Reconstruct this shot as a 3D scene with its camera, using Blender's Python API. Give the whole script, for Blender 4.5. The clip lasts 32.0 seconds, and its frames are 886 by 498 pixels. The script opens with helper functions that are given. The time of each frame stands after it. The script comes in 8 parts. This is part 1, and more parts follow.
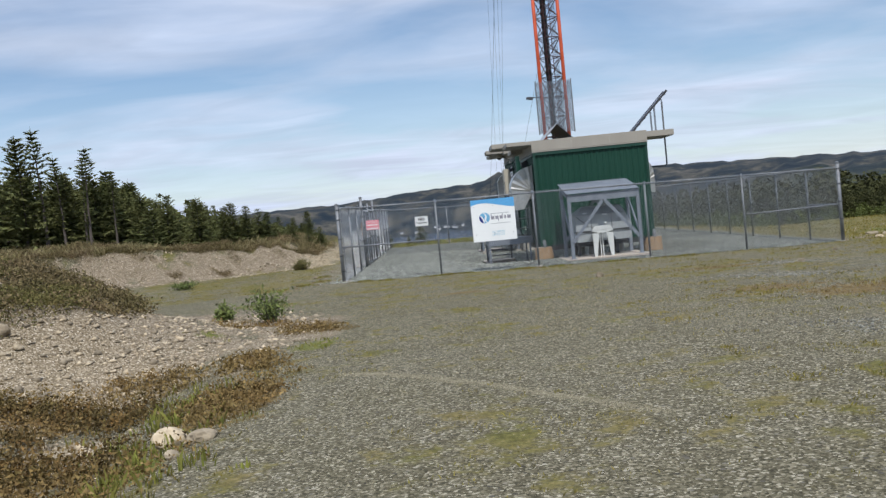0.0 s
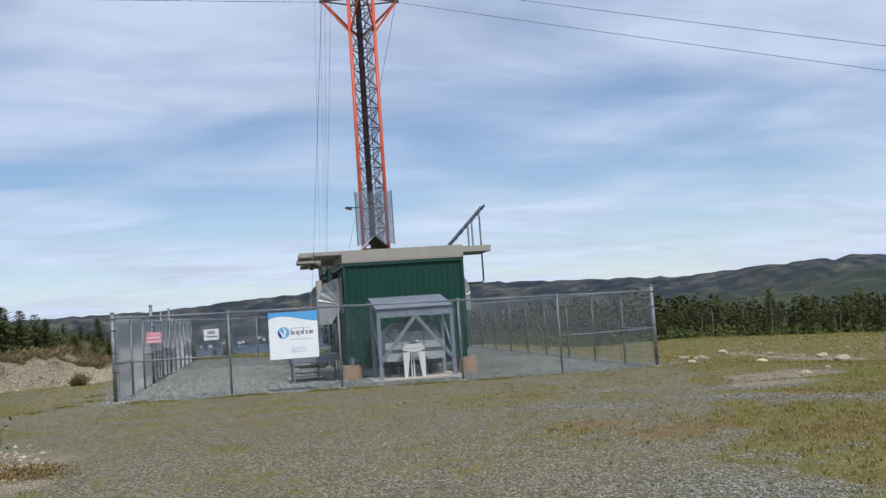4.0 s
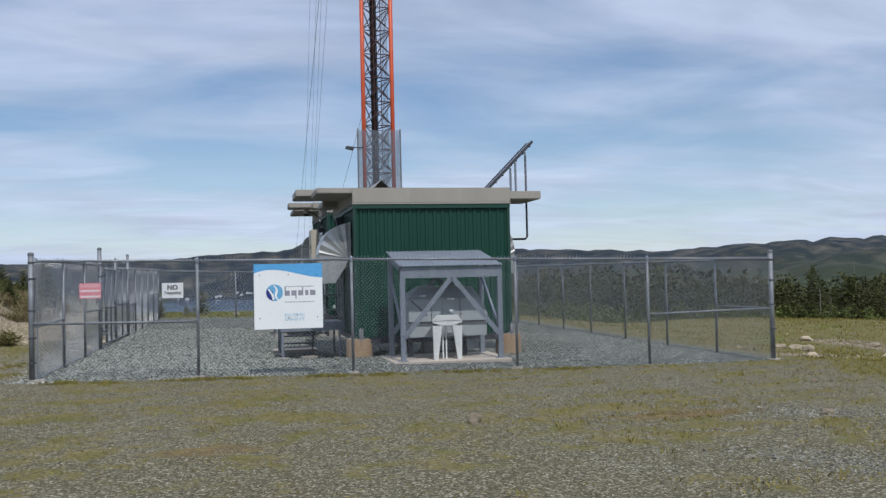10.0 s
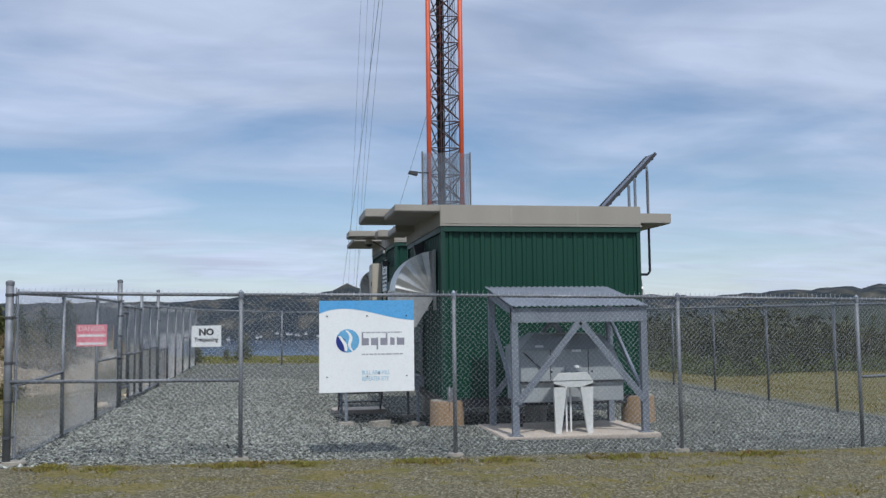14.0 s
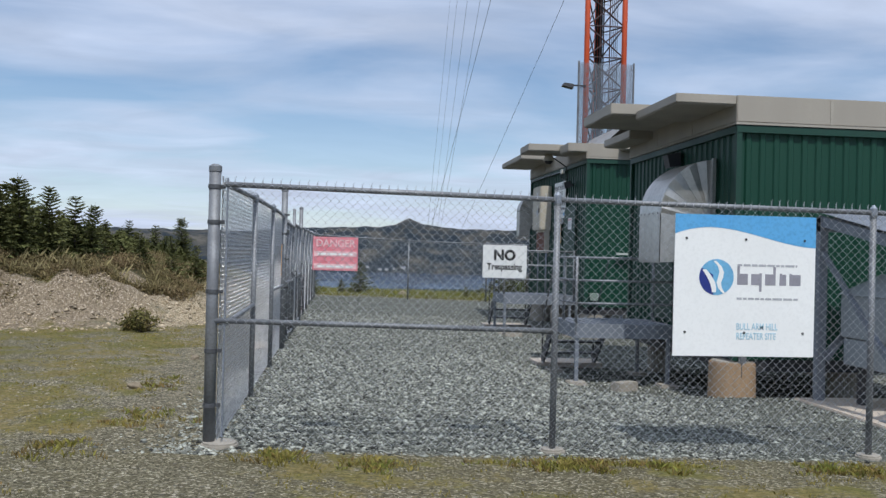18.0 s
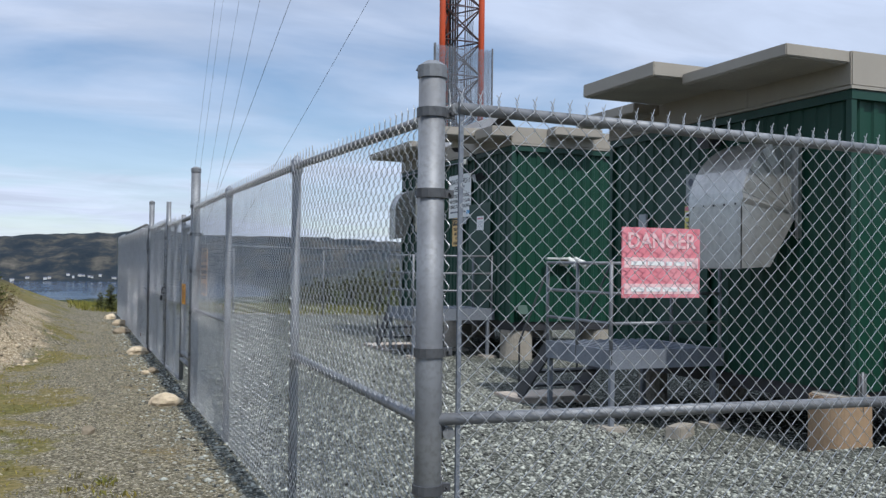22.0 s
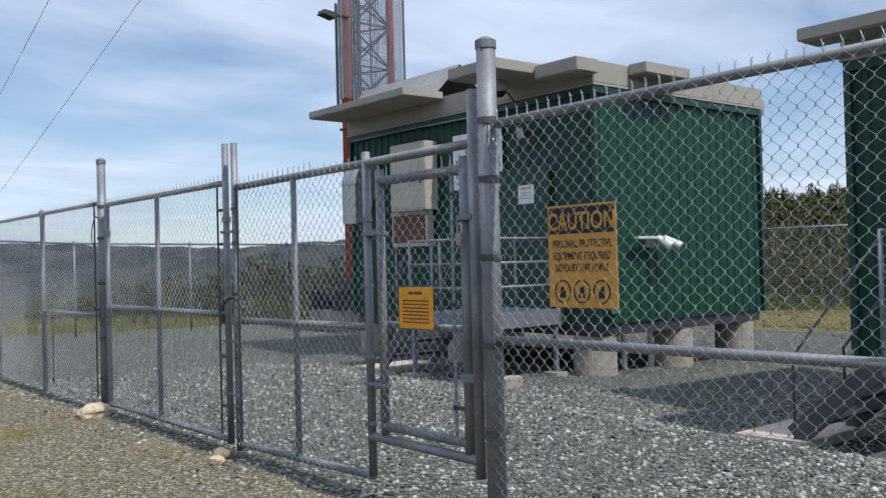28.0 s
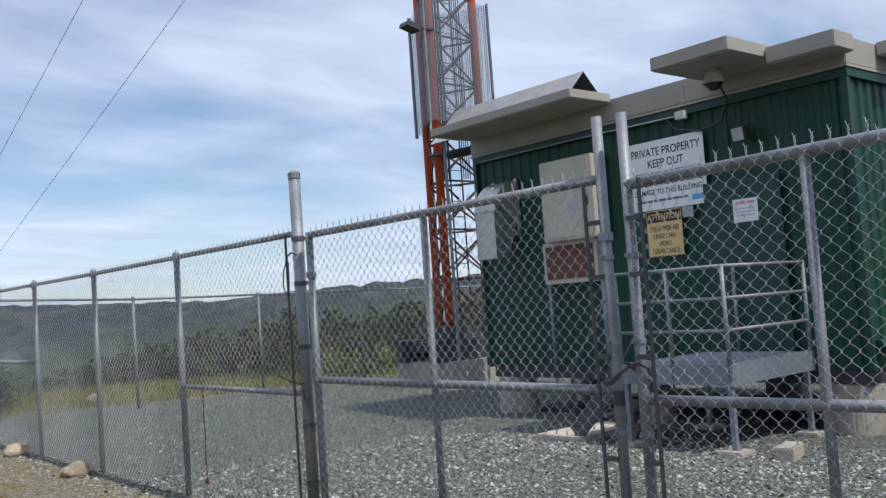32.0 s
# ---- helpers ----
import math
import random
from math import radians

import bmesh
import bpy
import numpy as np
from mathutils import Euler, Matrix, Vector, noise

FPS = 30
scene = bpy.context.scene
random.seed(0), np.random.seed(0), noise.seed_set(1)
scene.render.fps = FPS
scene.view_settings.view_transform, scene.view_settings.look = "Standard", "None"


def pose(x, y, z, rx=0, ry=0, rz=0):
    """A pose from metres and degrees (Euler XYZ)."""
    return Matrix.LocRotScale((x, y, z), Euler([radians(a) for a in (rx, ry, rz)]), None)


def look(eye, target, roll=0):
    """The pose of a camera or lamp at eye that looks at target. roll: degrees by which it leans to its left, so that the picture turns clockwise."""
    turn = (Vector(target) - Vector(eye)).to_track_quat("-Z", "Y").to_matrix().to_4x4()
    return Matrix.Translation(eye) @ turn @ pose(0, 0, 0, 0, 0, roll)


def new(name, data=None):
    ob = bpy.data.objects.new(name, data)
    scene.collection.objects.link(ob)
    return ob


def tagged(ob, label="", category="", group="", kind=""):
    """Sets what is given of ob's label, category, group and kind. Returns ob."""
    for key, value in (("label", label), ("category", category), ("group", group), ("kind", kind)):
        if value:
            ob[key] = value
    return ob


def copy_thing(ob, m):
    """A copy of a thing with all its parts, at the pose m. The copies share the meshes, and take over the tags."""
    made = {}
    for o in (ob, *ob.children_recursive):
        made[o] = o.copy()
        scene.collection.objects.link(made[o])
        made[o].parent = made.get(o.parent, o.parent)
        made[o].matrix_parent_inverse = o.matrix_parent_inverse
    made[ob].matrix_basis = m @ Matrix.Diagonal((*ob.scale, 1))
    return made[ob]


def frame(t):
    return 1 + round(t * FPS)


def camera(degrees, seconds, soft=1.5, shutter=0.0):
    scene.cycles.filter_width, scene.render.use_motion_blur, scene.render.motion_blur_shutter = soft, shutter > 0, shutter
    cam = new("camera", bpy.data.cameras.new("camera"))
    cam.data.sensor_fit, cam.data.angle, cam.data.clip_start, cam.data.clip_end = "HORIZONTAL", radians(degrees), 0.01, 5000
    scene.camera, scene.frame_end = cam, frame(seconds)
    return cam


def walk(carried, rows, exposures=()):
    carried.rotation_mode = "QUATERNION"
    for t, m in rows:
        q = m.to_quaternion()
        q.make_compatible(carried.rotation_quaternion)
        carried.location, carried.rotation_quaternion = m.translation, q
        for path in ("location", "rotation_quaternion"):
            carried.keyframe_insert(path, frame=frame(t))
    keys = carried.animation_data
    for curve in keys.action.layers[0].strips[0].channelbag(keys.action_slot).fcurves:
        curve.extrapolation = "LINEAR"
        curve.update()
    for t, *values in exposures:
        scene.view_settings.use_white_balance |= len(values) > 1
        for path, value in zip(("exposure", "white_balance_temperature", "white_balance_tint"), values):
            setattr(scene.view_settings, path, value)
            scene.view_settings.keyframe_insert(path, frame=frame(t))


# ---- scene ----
cam = camera(51.7, 32.0, soft=1.4)
METRES, EYE, TILT, LEAN, TURN = 34.884, 1.5, 0.0, 0.0, -11.4
ROWS = [
    (0.0, -0.0026, -0.0017, -0.0008, 11.04, -2.28, 5.61),
    (0.5, -0.0009, -0.0004, 0.0001, -0.11, 0.46, 5.19),
    (1.0, 0.001, 0.0022, 0.0005, 1.56, 4.95, 6.34),
    (1.5, 0.0014, 0.0077, 0.0002, -0.75, 4.21, 7.19),
    (2.0, 0.0002, 0.0171, -0.0009, -7.8, -1.33, 6.38),
    (2.5, 0.0006, 0.0264, -0.0019, -6.24, -3.46, 4.93),
    (3.0, 0.0041, 0.0371, -0.0011, 2.2, -4.95, 9.5),
    (3.5, 0.0055, 0.0497, -0.0008, -1.39, 1.27, 3.34),
    (4.0, 0.0078, 0.0622, -0.0003, 0.23, 3.86, 3.94),
    (4.5, 0.0106, 0.0756, 0.0005, 2.13, 3.98, 2.56),
    (6.5, 0.0001, 0.1342, 0.0007, 2.76, 3.9, 1.46),
    (7.0, -0.0047, 0.1511, 0.0001, 5.97, 4.43, 1.76),
    (7.5, -0.0091, 0.1661, 0.0001, 4.72, 3.36, 1.33),
    (8.0, -0.0138, 0.1833, 0.0003, 1.96, 2.63, 2.3),
    (8.5, -0.0183, 0.2004, 0.0003, 2.29, 2.06, 4.65),
    (9.0, -0.0238, 0.2168, -0.0, -0.24, 1.88, 4.63),
    (9.5, -0.0287, 0.2341, -0.0009, -0.4, 2.13, 2.83),
    (10.0, -0.0329, 0.2519, -0.0006, -1.09, 1.55, 1.3),
    (10.5, -0.0364, 0.2677, 0.0003, -2.23, 3.1, 0.71),
    (11.0, -0.0381, 0.2849, 0.0009, 0.46, 5.26, 0.94),
    (11.5, -0.0402, 0.3037, -0.0001, -1.2, 6.41, 0.07),
    (12.0, -0.0429, 0.3199, 0.0003, -0.91, 7.48, -0.41),
    (12.5, -0.0466, 0.3371, 0.0005, 1.17, 6.54, -0.52),
    (13.0, -0.0528, 0.3562, -0.0001, -0.64, 3.59, 0.14),
    (13.5, -0.0598, 0.374, -0.0002, 1.37, 3.79, 1.61),
    (15.5, -0.0992, 0.4307, -0.0012, 0.37, 7.3, -3.47),
    (16.0, -0.1111, 0.4458, -0.0028, 2.1, 8.4, -2.32),
    (16.5, -0.1243, 0.4621, -0.004, 4.0, 4.9, -0.51),
    (17.0, -0.1367, 0.4772, -0.0045, 6.06, 0.86, 1.12),
    (17.5, -0.147, 0.4916, -0.0043, 7.45, 1.8, 0.12),
    (18.0, -0.1572, 0.5051, -0.0046, 5.13, 0.32, -1.42),
    (18.5, -0.166, 0.5208, -0.0048, 1.76, 1.7, -0.37),
    (19.0, -0.1758, 0.5359, -0.0049, -3.15, 2.81, 0.04),
    (19.5, -0.1869, 0.5495, -0.0052, -6.28, 2.31, 0.48),
    (20.0, -0.1979, 0.5647, -0.0042, -6.58, 2.82, 1.82),
    (20.5, -0.2107, 0.5773, -0.0046, -6.68, 3.04, 1.28),
    (21.0, -0.2213, 0.5919, -0.0056, -5.94, 1.88, 1.53),
    (21.5, -0.2327, 0.6049, -0.0056, -9.04, 0.76, -0.4),
    (22.0, -0.2434, 0.6179, -0.0056, -10.74, 0.96, -0.7),
    (22.5, -0.2527, 0.6318, -0.0054, -13.19, 1.83, 0.0),
    (23.0, -0.2624, 0.6457, -0.0064, -17.76, 0.24, -0.94),
    (23.5, -0.2717, 0.6615, -0.0068, -17.64, -0.25, 2.24),
    (24.0, -0.2804, 0.6777, -0.0068, -18.93, -0.23, 2.35),
    (24.5, -0.2902, 0.6902, -0.0069, -19.68, 1.74, 1.11),
    (25.0, -0.2986, 0.7058, -0.0081, -18.4, 2.55, 0.94),
    (25.5, -0.3061, 0.7194, -0.0088, -21.13, -0.05, 0.26),
    (27.5, -0.3282, 0.7808, -0.0091, -28.86, 1.83, 2.58),
    (28.0, -0.3348, 0.7961, -0.0089, -27.66, 0.73, 1.47),
    (28.5, -0.3423, 0.8088, -0.0083, -25.9, 0.15, 0.11),
    (29.0, -0.3455, 0.8242, -0.0087, -24.39, -2.26, -1.24),
    (29.5, -0.3512, 0.8367, -0.0082, -24.46, -1.16, -0.97),
    (30.0, -0.3563, 0.8494, -0.0077, -27.05, -0.12, 0.52),
    (30.5, -0.3588, 0.8633, -0.0074, -31.37, 0.12, 0.9),
    (31.0, -0.3617, 0.8745, -0.007, -37.21, 1.17, 1.68),
    (31.5, -0.3643, 0.8853, -0.0058, -35.6, 2.71, 3.35),
    (32.0, -0.3633, 0.8976, -0.006, -28.57, 3.37, 4.07),
]
walk(cam, [(t, pose(0, 0, EYE, TILT, LEAN, TURN) @ pose(METRES * x, METRES * y, METRES * z, 90 + pitch, roll, yaw)) for t, x, y, z, yaw, pitch, roll in ROWS],
     exposures=[(0.0, -0.04, 6200, 10), (1.0, -0.30, 6030, 10), (2.0, -0.16, 6050, 10), (3.0, -0.16, 6050, 10), (4.0, -0.09, 6050, 10), (7.0, -0.24, 6030, 10), (13.0, -0.22, 6000, 10), (15.5, -0.22, 6000, 10), (16.2, -0.24, 6010, 10), (17.0, -0.12, 6060, 10), (18.0, -0.12, 6100, 10), (20.0, -0.09, 6120, 10), (22.0, 0.0, 6100, 10), (23.0, -0.03, 6090, 10), (24.0, -0.02, 6080, 10), (26.0, 0.06, 6100, 10), (32.0, 0.10, 6180, 10)])

# ---- world, sun ----
SUN_EL, SUN_AZ = 57.0, 6.0     # degrees above the horizon; degrees from -y towards +x


def build_world():
    w = bpy.data.worlds.new("sky")
    scene.world = w
    w.use_nodes = True
    nt = w.node_tree
    n, l = nt.nodes, nt.links
    n.clear()
    out = n.new("ShaderNodeOutputWorld")
    bg = n.new("ShaderNodeBackground")
    bg.inputs["Strength"].default_value = 0.105
    sky = n.new("ShaderNodeTexSky")
    sky.sky_type = "NISHITA"
    sky.sun_disc = False
    sky.sun_elevation = radians(SUN_EL)
    sky.sun_rotation = radians(180 - SUN_AZ)
    sky.altitude, sky.air_density, sky.dust_density, sky.ozone_density = 150, 1.0, 0.1, 3.0
    # thin streaked cloud laid over the blue, on a flat sheet high above
    tc = n.new("ShaderNodeTexCoord")
    sep = n.new("ShaderNodeSeparateXYZ")
    l.new(tc.outputs["Generated"], sep.inputs[0])
    zz = n.new("ShaderNodeMath"); zz.operation = "ADD"; zz.inputs[1].default_value = 0.13
    l.new(sep.outputs["Z"], zz.inputs[0])
    zm = n.new("ShaderNodeMath"); zm.operation = "MAXIMUM"; zm.inputs[1].default_value = 0.05
    l.new(zz.outputs[0], zm.inputs[0])
    dx = n.new("ShaderNodeMath"); dx.operation = "DIVIDE"
    dy = n.new("ShaderNodeMath"); dy.operation = "DIVIDE"
    l.new(sep.outputs["X"], dx.inputs[0]); l.new(zm.outputs[0], dx.inputs[1])
    l.new(sep.outputs["Y"], dy.inputs[0]); l.new(zm.outputs[0], dy.inputs[1])
    comb = n.new("ShaderNodeCombineXYZ")
    l.new(dx.outputs[0], comb.inputs[0]); l.new(dy.outputs[0], comb.inputs[1])
    mp = n.new("ShaderNodeMapping")
    mp.inputs["Rotation"].default_value = (0, 0, radians(6))
    mp.inputs["Scale"].default_value = (0.75, 1.15, 1.0)
    mp.inputs["Location"].default_value = (0.35, 0.62, 0.0)
    l.new(comb.outputs[0], mp.inputs[0])
    no = n.new("ShaderNodeTexNoise")
    no.inputs["Scale"].default_value, no.inputs["Detail"].default_value, no.inputs["Roughness"].default_value = 1.05, 7.0, 0.50
    no.inputs["Distortion"].default_value = 0.35
    l.new(mp.outputs[0], no.inputs["Vector"])
    ramp = n.new("ShaderNodeValToRGB")
    ramp.color_ramp.elements[0].position, ramp.color_ramp.elements[1].position = 0.40, 0.70
    l.new(no.outputs["Fac"], ramp.inputs[0])
    # a paler veil low over the horizon
    veil = n.new("ShaderNodeMapRange")
    veil.inputs["From Min"].default_value, veil.inputs["From Max"].default_value = 0.03, 0.17
    veil.inputs["To Min"].default_value, veil.inputs["To Max"].default_value = 0.46, 0.04
    l.new(sep.outputs["Z"], veil.inputs["Value"])
    # a bank of high cloud overhead
    bank = n.new("ShaderNodeMapRange"); bank.interpolation_type = "SMOOTHSTEP"
    bank.inputs["From Min"].default_value, bank.inputs["From Max"].default_value = 0.15, 0.29
    bank.inputs["To Max"].default_value = 0.17
    l.new(sep.outputs["Z"], bank.inputs["Value"])
    lift = n.new("ShaderNodeMath"); lift.operation = "ADD"
    l.new(no.outputs["Fac"], lift.inputs[0]); l.new(bank.outputs[0], lift.inputs[1])
    l.new(lift.outputs[0], ramp.inputs[0])
    amount = n.new("ShaderNodeMath"); amount.operation = "MULTIPLY_ADD"; amount.use_clamp = True
    amount.inputs[1].default_value = 0.78
    l.new(ramp.outputs[0], amount.inputs[0]); l.new(veil.outputs[0], amount.inputs[2])
    mix = n.new("ShaderNodeMix"); mix.data_type = "RGBA"
    # thin cloud brightened above the view, added to fill the shadows
    high = n.new("ShaderNodeMapRange"); high.interpolation_type = "SMOOTHSTEP"
    high.inputs["From Min"].default_value, high.inputs["From Max"].default_value = 0.36, 0.85
    high.inputs["To Min"].default_value, high.inputs["To Max"].default_value = 1.0, 1.7
    l.new(sep.outputs["Z"], high.inputs["Value"])
    # wisps within the cloud
    wisp_map = n.new("ShaderNodeMapping")
    wisp_map.inputs["Rotation"].default_value = (0, 0, radians(-9))
    wisp_map.inputs["Scale"].default_value = (0.9, 1.7, 1.0)
    l.new(comb.outputs[0], wisp_map.inputs[0])
    wisp = n.new("ShaderNodeTexNoise")
    wisp.inputs["Scale"].default_value, wisp.inputs["Detail"].default_value, wisp.inputs["Roughness"].default_value = 1.7, 8.0, 0.54
    wisp.inputs["Distortion"].default_value = 0.9
    l.new(wisp_map.outputs[0], wisp.inputs["Vector"])
    light = n.new("ShaderNodeMapRange")
    light.inputs["From Min"].default_value, light.inputs["From Max"].default_value = 0.34, 0.70
    light.inputs["To Min"].default_value, light.inputs["To Max"].default_value = 0.92, 1.15
    l.new(wisp.outputs["Fac"], light.inputs["Value"])
    bright = n.new("ShaderNodeMath"); bright.operation = "MULTIPLY"
    l.new(high.outputs[0], bright.inputs[0]); l.new(light.outputs[0], bright.inputs[1])
    tint = n.new("ShaderNodeVectorMath"); tint.operation = "SCALE"
    tint.inputs[0].default_value = (6.35, 6.95, 8.25)
    l.new(bright.outputs[0], tint.inputs["Scale"]); l.new(tint.outputs[0], mix.inputs["B"])
    l.new(amount.outputs[0], mix.inputs["Factor"]); l.new(sky.outputs[0], mix.inputs["A"])
    l.new(mix.outputs["Result"], bg.inputs["Color"]); l.new(bg.outputs[0], out.inputs[0])


build_world()
sun = new("sun", bpy.data.lights.new("sun", "SUN"))
sun.data.energy, sun.data.angle, sun.data.color = 3.7, radians(1.2), (1.0, 0.95, 0.87)
_e, _a = radians(SUN_EL), radians(SUN_AZ)
sun.matrix_world = look((math.sin(_a) * math.cos(_e) * 60, -math.cos(_a) * math.cos(_e) * 60, math.sin(_e) * 60), (0, 0, 0))


# ---- materials ----
def surf(name, a, b=None, scale=3.0, rough=0.7, metal=0.0, bump=0.2, fine=40.0, c=None, streak=False, vary=0.0, spec=0.5):
    """A worn surface: two colours by a coarse noise, a third by a fine one, with relief and uneven gloss."""
    m = bpy.data.materials.new(name)
    m.use_nodes = True
    nt = m.node_tree
    n, l = nt.nodes, nt.links
    p = n["Principled BSDF"]
    p.inputs["Metallic"].default_value = metal
    p.inputs["Specular IOR Level"].default_value = spec
    mp = n.new("ShaderNodeMapping")
    if streak:
        mp.inputs["Scale"].default_value = (1, 1, 0.12)
    geo = n.new("ShaderNodeNewGeometry")
    l.new(geo.outputs["Position"], mp.inputs[0])
    n1 = n.new("ShaderNodeTexNoise")
    n1.inputs["Scale"].default_value, n1.inputs["Detail"].default_value = scale, 6
    l.new(mp.outputs[0], n1.inputs["Vector"])
    n2 = n.new("ShaderNodeTexNoise")
    n2.inputs["Scale"].default_value, n2.inputs["Detail"].default_value = fine, 3
    l.new(geo.outputs["Position"], n2.inputs["Vector"])
    r1 = n.new("ShaderNodeValToRGB")
    r1.color_ramp.elements[0].position, r1.color_ramp.elements[1].position = 0.35, 0.68
    r1.color_ramp.elements[0].color = (*a, 1)
    r1.color_ramp.elements[1].color = (*(b or [v * 0.8 for v in a]), 1)
    l.new(n1.outputs["Fac"], r1.inputs[0])
    mix = n.new("ShaderNodeMix"); mix.data_type = "RGBA"
    mix.inputs["B"].default_value = (*(c or [v * 0.72 for v in a]), 1)
    r2 = n.new("ShaderNodeMapRange")
    r2.inputs["From Min"].default_value, r2.inputs["From Max"].default_value = 0.45, 0.75
    r2.inputs["To Max"].default_value = 0.7
    l.new(n2.outputs["Fac"], r2.inputs["Value"]); l.new(r2.outputs[0], mix.inputs["Factor"])
    l.new(r1.outputs[0], mix.inputs["A"])
    colour = mix.outputs["Result"]
    if vary:
        oi = n.new("ShaderNodeObjectInfo")
        gi = n.new("ShaderNodeMath"); gi.operation = "ADD"
        l.new(oi.outputs["Random"], gi.inputs[0]); l.new(geo.outputs["Random Per Island"], gi.inputs[1])
        fr = n.new("ShaderNodeMath"); fr.operation = "FRACT"
        l.new(gi.outputs[0], fr.inputs[0])
        mr = n.new("ShaderNodeMapRange")
        mr.inputs["To Min"].default_value, mr.inputs["To Max"].default_value = 1 - vary, 1 + vary
        l.new(fr.outputs[0], mr.inputs["Value"])
        hs = n.new("ShaderNodeHueSaturation")
        l.new(mr.outputs[0], hs.inputs["Value"]); l.new(colour, hs.inputs["Color"])
        colour = hs.outputs[0]
    l.new(colour, p.inputs["Base Color"])
    rr = n.new("ShaderNodeMapRange")
    rr.inputs["To Min"].default_value, rr.inputs["To Max"].default_value = max(rough - 0.12, 0.02), min(rough + 0.15, 1)
    l.new(n1.outputs["Fac"], rr.inputs["Value"]); l.new(rr.outputs[0], p.inputs["Roughness"])
    if bump:
        bp = n.new("ShaderNodeBump")
        bp.inputs["Strength"].default_value, bp.inputs["Distance"].default_value = bump, 0.01
        l.new(n2.outputs["Fac"], bp.inputs["Height"]); l.new(bp.outputs[0], p.inputs["Normal"])
    return m


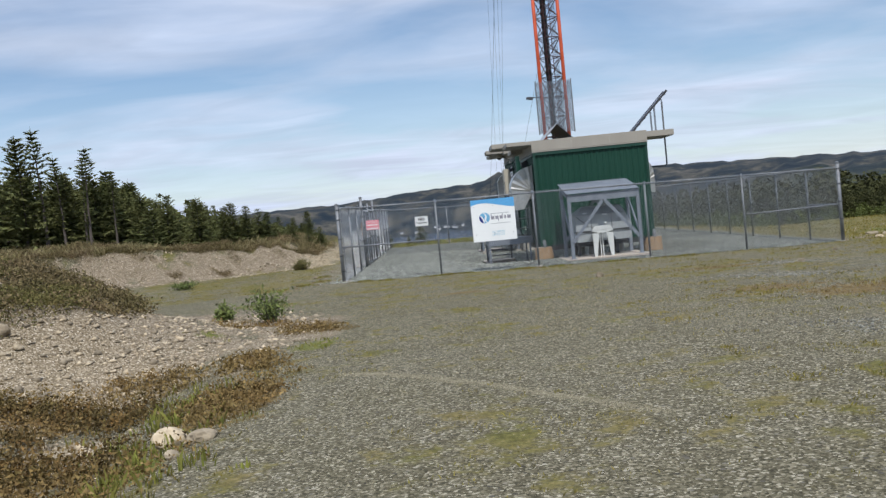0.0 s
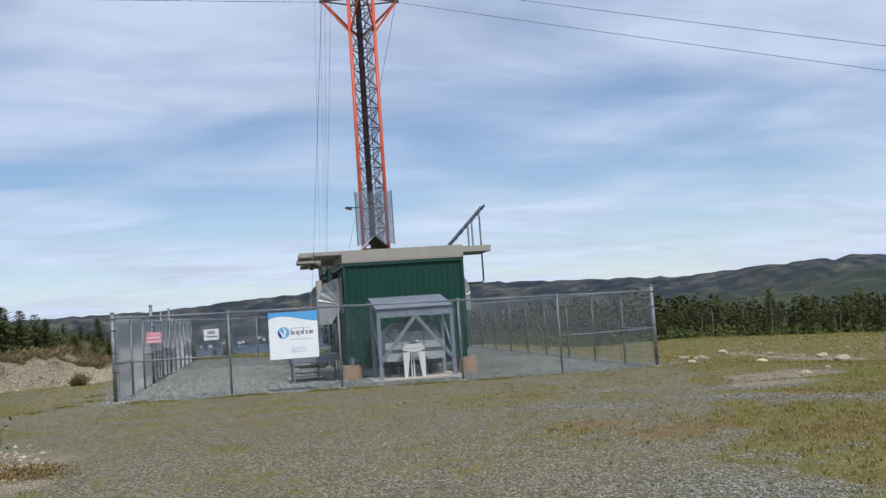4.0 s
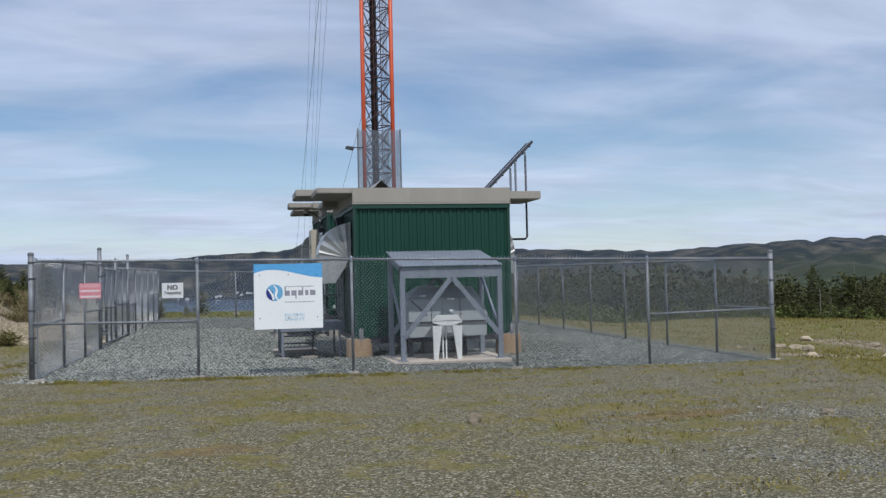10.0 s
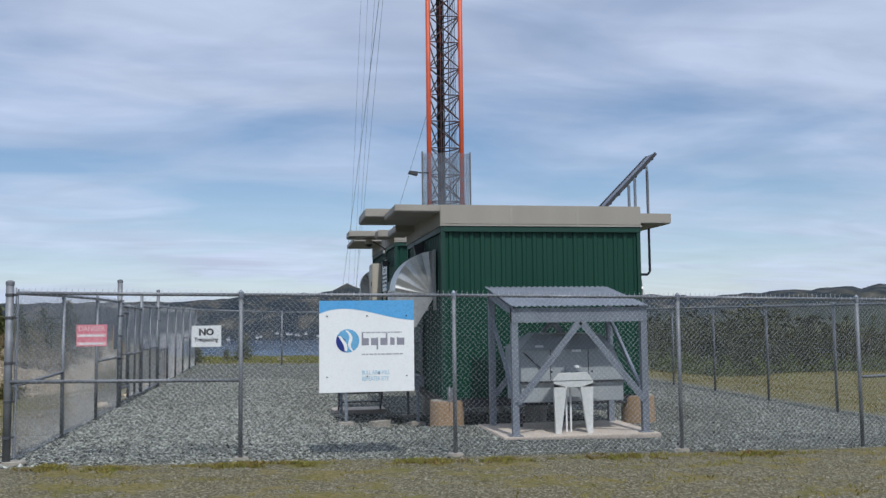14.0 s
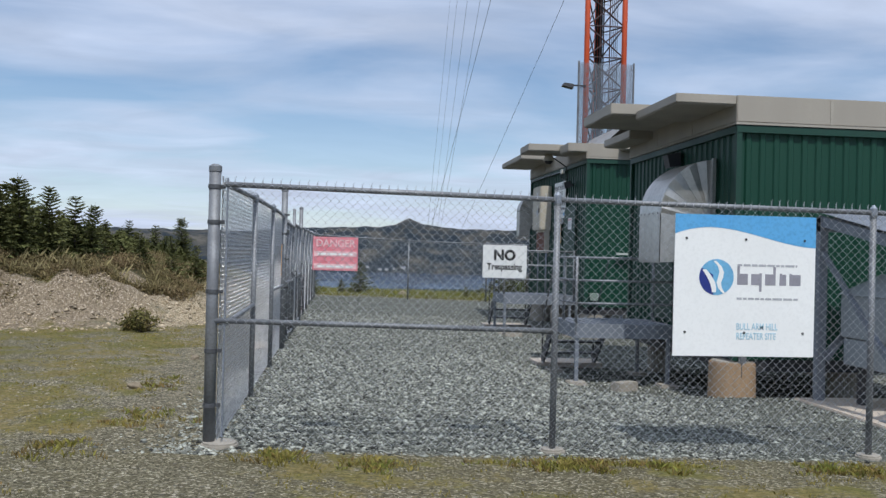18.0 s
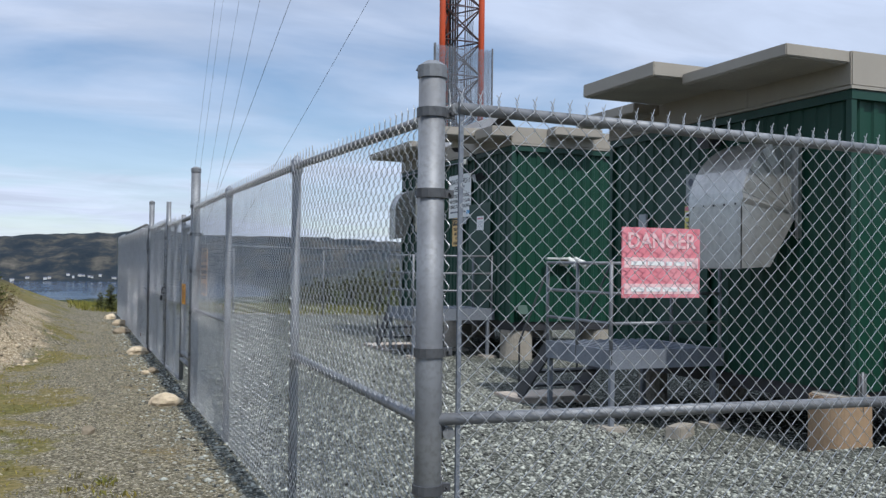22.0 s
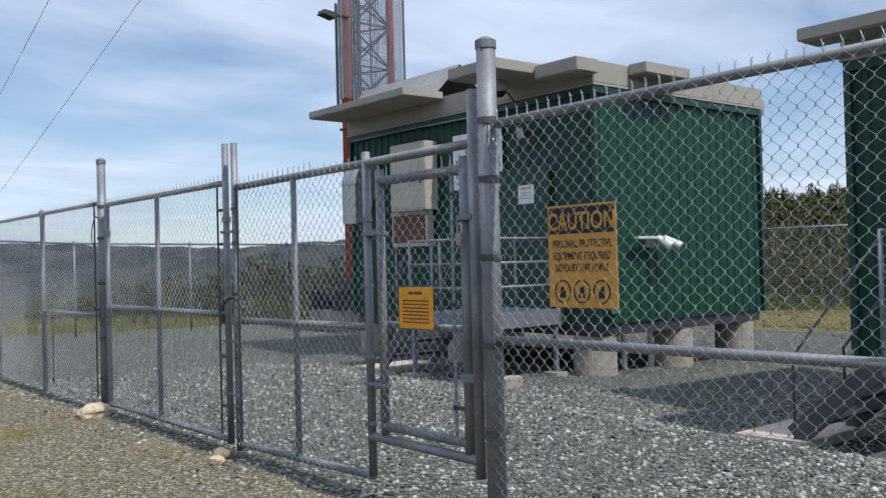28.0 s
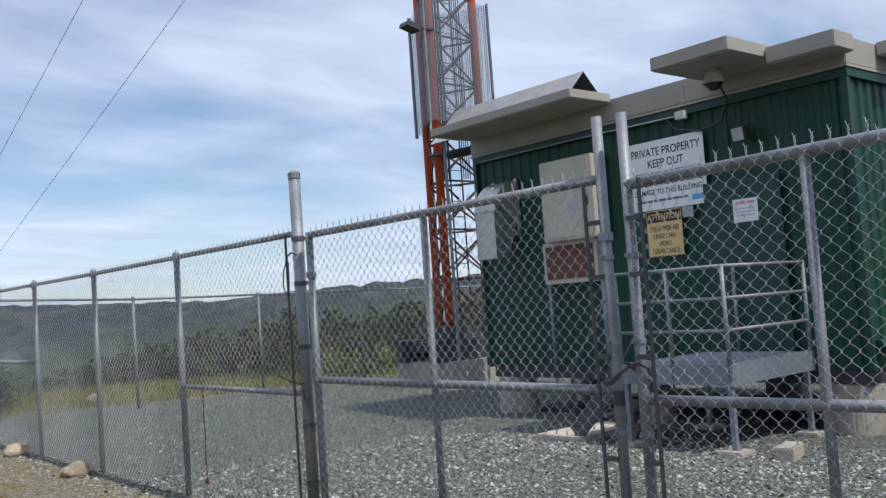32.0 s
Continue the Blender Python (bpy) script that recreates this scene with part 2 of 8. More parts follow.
M = {
    "green": surf("green_painted_steel", (0.0034, 0.040, 0.0230), (0.0046, 0.046, 0.0265), 1.2, 0.5, 0.0, 0.05, 60, (0.007, 0.050, 0.030), streak=True, spec=0.38),
    "greentrim": surf("green_trim_paint", (0.0058, 0.046, 0.029), (0.0048, 0.040, 0.026), 2, 0.5, 0, 0.03),
    "fascia": surf("beige_painted_fascia", (0.335, 0.305, 0.255), (0.285, 0.26, 0.22), 1.5, 0.6, 0, 0.06, 30, (0.30, 0.272, 0.23), streak=True),
    "soffit": surf("grey_beige_soffit", (0.36, 0.33, 0.28), (0.30, 0.28, 0.24), 2, 0.7, 0, 0.05),
    "galv": surf("galvanised_pipe", (0.26, 0.272, 0.285), (0.175, 0.183, 0.197), 4, 0.60, 0.5, 0.08, 55, (0.15, 0.153, 0.155)),
    "galvdull": surf("weathered_galvanised_steel", (0.26, 0.285, 0.325), (0.19, 0.21, 0.24), 3, 0.55, 0.45, 0.1, 45, (0.15, 0.165, 0.19), streak=True),
    "wire": surf("galvanised_wire", (0.60, 0.615, 0.63), (0.48, 0.492, 0.505), 6, 0.34, 0.62, 0.0, 40, (0.36, 0.37, 0.38)),
    "tin": surf("bright_sheet_steel", (0.58, 0.57, 0.54), (0.44, 0.43, 0.405), 2.2, 0.36, 0.8, 0.05, 14, (0.36, 0.35, 0.33), streak=True),
    "white": surf("white_sign_enamel", (0.80, 0.81, 0.80), (0.76, 0.77, 0.76), 2, 0.45, 0, 0.02, 40, (0.72, 0.73, 0.72)),
    "blue": surf("blue_print", (0.10, 0.36, 0.68), (0.115, 0.37, 0.66), 3, 0.45, 0, 0.0),
    "navy": surf("navy_print", (0.02, 0.035, 0.22), None, 3, 0.45, 0, 0.0),
    "skyblue": surf("light_blue_print", (0.16, 0.42, 0.66), None, 3, 0.45, 0, 0.0),
    "markgrey": surf("grey_print", (0.30, 0.295, 0.34), None, 3, 0.45, 0, 0.0),
    "fadedblue": surf("sun_faded_blue_print", (0.34, 0.54, 0.66), (0.42, 0.60, 0.70), 6, 0.5, 0, 0.0),
    "slate": surf("slate_print", (0.10, 0.11, 0.15), None, 3, 0.45, 0, 0.0),
    "palegrey": surf("pale_grey_print", (0.42, 0.43, 0.46), None, 3, 0.5, 0, 0.0),
    "black": surf("black_print", (0.015, 0.015, 0.016), None, 3, 0.5, 0, 0.0),
    "red": surf("faded_red_sign", (0.68, 0.19, 0.235), (0.72, 0.29, 0.33), 5, 0.55, 0, 0.02, 30, (0.60, 0.16, 0.20)),
    "pink": surf("faded_pink_sign", (0.80, 0.55, 0.56), (0.76, 0.48, 0.50), 5, 0.55, 0, 0.02),
    "orange": surf("orange_yellow_sign", (0.80, 0.36, 0.02), (0.74, 0.32, 0.02), 4, 0.5, 0, 0.02),
    "amber": surf("weathered_amber_sign", (0.72, 0.36, 0.05), (0.60, 0.28, 0.04), 5, 0.55, 0, 0.03),
    "yellow": surf("sun_faded_yellow_sign", (0.72, 0.66, 0.20), (0.66, 0.60, 0.16), 4, 0.5, 0, 0.02),
    "towerorange": surf("aviation_orange_paint", (0.60, 0.082, 0.016), (0.48, 0.068, 0.018), 1.5, 0.5, 0, 0.05, 25, (0.36, 0.07, 0.035)),
    "towerwhite": surf("aviation_white_paint", (0.72, 0.72, 0.70), (0.62, 0.62, 0.60), 1.5, 0.5, 0, 0.05),
    "towerdark": surf("dark_weathered_brace", (0.055, 0.04, 0.045), (0.09, 0.045, 0.04), 2, 0.6, 0.2, 0.05),
    "cable": surf("black_cable_jacket", (0.02, 0.021, 0.024), (0.03, 0.03, 0.033), 3, 0.5, 0, 0.0),
    "concrete": surf("weathered_concrete", (0.36, 0.33, 0.28), (0.28, 0.255, 0.21), 3.5, 0.85, 0, 0.5, 28, (0.23, 0.21, 0.175)),
    "tank": surf("grey_enamel_steel", (0.34, 0.365, 0.375), (0.30, 0.325, 0.335), 2.5, 0.5, 0.1, 0.04, 22, (0.28, 0.30, 0.31)),
    "palelegs": surf("pale_grey_enamel", (0.62, 0.63, 0.60), (0.54, 0.55, 0.53), 2.5, 0.5, 0, 0.04, 22, (0.47, 0.48, 0.46), streak=True),
    "paleslab": surf("pale_pinkish_concrete", (0.50, 0.43, 0.355), (0.41, 0.35, 0.29), 3.5, 0.85, 0, 0.5, 28, (0.33, 0.285, 0.235)),
    "fadedamber": surf("sun_faded_amber_sign", (0.74, 0.50, 0.20), (0.66, 0.43, 0.16), 5, 0.55, 0, 0.03),
    "boxbeige": surf("beige_enamel", (0.50, 0.46, 0.37), (0.45, 0.41, 0.33), 2.5, 0.5, 0, 0.04, 22, (0.41, 0.375, 0.30), streak=True),
    "rust": surf("red_brown_panel", (0.12, 0.045, 0.03), (0.16, 0.06, 0.035), 6, 0.7, 0, 0.15),
    "solar": surf("blue_black_cells", (0.02, 0.025, 0.05), (0.03, 0.035, 0.06), 6, 0.2, 0, 0.0),
    "darkmetal": surf("dark_fitting", (0.05, 0.052, 0.058), (0.07, 0.07, 0.075), 5, 0.5, 0.4, 0.05),
    "tan": surf("tan_fibre_tube", (0.36, 0.245, 0.145), (0.29, 0.20, 0.12), 3, 0.85, 0, 0.2, 20, (0.24, 0.17, 0.105), streak=True),
    # fence bands and bars: dark weathered steel; stairs: shade put into the colour
    "stairsteel": surf("dark_weathered_steel_stair_shade", (0.105, 0.11, 0.118), (0.075, 0.078, 0.084), 3, 0.6, 0.4, 0.1, 45, (0.055, 0.056, 0.06)),
    "stone": surf("pale_fieldstone", (0.43, 0.355, 0.245), (0.30, 0.238, 0.155), 5, 0.9, 0, 0.5, 22, (0.21, 0.168, 0.115), vary=0.5),
    "gravel": surf("crushed_grey_green_stone", (0.178, 0.186, 0.158), (0.30, 0.305, 0.265), 9, 0.9, 0, 0.3, 60, (0.088, 0.094, 0.078), vary=1.0),
    "pebble": surf("brown_grey_pebbles", (0.196, 0.173, 0.112), (0.29, 0.260, 0.175), 9, 0.9, 0, 0.3, 60, (0.115, 0.099, 0.060), vary=0.42),
    "spruce": surf("spruce_needles", (0.092, 0.104, 0.036), (0.130, 0.130, 0.046), 0.8, 0.85, 0, 0.0, 6, (0.060, 0.072, 0.027), vary=0.4, spec=0.2),
    "bark": surf("grey_brown_bark", (0.11, 0.09, 0.075), (0.075, 0.06, 0.05), 9, 0.9, 0, 0.5),
    "grass": surf("yellow_green_grass", (0.205, 0.168, 0.040), (0.150, 0.140, 0.028), 0.7, 0.85, 0, 0.0, 9, (0.25, 0.19, 0.070), vary=0.45, spec=0.2),
    "lushgrass": surf("fresh_green_grass", (0.145, 0.165, 0.032), (0.180, 0.170, 0.038), 0.7, 0.85, 0, 0.0, 9, (0.23, 0.19, 0.06), vary=0.4, spec=0.2),
    "heath": surf("brown_heath_twigs", (0.150, 0.108, 0.055), (0.118, 0.105, 0.040), 0.9, 0.9, 0, 0.0, 9, (0.22, 0.16, 0.095), vary=0.45, spec=0.2),
    "rusty": surf("rust_brown_moss", (0.185, 0.118, 0.045), (0.145, 0.105, 0.036), 0.9, 0.9, 0, 0.0, 9, (0.23, 0.175, 0.072), vary=0.4, spec=0.2),
    "shrub": surf("shrub_leaves", (0.098, 0.122, 0.030), (0.130, 0.148, 0.038), 2, 0.7, 0, 0.0, 12, (0.04, 0.07, 0.02), vary=0.4, spec=0.3),
    "water": surf("bay_water", (0.03, 0.055, 0.10), (0.035, 0.06, 0.11), 0.01, 0.14, 0, 0.05, 0.05, (0.03, 0.05, 0.09)),
    "plaster": surf("white_house_paint", (0.55, 0.55, 0.53), None, 0.1, 0.7, 0, 0.0),
}


# ---- mesh helpers ----
class MB:
    """A mesh under construction: lists of corners and faces."""

    def __init__(self):
        self.v, self.f = [], []

    def add(self, vs, fs):
        o = len(self.v)
        self.v.extend([tuple(p) for p in vs])
        self.f.extend([tuple(i + o for i in q) for q in fs])
        return self

    def box(self, x0, x1, y0, y1, z0, z1):
        return self.add([(x0, y0, z0), (x1, y0, z0), (x1, y1, z0), (x0, y1, z0), (x0, y0, z1), (x1, y0, z1), (x1, y1, z1), (x0, y1, z1)],
                        [(3, 2, 1, 0), (4, 5, 6, 7), (0, 1, 5, 4), (1, 2, 6, 5), (2, 3, 7, 6), (3, 0, 4, 7)])

    def tube(self, p, q, r, n=8, r2=None, cap=True):
        p, q = Vector(p), Vector(q)
        d = q - p
        if d.length < 1e-6:
            return self
        d.normalize()
        u = d.orthogonal().normalized()
        if abs(d.z) < 0.99:
            u = d.cross(Vector((0, 0, 1))).normalized()
        w = d.cross(u)
        r2 = r if r2 is None else r2
        vs = []
        for c, rr in ((p, r), (q, r2)):
            for i in range(n):
                a = 2 * math.pi * (i + 0.5) / n
                vs.append(c + u * (rr * math.cos(a)) + w * (rr * math.sin(a)))
        fs = [(i, (i + 1) % n, n + (i + 1) % n, n + i) for i in range(n)]
        if cap:
            fs += [tuple(range(n - 1, -1, -1)), tuple(range(n, 2 * n))]
        return self.add(vs, fs)

    def path(self, pts, r, n=8):
        pts = [Vector(p) for p in pts]
        vs, fs = [], []
        for i, c in enumerate(pts):
            d = (pts[min(i + 1, len(pts) - 1)] - pts[max(i - 1, 0)]).normalized()
            u = d.orthogonal().normalized() if abs(d.z) > 0.99 else d.cross(Vector((0, 0, 1))).normalized()
            if i and u.dot(last) < 0:
                u = -u
            if i and abs(d.z) > 0.99:
                u = (last - d * last.dot(d)).normalized()
            last = u
            w = d.cross(u)
            vs += [c + u * (r * math.cos(2 * math.pi * j / n)) + w * (r * math.sin(2 * math.pi * j / n)) for j in range(n)]
        for i in range(len(pts) - 1):
            fs += [(i * n + j, i * n + (j + 1) % n, (i + 1) * n + (j + 1) % n, (i + 1) * n + j) for j in range(n)]
        fs += [tuple(range(n - 1, -1, -1)), tuple(range(len(vs) - n, len(vs)))]
        return self.add(vs, fs)

    def beam(self, p, q, w, h, up=(0, 0, 1)):
        """A bar of rectangular section, w across and h along up."""
        p, q = Vector(p), Vector(q)
        d = (q - p).normalized()
        s = d.cross(Vector(up))
        s = s.normalized() if s.length > 1e-4 else d.orthogonal().normalized()
        t = s.cross(d)
        vs = [c + s * (a * w / 2) + t * (b * h / 2) for c in (p, q) for a, b in ((-1, -1), (1, -1), (1, 1), (-1, 1))]
        return self.add(vs, [(3, 2, 1, 0), (4, 5, 6, 7), (0, 1, 5, 4), (1, 2, 6, 5), (2, 3, 7, 6), (3, 0, 4, 7)])

    def prism(self, outline, axis, a, b):
        """An outline of (u, w) pairs pushed along axis from a to b; the two others in order x, y, z."""
        def at(u, w, k):
            return {"x": (k, u, w), "y": (u, k, w), "z": (u, w, k)}[axis]
        n = len(outline)
        vs = [at(u, w, a) for u, w in outline] + [at(u, w, b) for u, w in outline]
        return self.add(vs, [tuple(range(n - 1, -1, -1)), tuple(range(n, 2 * n))] + [(i, (i + 1) % n, n + (i + 1) % n, n + i) for i in range(n)])


def obj(name, mb, material, bevel=0.0, smooth=False):
    me = bpy.data.meshes.new(name)
    if bevel or isinstance(mb, MB):
        me.from_pydata(mb.v, [], mb.f)
    bm = bmesh.new()
    bm.from_mesh(me)
    if len(mb.f) < 4000:
        bmesh.ops.recalc_face_normals(bm, faces=bm.faces)
    if bevel:
        bmesh.ops.bevel(bm, geom=bm.edges[:], offset=bevel, segments=2, affect="EDGES", clamp_overlap=True)
    bm.to_mesh(me)
    bm.free()
    if smooth:
        me.polygons.foreach_set("use_smooth", [len(q.vertices) == 4 for q in me.polygons])
    me.materials.append(M[material] if isinstance(material, str) else material)
    return new(name, me)


ROUND = {"post", "top_rail", "brace_rail", "stile", "crossbar", "upright", "guard_rail", "rail_post", "hand_rail", "mast_leg", "wire_mesh", "tie_rod", "guy_wire", "feeder_cable", "conduit"}


def part(name, mb, material, parent, label="", bevel=0.0, smooth=False):
    o = obj(name, mb, material, bevel, smooth or name in ROUND)
    o.parent = parent
    o.matrix_parent_inverse = parent.matrix_world.inverted() if parent.type != "EMPTY" else Matrix.Translation(-parent.location)
    if label:
        o["label"] = label
    return o


def thing(name, at, label, category, group="", kind=""):
    e = new(name)
    e.location = at
    e.empty_display_size = 0.2
    return tagged(e, label, category, group, kind)


def letters(name, text, size, m, material, parent, align="LEFT", extrude=0.001, stretch=1.0, label="", bold=0.012):
    """Raised lettering of Blender's own font, laid with the matrix m (x along the line, y up, z out of the sign)."""
    cu = bpy.data.curves.new(name, "FONT")
    cu.body, cu.size, cu.align_x, cu.extrude = text, size, align, extrude
    cu.resolution_u = 3
    cu.offset = size * bold
    tmp = bpy.data.objects.new(name, cu)
    scene.collection.objects.link(tmp)
    me = bpy.data.meshes.new_from_object(tmp.evaluated_get(bpy.context.evaluated_depsgraph_get()))
    bpy.data.objects.remove(tmp)
    me.transform(m @ Matrix.Diagonal((stretch, 1, 1, 1)))
    me.materials.clear()
    me.materials.append(M[material])
    o = new(name, me)
    o.parent = parent
    o.matrix_parent_inverse = Matrix.Translation(-parent.location)
    if label:
        o["label"] = label
    return o


def sstep(a, b, x):
    t = np.clip((x - a) / (b - a), 0, 1)
    return t * t * (3 - 2 * t)


# ---- the lie of the land ----
def lumps(x, y, s, seed):
    """Cheap smooth unevenness, about -1 to 1."""
    r = np.random.RandomState(seed)
    out = 0
    for k in range(6):
        a, f, p = r.uniform(0, 6.283), (0.6 + 0.35 * k) / s, r.uniform(0, 6.283)
        out = out + np.sin((np.cos(a) * x + np.sin(a) * y) * f * 6.283 + p) / (1 + 0.5 * k)
    return out / 2.2


def bank_foot(x):
    """Where the cut bank beside the path begins, along y."""
    return 36.9 - 0.30 * np.clip(-x - 5.0, 0, 40) + 3.0 * np.clip(x + 5.0, 0, 3)


def land(x, y):
    """Height of the ground at x, y (arrays)."""
    x, y = np.asarray(x, float), np.asarray(y, float)
    s = np.clip((y - 3) / 22.7, 0, 1) ** 2
    z = -0.22 * s - 0.017 * np.clip(x + 2.9, -1, 14) * s
    z = z - 0.35 * sstep(11.5, 17, x) * s
    inside = sstep(-3.4, -2.5, x) * sstep(25.2, 26.2, y) * (1 - sstep(11, 12.5, x)) * (1 - sstep(50, 53, y))
    z = z + 0.012 * lumps(x, y, 2.1, 3) * (1 - 0.6 * inside) + 0.05 * lumps(x, y, 11, 5) * (1 - inside) * sstep(4, 12, np.abs(x - 1))
    # the yard lies lower round the two buildings
    z = z - 0.26 * sstep(0.2, 1.8, x) * (1 - sstep(7.6, 9.0, x)) * sstep(29.02, 29.7, y) * (1 - 0.6 * sstep(34.5, 37.5, y)) * (1 - sstep(44, 47, y))
    # near mound with its rubble apron, and the ditch before it
    d = np.hypot((x + 8.6) / 1.35, (y - 13.0) / 1.15)
    z = z + 1.25 * (1 - sstep(1.2, 4.4, d + 0.25 * lumps(x, y, 3.0, 8)))
    ditch = np.exp(-(((x + 3.3 + 0.10 * (y - 6)) / 0.9) ** 2)) * (1 - sstep(8, 12, y))
    z = z - 0.28 * ditch
    # the far bank, cut off steeply towards the track
    foot = bank_foot(x) + 0.5 * lumps(x, y, 7, 9)
    bank = sstep(-0.2, 2.6, y - foot + 0.35 * lumps(x, y, 1.3, 17)) * sstep(3.3, 7.2, -x) * (1 - sstep(14, 30, y - foot))
    z = z + (1.14 + 0.55 * sstep(9, 16, -x)) * bank + 0.12 * bank * lumps(x, y, 2.3, 11) + 0.05 * bank * lumps(x, y, 0.9, 13)
    # the hill falls away on all sides
    r = np.hypot(x - 3, y - 30)
    ang = np.degrees(np.arctan2(x - 3, y - 30))
    right = sstep(15, 45, ang) * (1 - sstep(120, 160, ang))
    edge = 25 - 3 * sstep(-30, 20, ang) + 2 * lumps(x, y, 40, 20)
    out = np.clip(r - edge, 0, None)
    z = z - (76 - 22 * right) * (1 - np.exp(-(out ** 2 / (out + 14)) / (760 - 180 * right)))
    z = z + 0.5 * lumps(x, y, 45, 21) * sstep(15, 60, out) + 5 * lumps(x, y, 420, 23) * sstep(200, 800, out)
    # a wooded rise beyond the clearing
    rise = np.interp(ang, [34, 40, 45, 52, 60, 90, 120], [-12, -8, -4, 5.5, 9.5, 11, -8])
    knoll = sstep(90, 190, r) * (1 - sstep(260, 420, r)) * sstep(32, 42, ang) * (1 - sstep(100, 125, ang))
    z = z * (1 - knoll) + (rise + 1.2 * lumps(x, y, 60, 27)) * knoll
    # the bay ahead lies lower than the sheet of water; ridges ring the view beyond it
    front = np.exp(-((ang - 1) / 17.0) ** 4)
    bay = front * sstep(1700, 2050, r) * (1 - sstep(3250, 3420, r))
    z = z * (1 - bay) - 84 * bay
    el = np.interp(ang, [-180, -60, -30, -13.5, -6.2, -1.8, 2.2, 3.2, 4.1, 5.2, 7.5, 14.4, 19.8, 25.6, 30, 40, 55, 75, 120, 180],
                   [1.2, 1.2, 1.0, 1.06, 1.1, 1.45, 1.60, 1.78, 2.22, 1.80, 1.6, 1.55, 1.35, 1.05, 1.45, 1.55, 1.2, 1.2, 1.2, 1.2])
    top = 1.5 + 4050 * np.tan(np.radians(el + (0.08 + 0.14 * sstep(18, 30, ang)) * lumps(ang * 10, 0 * r, 38, 31) + 0.07 * lumps(ang * 10, 0 * r, 11, 33) + 0.035 * lumps(ang * 10, 0 * r, 5, 37))) - 60 * sstep(4150, 4700, r)
    rise = front * sstep(3300, 4050, r) + (1 - front) * sstep(700, 4050, r) ** 1.3
    z = z * (1 - rise) + top * rise + (16 * lumps(x, y, 500, 35) + 13 * lumps(x, y, 210, 36) + 7 * lumps(x, y, 95, 38)) * rise * (1 - rise) * 4
    return z


def ground_z(x, y):
    return float(land(x, y))


def blob(x, y, places, soft=0.45, seed=43):
    """Soft-edged patches: (x, y, half length, half width) each."""
    out = 0 * x
    k = 0.28 * lumps(x, y, 1.5, seed) + 0.16 * lumps(x, y, 0.6, seed + 1)
    for px, py, sx, sy in places:
        out = np.maximum(out, 1 - sstep(1 - soft, 1 + soft, np.hypot((x - px) / sx, (y - py) / sy) + k))
    return out


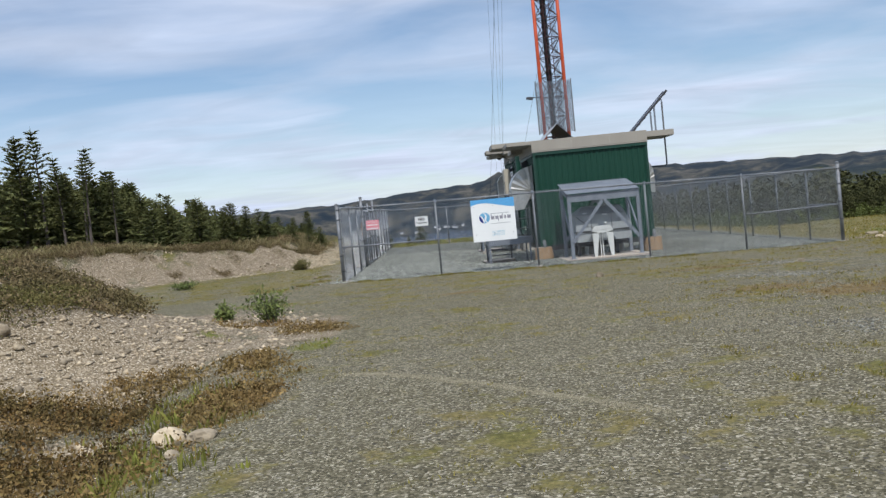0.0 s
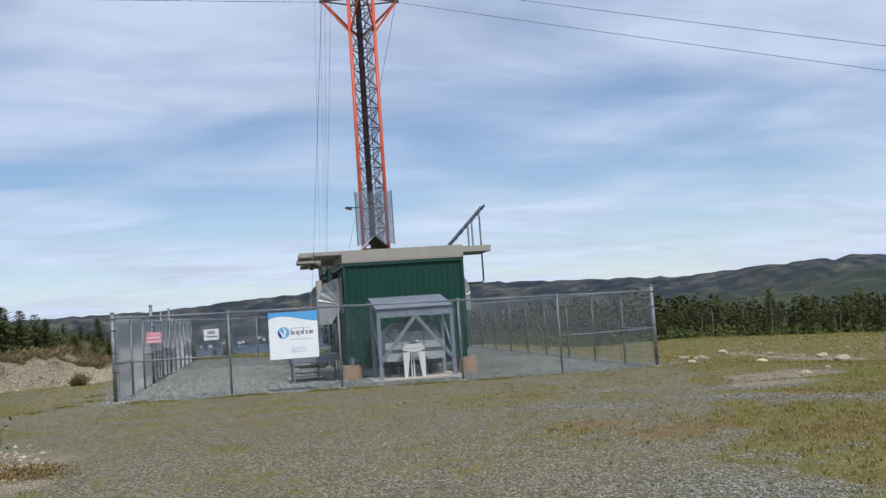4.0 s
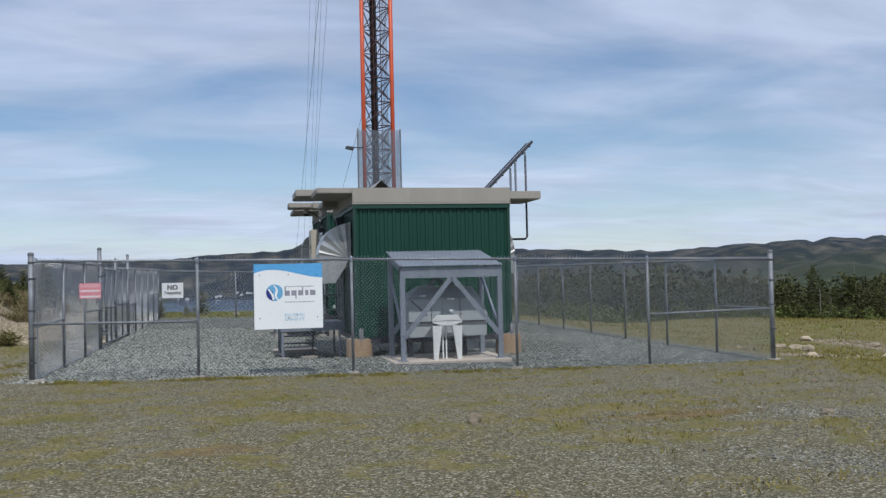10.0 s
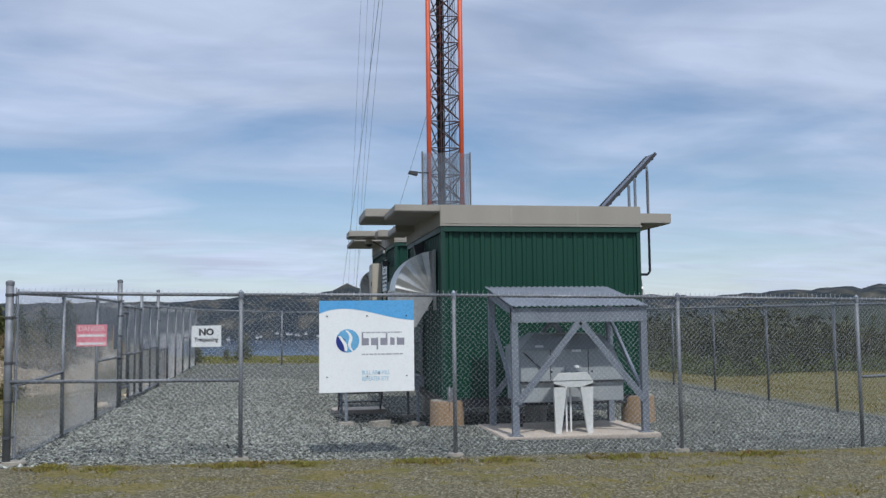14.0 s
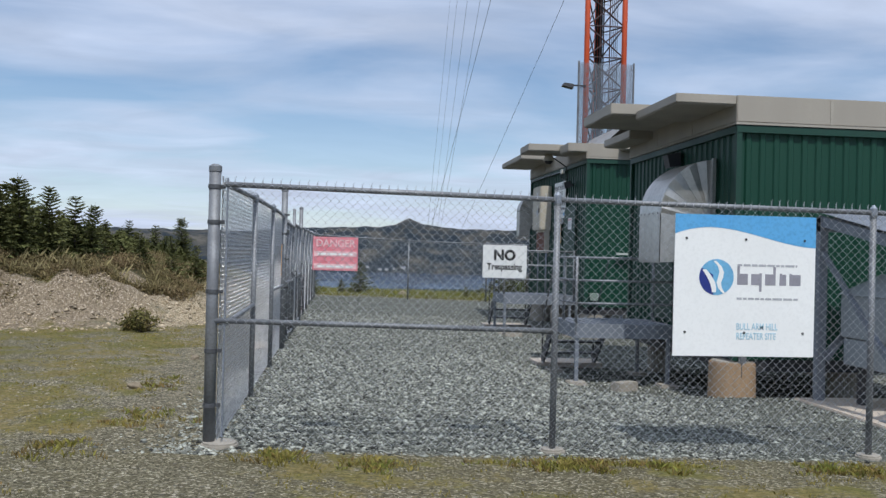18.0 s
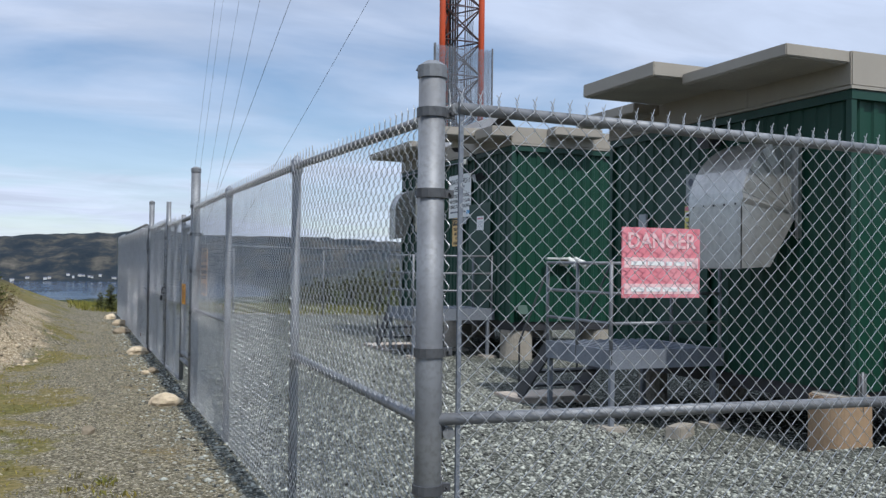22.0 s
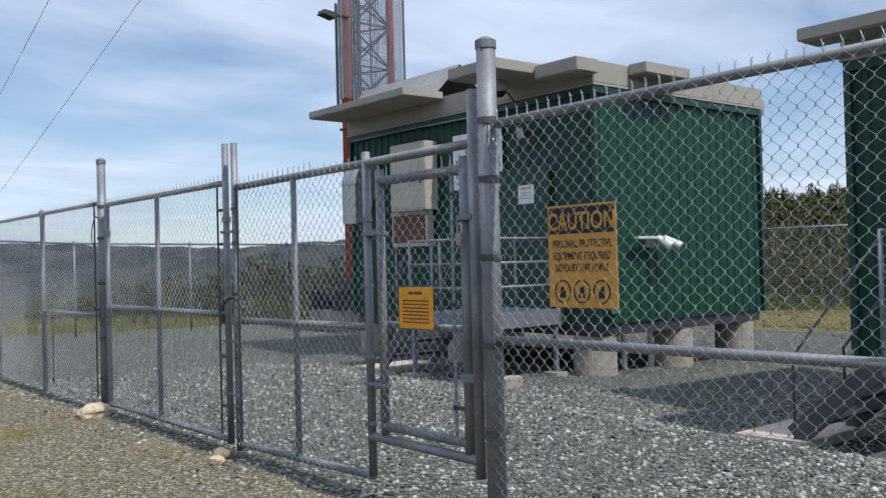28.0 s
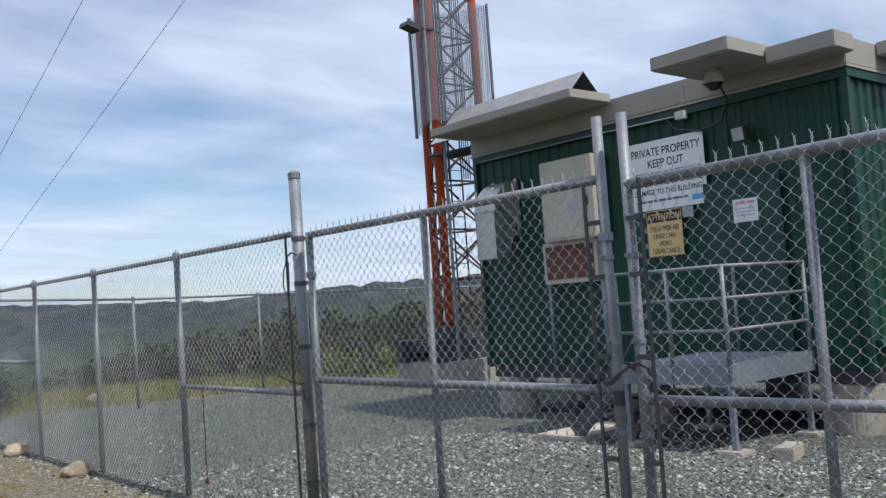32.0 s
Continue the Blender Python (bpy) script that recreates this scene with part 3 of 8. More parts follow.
def covers(x, y):
    """What covers the ground, each from 0 to 1: gravel yard, grass, fresh grass, rust-brown moss, pale rubble, heath, woods."""
    x, y = np.asarray(x, float), np.asarray(y, float)
    r = np.hypot(x - 3, y - 30)
    ang = np.degrees(np.arctan2(x - 3, y - 30))
    yard = sstep(-3.3, -2.7, x) * sstep(25.3, 25.9, y) * (1 - sstep(11.2, 12.0, x)) * (1 - sstep(50, 51.5, y))
    d = np.hypot((x + 8.6) / 1.35, (y - 13.0) / 1.15)
    mound = 1 - sstep(2.0, 3.0, d + 0.4 * lumps(x, y, 2.0, 41))
    apron = (1 - sstep(4.4, 6.4, d + 0.5 * lumps(x, y, 2.4, 42))) * (1 - mound) * (0.12 + 0.88 * sstep(-3.6, -0.4, 0.6 * (x + 8.6) - 0.6 * (y - 13) + 1.6 * lumps(x, y, 2.8, 72)))
    foot = bank_foot(x) + 0.5 * lumps(x, y, 7, 9)
    face = sstep(-1.0, 0.4, y - foot) * (1 - sstep(1.7, 2.5, y - foot + 0.5 * lumps(x, y, 1.7, 12)) * sstep(4.6, 6.4, -x)) * sstep(3.9, 5.0, -x) * (1 - sstep(8, 12, y - foot))
    rubble = np.clip(0.9 * apron * (0.75 + 0.4 * lumps(x, y, 1.3, 14)) + face * (0.78 + 0.35 * lumps(x, y, 1.1, 15)), 0, 1)
    rubble = np.maximum(rubble, 0.75 * blob(x, y, ((9.7, 17.0, 1.0, 0.6), (10.9, 18.8, 1.3, 1.1), (10.6, 18.3, 1.1, 0.7), (9.3, 17.1, 0.7, 0.4), (14.4, 29.6, 1.6, 0.6), (18.1, 30.5, 0.8, 4.5), (12.9, 27.0, 1.0, 0.5), (-4.6, 15.6, 0.9, 2.2), (-3.7, 11.6, 1.0, 1.6), (-4.9, 10.6, 1.2, 1.6), (-3.4, 7.4, 0.6, 1.0)), 0.5, 53))
    # right of the track the grass begins along a ragged line
    edge = np.interp(y, [2, 4.4, 6.9, 9.1, 11.5, 14, 17, 20, 25], [2.6, 2.9, 3.3, 4.6, 5.0, 6.2, 8.0, 9.4, 11.0])
    meadow = sstep(-0.6, 0.9, x - edge + 0.5 * lumps(x, y, 2.6, 45))
    near = 0.335 + 0.18 * lumps(x, y, 3.2, 49) + 0.14 * lumps(x, y, 1.1, 50)
    moss_field = (0.36 + 0.20 * lumps(x, y, 4.2, 47) + 0.30 * lumps(x, y, 1.5, 48)) * sstep(11.5, 17.0, y) + 0.12 * sstep(23.3, 25.0, y)
    grass = np.maximum(np.maximum(near, moss_field), meadow * (0.88 + 0.22 * lumps(x, y, 2.2, 51)))
    grass = np.maximum(grass, sstep(3.7, 4.5, -x) * sstep(20, 24, y) * (0.54 + 0.40 * lumps(x, y, 2.6, 55) + 0.22 * lumps(x, y, 0.8, 67) + 0.30 * sstep(-2.2, -0.6, y - bank_foot(x))))
    grass = np.maximum(grass, 0.72 * blob(x, y, ((-1.8, 20.6, 1.6, 0.6), (-0.1, 21.2, 1.2, 0.6), (1.1, 19.6, 1.5, 0.6), (5.0, 19.2, 1.8, 0.5), (5.7, 17.8, 0.9, 0.5), (0.2, 14.1, 0.4, 0.4), (1.0, 10.4, 0.3, 0.3), (-4.3, 38.0, 0.5, 2.0), (-4.1, 28.4, 0.4, 1.2), (-4.2, 33.5, 0.4, 1.4)), 0.6, 56))
    stony = blob(x, y, ((4.1, 8.9, 0.5, 0.4), (4.6, 8.4, 0.5, 0.4), (7.6, 15.0, 0.8, 0.6), (8.4, 14.2, 0.8, 0.6), (9.2, 13.4, 0.8, 0.6), (11.0, 12.6, 1.4, 0.6), (5.2, 15.7, 0.6, 0.4), (5.8, 14.9, 0.6, 0.4), (8.6, 16.4, 1.4, 0.5), (6.8, 18.0, 1.0, 0.5)), 0.5, 57)
    bare = np.clip(0.78 + 0.30 * lumps(x, y, 0.9, 64), 0, 0.95) * (1 - sstep(0.2, 1.0, np.abs(x + 3.3) + 0.45 * lumps(x, y, 2.2, 46) + 0.2 * lumps(x, y, 0.7, 66))) * sstep(22, 25, y)
    bare = np.maximum(bare, 0.85 * (1 - sstep(0.9, 2.2, np.abs(y - 21.5 - 0.45 * (x + 4)) + 0.4 * lumps(x, y, 3, 58))) * (1 - sstep(-4.2, -2.4, x)) * sstep(-16, -10, x))
    grass = np.clip(grass * (1 - 0.95 * stony) * (1 - bare) * (1 - 0.85 * rubble) * (1 - yard), 0, 1)
    moss = 0.8 * blob(x, y, ((-2.1, 8.1, 0.45, 1.1), (-3.4, 9.9, 0.6, 0.45), (-4.4, 8.8, 0.8, 0.8), (-2.0, 13.2, 0.5, 0.5), (-3.2, 14.4, 0.5, 0.4), (-2.4, 10.4, 0.35, 0.7), (-2.7, 5.6, 0.6, 0.9), (-3.9, 6.6, 0.6, 1.0)), 0.5, 54)
    moss = np.maximum(moss, 0.66 * blob(x, y, ((4.6, 13.2, 0.8, 0.6), (5.4, 12.0, 1.0, 0.7), (6.5, 10.9, 1.1, 0.7), (4.1, 6.7, 0.6, 0.35), (7.6, 11.6, 1.2, 0.4), (9.5, 14.6, 2.0, 0.5), (5.4, 18.4, 1.2, 0.3), (0.4, 17.6, 0.6, 0.4)), 0.6, 59))
    moss = np.maximum(moss, (0.40 + 0.25 * lumps(x, y, 1.2, 68)) * sstep(2.8, 3.0, -x) * (1 - sstep(3.3, 3.9, -x + 0.3 * lumps(x, y, 1.5, 69))) * sstep(26, 30, y) * (1 - sstep(46, 49, y)))
    lush = 0.8 * meadow * blob(x, y, ((3.5, 6.7, 0.5, 0.35), (5.0, 7.6, 1.0, 0.5), (4.7, 5.9, 0.7, 0.4), (7.4, 9.6, 1.2, 0.5), (10.5, 13.4, 1.5, 0.5), (12, 17, 2.0, 0.6)), 0.5, 60)
    lush = np.maximum(lush, 0.7 * blob(x, y, ((-1.8, 11.4, 0.25, 0.5), (-2.35, 6.3, 0.3, 0.5), (-3.4, 12.6, 0.25, 0.4)), 0.5, 62))
    lush = np.maximum(lush, 0.62 * sstep(11.6, 14, x) * sstep(29, 33, y) * (1 - sstep(38, 44, r)) * (0.45 + 0.5 * lumps(x, y, 5, 61)))
    fields = sstep(3330, 3390, r) * (1 - sstep(3480, 3640, r)) * sstep(-15, -12, ang) * (1 - sstep(-4, 3, ang)) * (0.26 + 0.26 * lumps(x, y, 260, 63))
    heath = np.clip(mound + sstep(1.6, 2.5, y - foot) * sstep(4.9, 6.6, -x) + sstep(32, 46, r) + sstep(12, 20, -x + 3.2 * lumps(x, y, 5.5, 70) + 1.2 * lumps(x, y, 1.8, 71)), 0, 1)
    woods = np.clip(sstep(38, 56, r) * (0.85 + 0.4 * lumps(x, y, 300, 52)), 0, 1)
    return {"yard": yard, "grass": grass, "moss": np.clip(moss * (1 - yard), 0, 1), "rubble": rubble * (1 - yard), "heath": heath * (1 - yard), "woods": woods,
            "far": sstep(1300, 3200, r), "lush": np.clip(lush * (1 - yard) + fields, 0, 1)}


def build_ground():
    """One sheet from the track to the horizon."""
    cx, cy = 0.0, 16.0
    radii = [0.0]
    step = 0.24
    while radii[-1] < 4700:
        radii.append(radii[-1] + step)
        if radii[-1] > 26:
            step = min(step * 1.035, 45)
    radii = np.array(radii)
    na = 800
    a = np.arange(na) * 2 * np.pi / na
    R, A = np.meshgrid(radii[1:], a, indexing="ij")
    X, Y = cx + R * np.sin(A), cy + R * np.cos(A)
    Z = land(X, Y)
    verts = np.column_stack([np.concatenate([[cx], X.ravel()]), np.concatenate([[cy], Y.ravel()]), np.concatenate([[ground_z(cx, cy)], Z.ravel()])])
    nr = len(radii) - 1
    i = np.arange(na)
    j = (i + 1) % na
    faces = [(0, 1 + int(c), 1 + int(b)) for b, c in zip(j, i)]
    k = np.arange(nr - 1)[:, None] * na + 1
    quads = np.stack([k + i, k + j, k + na + j, k + na + i], -1).reshape(-1, 4)
    me = bpy.data.meshes.new("ground")
    me.from_pydata(verts.tolist(), [], faces + quads[:, ::-1].tolist())
    x, y, z = verts.T
    c = covers(x, y)
    cl = me.color_attributes.new("cover_a", "FLOAT_COLOR", "POINT")
    cl.data.foreach_set("color", np.column_stack([c["yard"], c["grass"], c["moss"], c["rubble"]]).ravel())
    cl = me.color_attributes.new("cover_b", "FLOAT_COLOR", "POINT")
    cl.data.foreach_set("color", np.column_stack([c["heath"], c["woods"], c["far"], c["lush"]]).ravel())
    wear = me.attributes.new("path_wear", "FLOAT", "POINT")
    wear.data.foreach_set("value", np.maximum(sstep(23, 30, y) * (1 - sstep(-3.2, -2.2, x)) * (1 - sstep(5.0, 6.5, -x)), 0.55 * (1 - sstep(8, 15, y))))
    me.polygons.foreach_set("use_smooth", [True] * len(me.polygons))
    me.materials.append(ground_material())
    o = new("ground", me)
    return tagged(o, "stony hilltop with gravel track, grass, moss and distant wooded ridges", "ground", kind="structure")


def ground_material():
    m = bpy.data.materials.new("hilltop_ground")
    m.use_nodes = True
    nt = m.node_tree
    n, l = nt.nodes, nt.links
    p = n["Principled BSDF"]
    p.inputs["Roughness"].default_value = 0.95
    p.inputs["Specular IOR Level"].default_value = 0.15
    geo = n.new("ShaderNodeNewGeometry")

    def noise_(scale, detail=5, rough=0.6):
        q = n.new("ShaderNodeTexNoise")
        q.inputs["Scale"].default_value, q.inputs["Detail"].default_value, q.inputs["Roughness"].default_value = scale, detail, rough
        l.new(geo.outputs["Position"], q.inputs["Vector"])
        return q.outputs["Fac"]

    def ramp(fac, *stops):
        q = n.new("ShaderNodeValToRGB")
        e = q.color_ramp.elements
        while len(e) < len(stops):
            e.new(0.5)
        for el, (pos, col) in zip(e, stops):
            el.position, el.color = pos, (*col, 1)
        l.new(fac, q.inputs[0])
        return q.outputs[0]

    def mixc(fac, a, b):
        q = n.new("ShaderNodeMix"); q.data_type = "RGBA"
        l.new(fac, q.inputs["Factor"]); l.new(a, q.inputs["A"]); l.new(b, q.inputs["B"])
        return q.outputs["Result"]

    def ragged(fac, amount, src, lo=0.4, hi=0.6):
        """Breaks a soft mask up by a noise."""
        q = n.new("ShaderNodeMath"); q.operation = "MULTIPLY_ADD"
        q.inputs[1].default_value = amount
        s = n.new("ShaderNodeMath"); s.operation = "SUBTRACT"; s.inputs[1].default_value = 0.5
        l.new(src, s.inputs[0]); l.new(s.outputs[0], q.inputs[0]); l.new(fac, q.inputs[2])
        r = n.new("ShaderNodeMapRange"); r.interpolation_type = "SMOOTHSTEP"
        r.inputs["From Min"].default_value, r.inputs["From Max"].default_value = lo, hi
        l.new(q.outputs[0], r.inputs["Value"])
        return r.outputs[0]

    at_a = n.new("ShaderNodeAttribute"); at_a.attribute_name = "cover_a"
    at_b = n.new("ShaderNodeAttribute"); at_b.attribute_name = "cover_b"
    sa = n.new("ShaderNodeSeparateColor"); l.new(at_a.outputs["Color"], sa.inputs[0])
    sb = n.new("ShaderNodeSeparateColor"); l.new(at_b.outputs["Color"], sb.inputs[0])
    vor = n.new("ShaderNodeTexVoronoi"); vor.inputs["Scale"].default_value = 60
    l.new(geo.outputs["Position"], vor.inputs["Vector"])
    vs = n.new("ShaderNodeSeparateColor"); l.new(vor.outputs["Color"], vs.inputs[0])
    pale = n.new("ShaderNodeAttribute"); pale.attribute_name = "path_wear"
    at_a2 = pale.outputs["Fac"]
    fine, mid, broad = noise_(70, 4), noise_(7, 5), noise_(0.9, 5)
    tuft = noise_(22, 4, 0.65)
    speck = n.new("ShaderNodeMath"); speck.operation = "MULTIPLY_ADD"; speck.inputs[1].default_value = 0.5
    half = n.new("ShaderNodeMath"); half.operation = "MULTIPLY"; half.inputs[1].default_value = 0.5
    l.new(mid, half.inputs[0]); l.new(tuft, speck.inputs[0]); l.new(half.outputs[0], speck.inputs[2])
    sp = speck.outputs[0]
    # tufts: clumps a hand or two across, ragged at the edge
    clump = n.new("ShaderNodeMath"); clump.operation = "MULTIPLY_ADD"; clump.inputs[1].default_value = 0.55
    rest = n.new("ShaderNodeMath"); rest.operation = "MULTIPLY"; rest.inputs[1].default_value = 0.45
    l.new(noise_(2.4, 4, 0.55), clump.inputs[0]); l.new(sp, rest.inputs[0]); l.new(rest.outputs[0], clump.inputs[2])
    # larger stones lying about, a few in a hundred of them pale
    big_vor = n.new("ShaderNodeTexVoronoi"); big_vor.inputs["Scale"].default_value = 24
    l.new(geo.outputs["Position"], big_vor.inputs["Vector"])
    bv = n.new("ShaderNodeSeparateColor"); l.new(big_vor.outputs["Color"], bv.inputs[0])
    core = n.new("ShaderNodeMapRange")
    core.inputs["From Min"].default_value, core.inputs["From Max"].default_value = 0.46, 0.34
    l.new(big_vor.outputs["Distance"], core.inputs["Value"])
    pick = n.new("ShaderNodeMapRange")
    pick.inputs["From Min"].default_value, pick.inputs["From Max"].default_value = 0.85, 0.88
    l.new(bv.outputs[0], pick.inputs["Value"])
    lying = n.new("ShaderNodeMath"); lying.operation = "MULTIPLY"
    l.new(core.outputs[0], lying.inputs[0]); l.new(pick.outputs[0], lying.inputs[1])
    stonec = ramp(bv.outputs[1], (0.0, (0.035, 0.032, 0.026)), (0.4, (0.15, 0.138, 0.11)), (0.75, (0.23, 0.21, 0.16)), (1.0, (0.38, 0.35, 0.28)))
    grit_a = ramp(vs.outputs[0], (0.0, (0.048, 0.043, 0.026)), (0.5, (0.110, 0.098, 0.060)), (0.84, (0.185, 0.167, 0.108)), (1.0, (0.42, 0.385, 0.29)))
    grit_b = ramp(vs.outputs[0], (0.0, (0.048, 0.043, 0.024)), (0.5, (0.105, 0.093, 0.052)), (0.84, (0.170, 0.150, 0.092)), (1.0, (0.38, 0.345, 0.255)))
    grit_a = mixc(at_a2, grit_a, ramp(vs.outputs[0], (0.0, (0.050, 0.044, 0.028)), (0.45, (0.118, 0.104, 0.068)), (0.82, (0.215, 0.192, 0.135)), (1.0, (0.44, 0.405, 0.31))))
    grit_b = mixc(at_a2, grit_b, grit_a)
    grit = mixc(ramp(broad, (0.38, (0, 0, 0)), (0.62, (1, 1, 1))), grit_a, grit_b)
    grit = mixc(lying.outputs[0], grit, stonec)
    yardc = ramp(vs.outputs[1], (0.0, (0.030, 0.033, 0.027)), (0.5, (0.075, 0.080, 0.066)), (0.85, (0.15, 0.156, 0.134)), (1.0, (0.36, 0.36, 0.32)))
    rubc = ramp(vs.outputs[2], (0.0, (0.085, 0.065, 0.043)), (0.5, (0.180, 0.141, 0.094)), (0.86, (0.31, 0.256, 0.182)), (1.0, (0.54, 0.47, 0.375)))
    rubc = mixc(at_a2, rubc, ramp(vs.outputs[2], (0.0, (0.14, 0.106, 0.062)), (0.45, (0.28, 0.222, 0.138)), (0.85, (0.43, 0.36, 0.245)), (1.0, (0.62, 0.55, 0.43))))
    grassc = ramp(tuft, (0.28, (0.066, 0.055, 0.020)), (0.46, (0.140, 0.114, 0.041)), (0.60, (0.195, 0.158, 0.066)), (0.76, (0.29, 0.24, 0.125)))
    lushc = ramp(tuft, (0.28, (0.058, 0.070, 0.016)), (0.5, (0.120, 0.132, 0.028)), (0.72, (0.21, 0.18, 0.055)))
    mossc = ramp(sp, (0.32, (0.066, 0.047, 0.021)), (0.5, (0.150, 0.102, 0.043)), (0.64, (0.205, 0.165, 0.070)))
    heathc = ramp(sp, (0.3, (0.035, 0.038, 0.017)), (0.5, (0.075, 0.066, 0.033)), (0.7, (0.125, 0.105, 0.058)))
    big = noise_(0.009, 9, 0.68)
    # ridge colours with the blue of distant haze put into them
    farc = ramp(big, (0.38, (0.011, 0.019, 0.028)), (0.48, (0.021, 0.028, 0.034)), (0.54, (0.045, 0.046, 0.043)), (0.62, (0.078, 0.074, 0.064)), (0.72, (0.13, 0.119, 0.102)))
    woodc = ramp(noise_(0.35, 6, 0.7), (0.3, (0.020, 0.029, 0.014)), (0.6, (0.040, 0.050, 0.022)), (0.8, (0.072, 0.072, 0.036)))
    grassc = mixc(ramp(noise_(1.3, 4), (0.40, (0, 0, 0)), (0.62, (1, 1, 1))), grassc, ramp(tuft, (0.28, (0.050, 0.051, 0.015)), (0.5, (0.112, 0.107, 0.030)), (0.72, (0.195, 0.167, 0.060))))
    col = mixc(ragged(sa.outputs[1], 3.2, clump.outputs[0], 0.42, 0.78), grit, grassc)
    col = mixc(ragged(sa.outputs[2], 1.5, sp, 0.38, 0.72), col, mossc)
    col = mixc(ragged(at_a.outputs["Alpha"], 1.2, sp, 0.36, 0.64), col, rubc)
    col = mixc(ragged(sb.outputs[0], 1.0, sp, 0.4, 0.7), col, heathc)
    col = mixc(ragged(sa.outputs[0], 0.8, sp, 0.4, 0.6), col, yardc)
    col = mixc(ragged(sb.outputs[1], 0.6, broad, 0.35, 0.65), col, woodc)
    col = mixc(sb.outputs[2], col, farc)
    col = mixc(ragged(at_b.outputs["Alpha"], 1.2, sp, 0.38, 0.70), col, lushc)
    l.new(col, p.inputs["Base Color"])
    bp = n.new("ShaderNodeBump")
    bp.inputs["Strength"].default_value, bp.inputs["Distance"].default_value = 0.6, 0.02
    ad = n.new("ShaderNodeMath"); ad.operation = "ADD"
    l.new(vor.outputs["Distance"], ad.inputs[0]); l.new(fine, ad.inputs[1])
    l.new(ad.outputs[0], bp.inputs["Height"]); l.new(bp.outputs[0], p.inputs["Normal"])
    return m


build_ground()
wm = MB()
wm.add([(-1900, 1000, -73), (1900, 1000, -73), (1900, 4300, -73), (-1900, 4300, -73), (-1900, 1000, -75), (1900, 1000, -75), (1900, 4300, -75), (-1900, 4300, -75)],
       [(0, 1, 2, 3), (7, 6, 5, 4), (4, 5, 1, 0), (5, 6, 2, 1), (6, 7, 3, 2), (7, 4, 0, 3)])
tagged(obj("water", wm, "water"), "blue grey bay far below the hill", "water", kind="structure")

# ---- chain-link fencing ----
FX, FY, FR, FB = -2.82, 25.74, 11.25, 50.9      # lines of the four sides


def weave(p, q, zb0, zb1, zt0, zt1, pitch=0.0354, r=0.0020, prongs=True, hooked=True):
    """Chain link between two plan points: zigzag wires hooked into one another, with the cut ends standing up over the rail."""
    p, q = Vector((*p, 0)), Vector((*q, 0))
    d = q - p
    length = d.length
    d.normalize()
    out = Vector((-d.y, d.x, 0))
    cols = max(int(length / (pitch)), 2)
    w = length / cols
    vs, fs = [], []
    sides = 3
    for c in range(cols):
        u0 = c * w
        t = (c + 0.5) / cols
        zb, zt = zb0 + (zb1 - zb0) * t, zt0 + (zt1 - zt0) * t
        rows = int((zt - zb) / (pitch))
        ring = len(vs)
        turns = ((-0.11, 0.93), (0.11, 0.93)) if hooked else ((0.0, 1.0),)
        for s in range(rows + 1):
            side = (s + c) % 2
            for dz, reach in turns:
                c0 = p + d * (u0 + w * (0.5 + (side - 0.5) * (2 * reach - 0.86 if hooked else 1.0))) + out * (0.0035 if side else -0.0035)
                z = zb + (s + dz) * pitch
                for j in range(sides):
                    a = 2.0944 * j
                    vs.append((c0.x + d.x * r * math.cos(a) + out.x * r * math.sin(a), c0.y + d.y * r * math.cos(a) + out.y * r * math.sin(a), z))
        if prongs and (rows + c) % 2 == 0:
            # two cut ends twisted about each other and forked at the tip
            tip = p + d * (u0 + w * ((rows + c) % 2))
            ze = zb + rows * pitch
            for sgn in (-1, 1):
                n0 = len(vs)
                for along, zz, rr in ((0.006 * sgn, ze - 0.012, r * 1.1), (-0.005 * sgn, ze + 0.018, r * 1.2), (0.002 * sgn, ze + 0.032, r * 1.1), (0.009 * sgn, ze + 0.046 + 0.006 * sgn, r * 0.8)):
                    for j in range(3):
                        g = 2.0944 * j
                        vs.append((tip.x + d.x * along + rr * math.cos(g), tip.y + d.y * along + rr * math.sin(g), zz))
                fs.extend([(n0 + 3 * e + j, n0 + 3 * e + (j + 1) % 3, n0 + 3 * e + 3 + (j + 1) % 3, n0 + 3 * e + 3 + j) for e in range(3) for j in range(3)])
        for s in range((rows + 1) * len(turns) - 1):
            b = ring + s * sides
            for j in range(sides):
                fs.append((b + j, b + (j + 1) % sides, b + sides + (j + 1) % sides, b + sides + j))
    m = MB()
    m.v, m.f = vs, fs
    return m


def post(parent, x, y, top, r, base=None, cap=True, bands=(), label=""):
    zb = ground_z(x, y) - 0.05 if base is None else base
    m = MB().tube((x, y, zb), (x, y, top), r, 18)
    o = part("post", m, "galv", parent, label)
    if cap:
        c = MB().tube((x, y, top - 0.03), (x, y, top + 0.012), r * 1.1, 14).tube((x, y, top + 0.012), (x, y, top + 0.03), r * 1.1, 14, r * 0.5)
        part("post_cap", c, "galv", o)
    for z in bands:
        band = MB().tube((x, y, z - 0.016), (x, y, z + 0.016), r * 1.13, 14)
        band.box(x + r, x + r + 0.035, y - 0.012, y + 0.012, z - 0.014, z + 0.014).tube((x + r + 0.02, y - 0.03, z), (x + r + 0.02, y + 0.03, z), 0.007, 6)
        part("tension_band", band, "stairsteel", o, "dark weathered steel band")
    return o


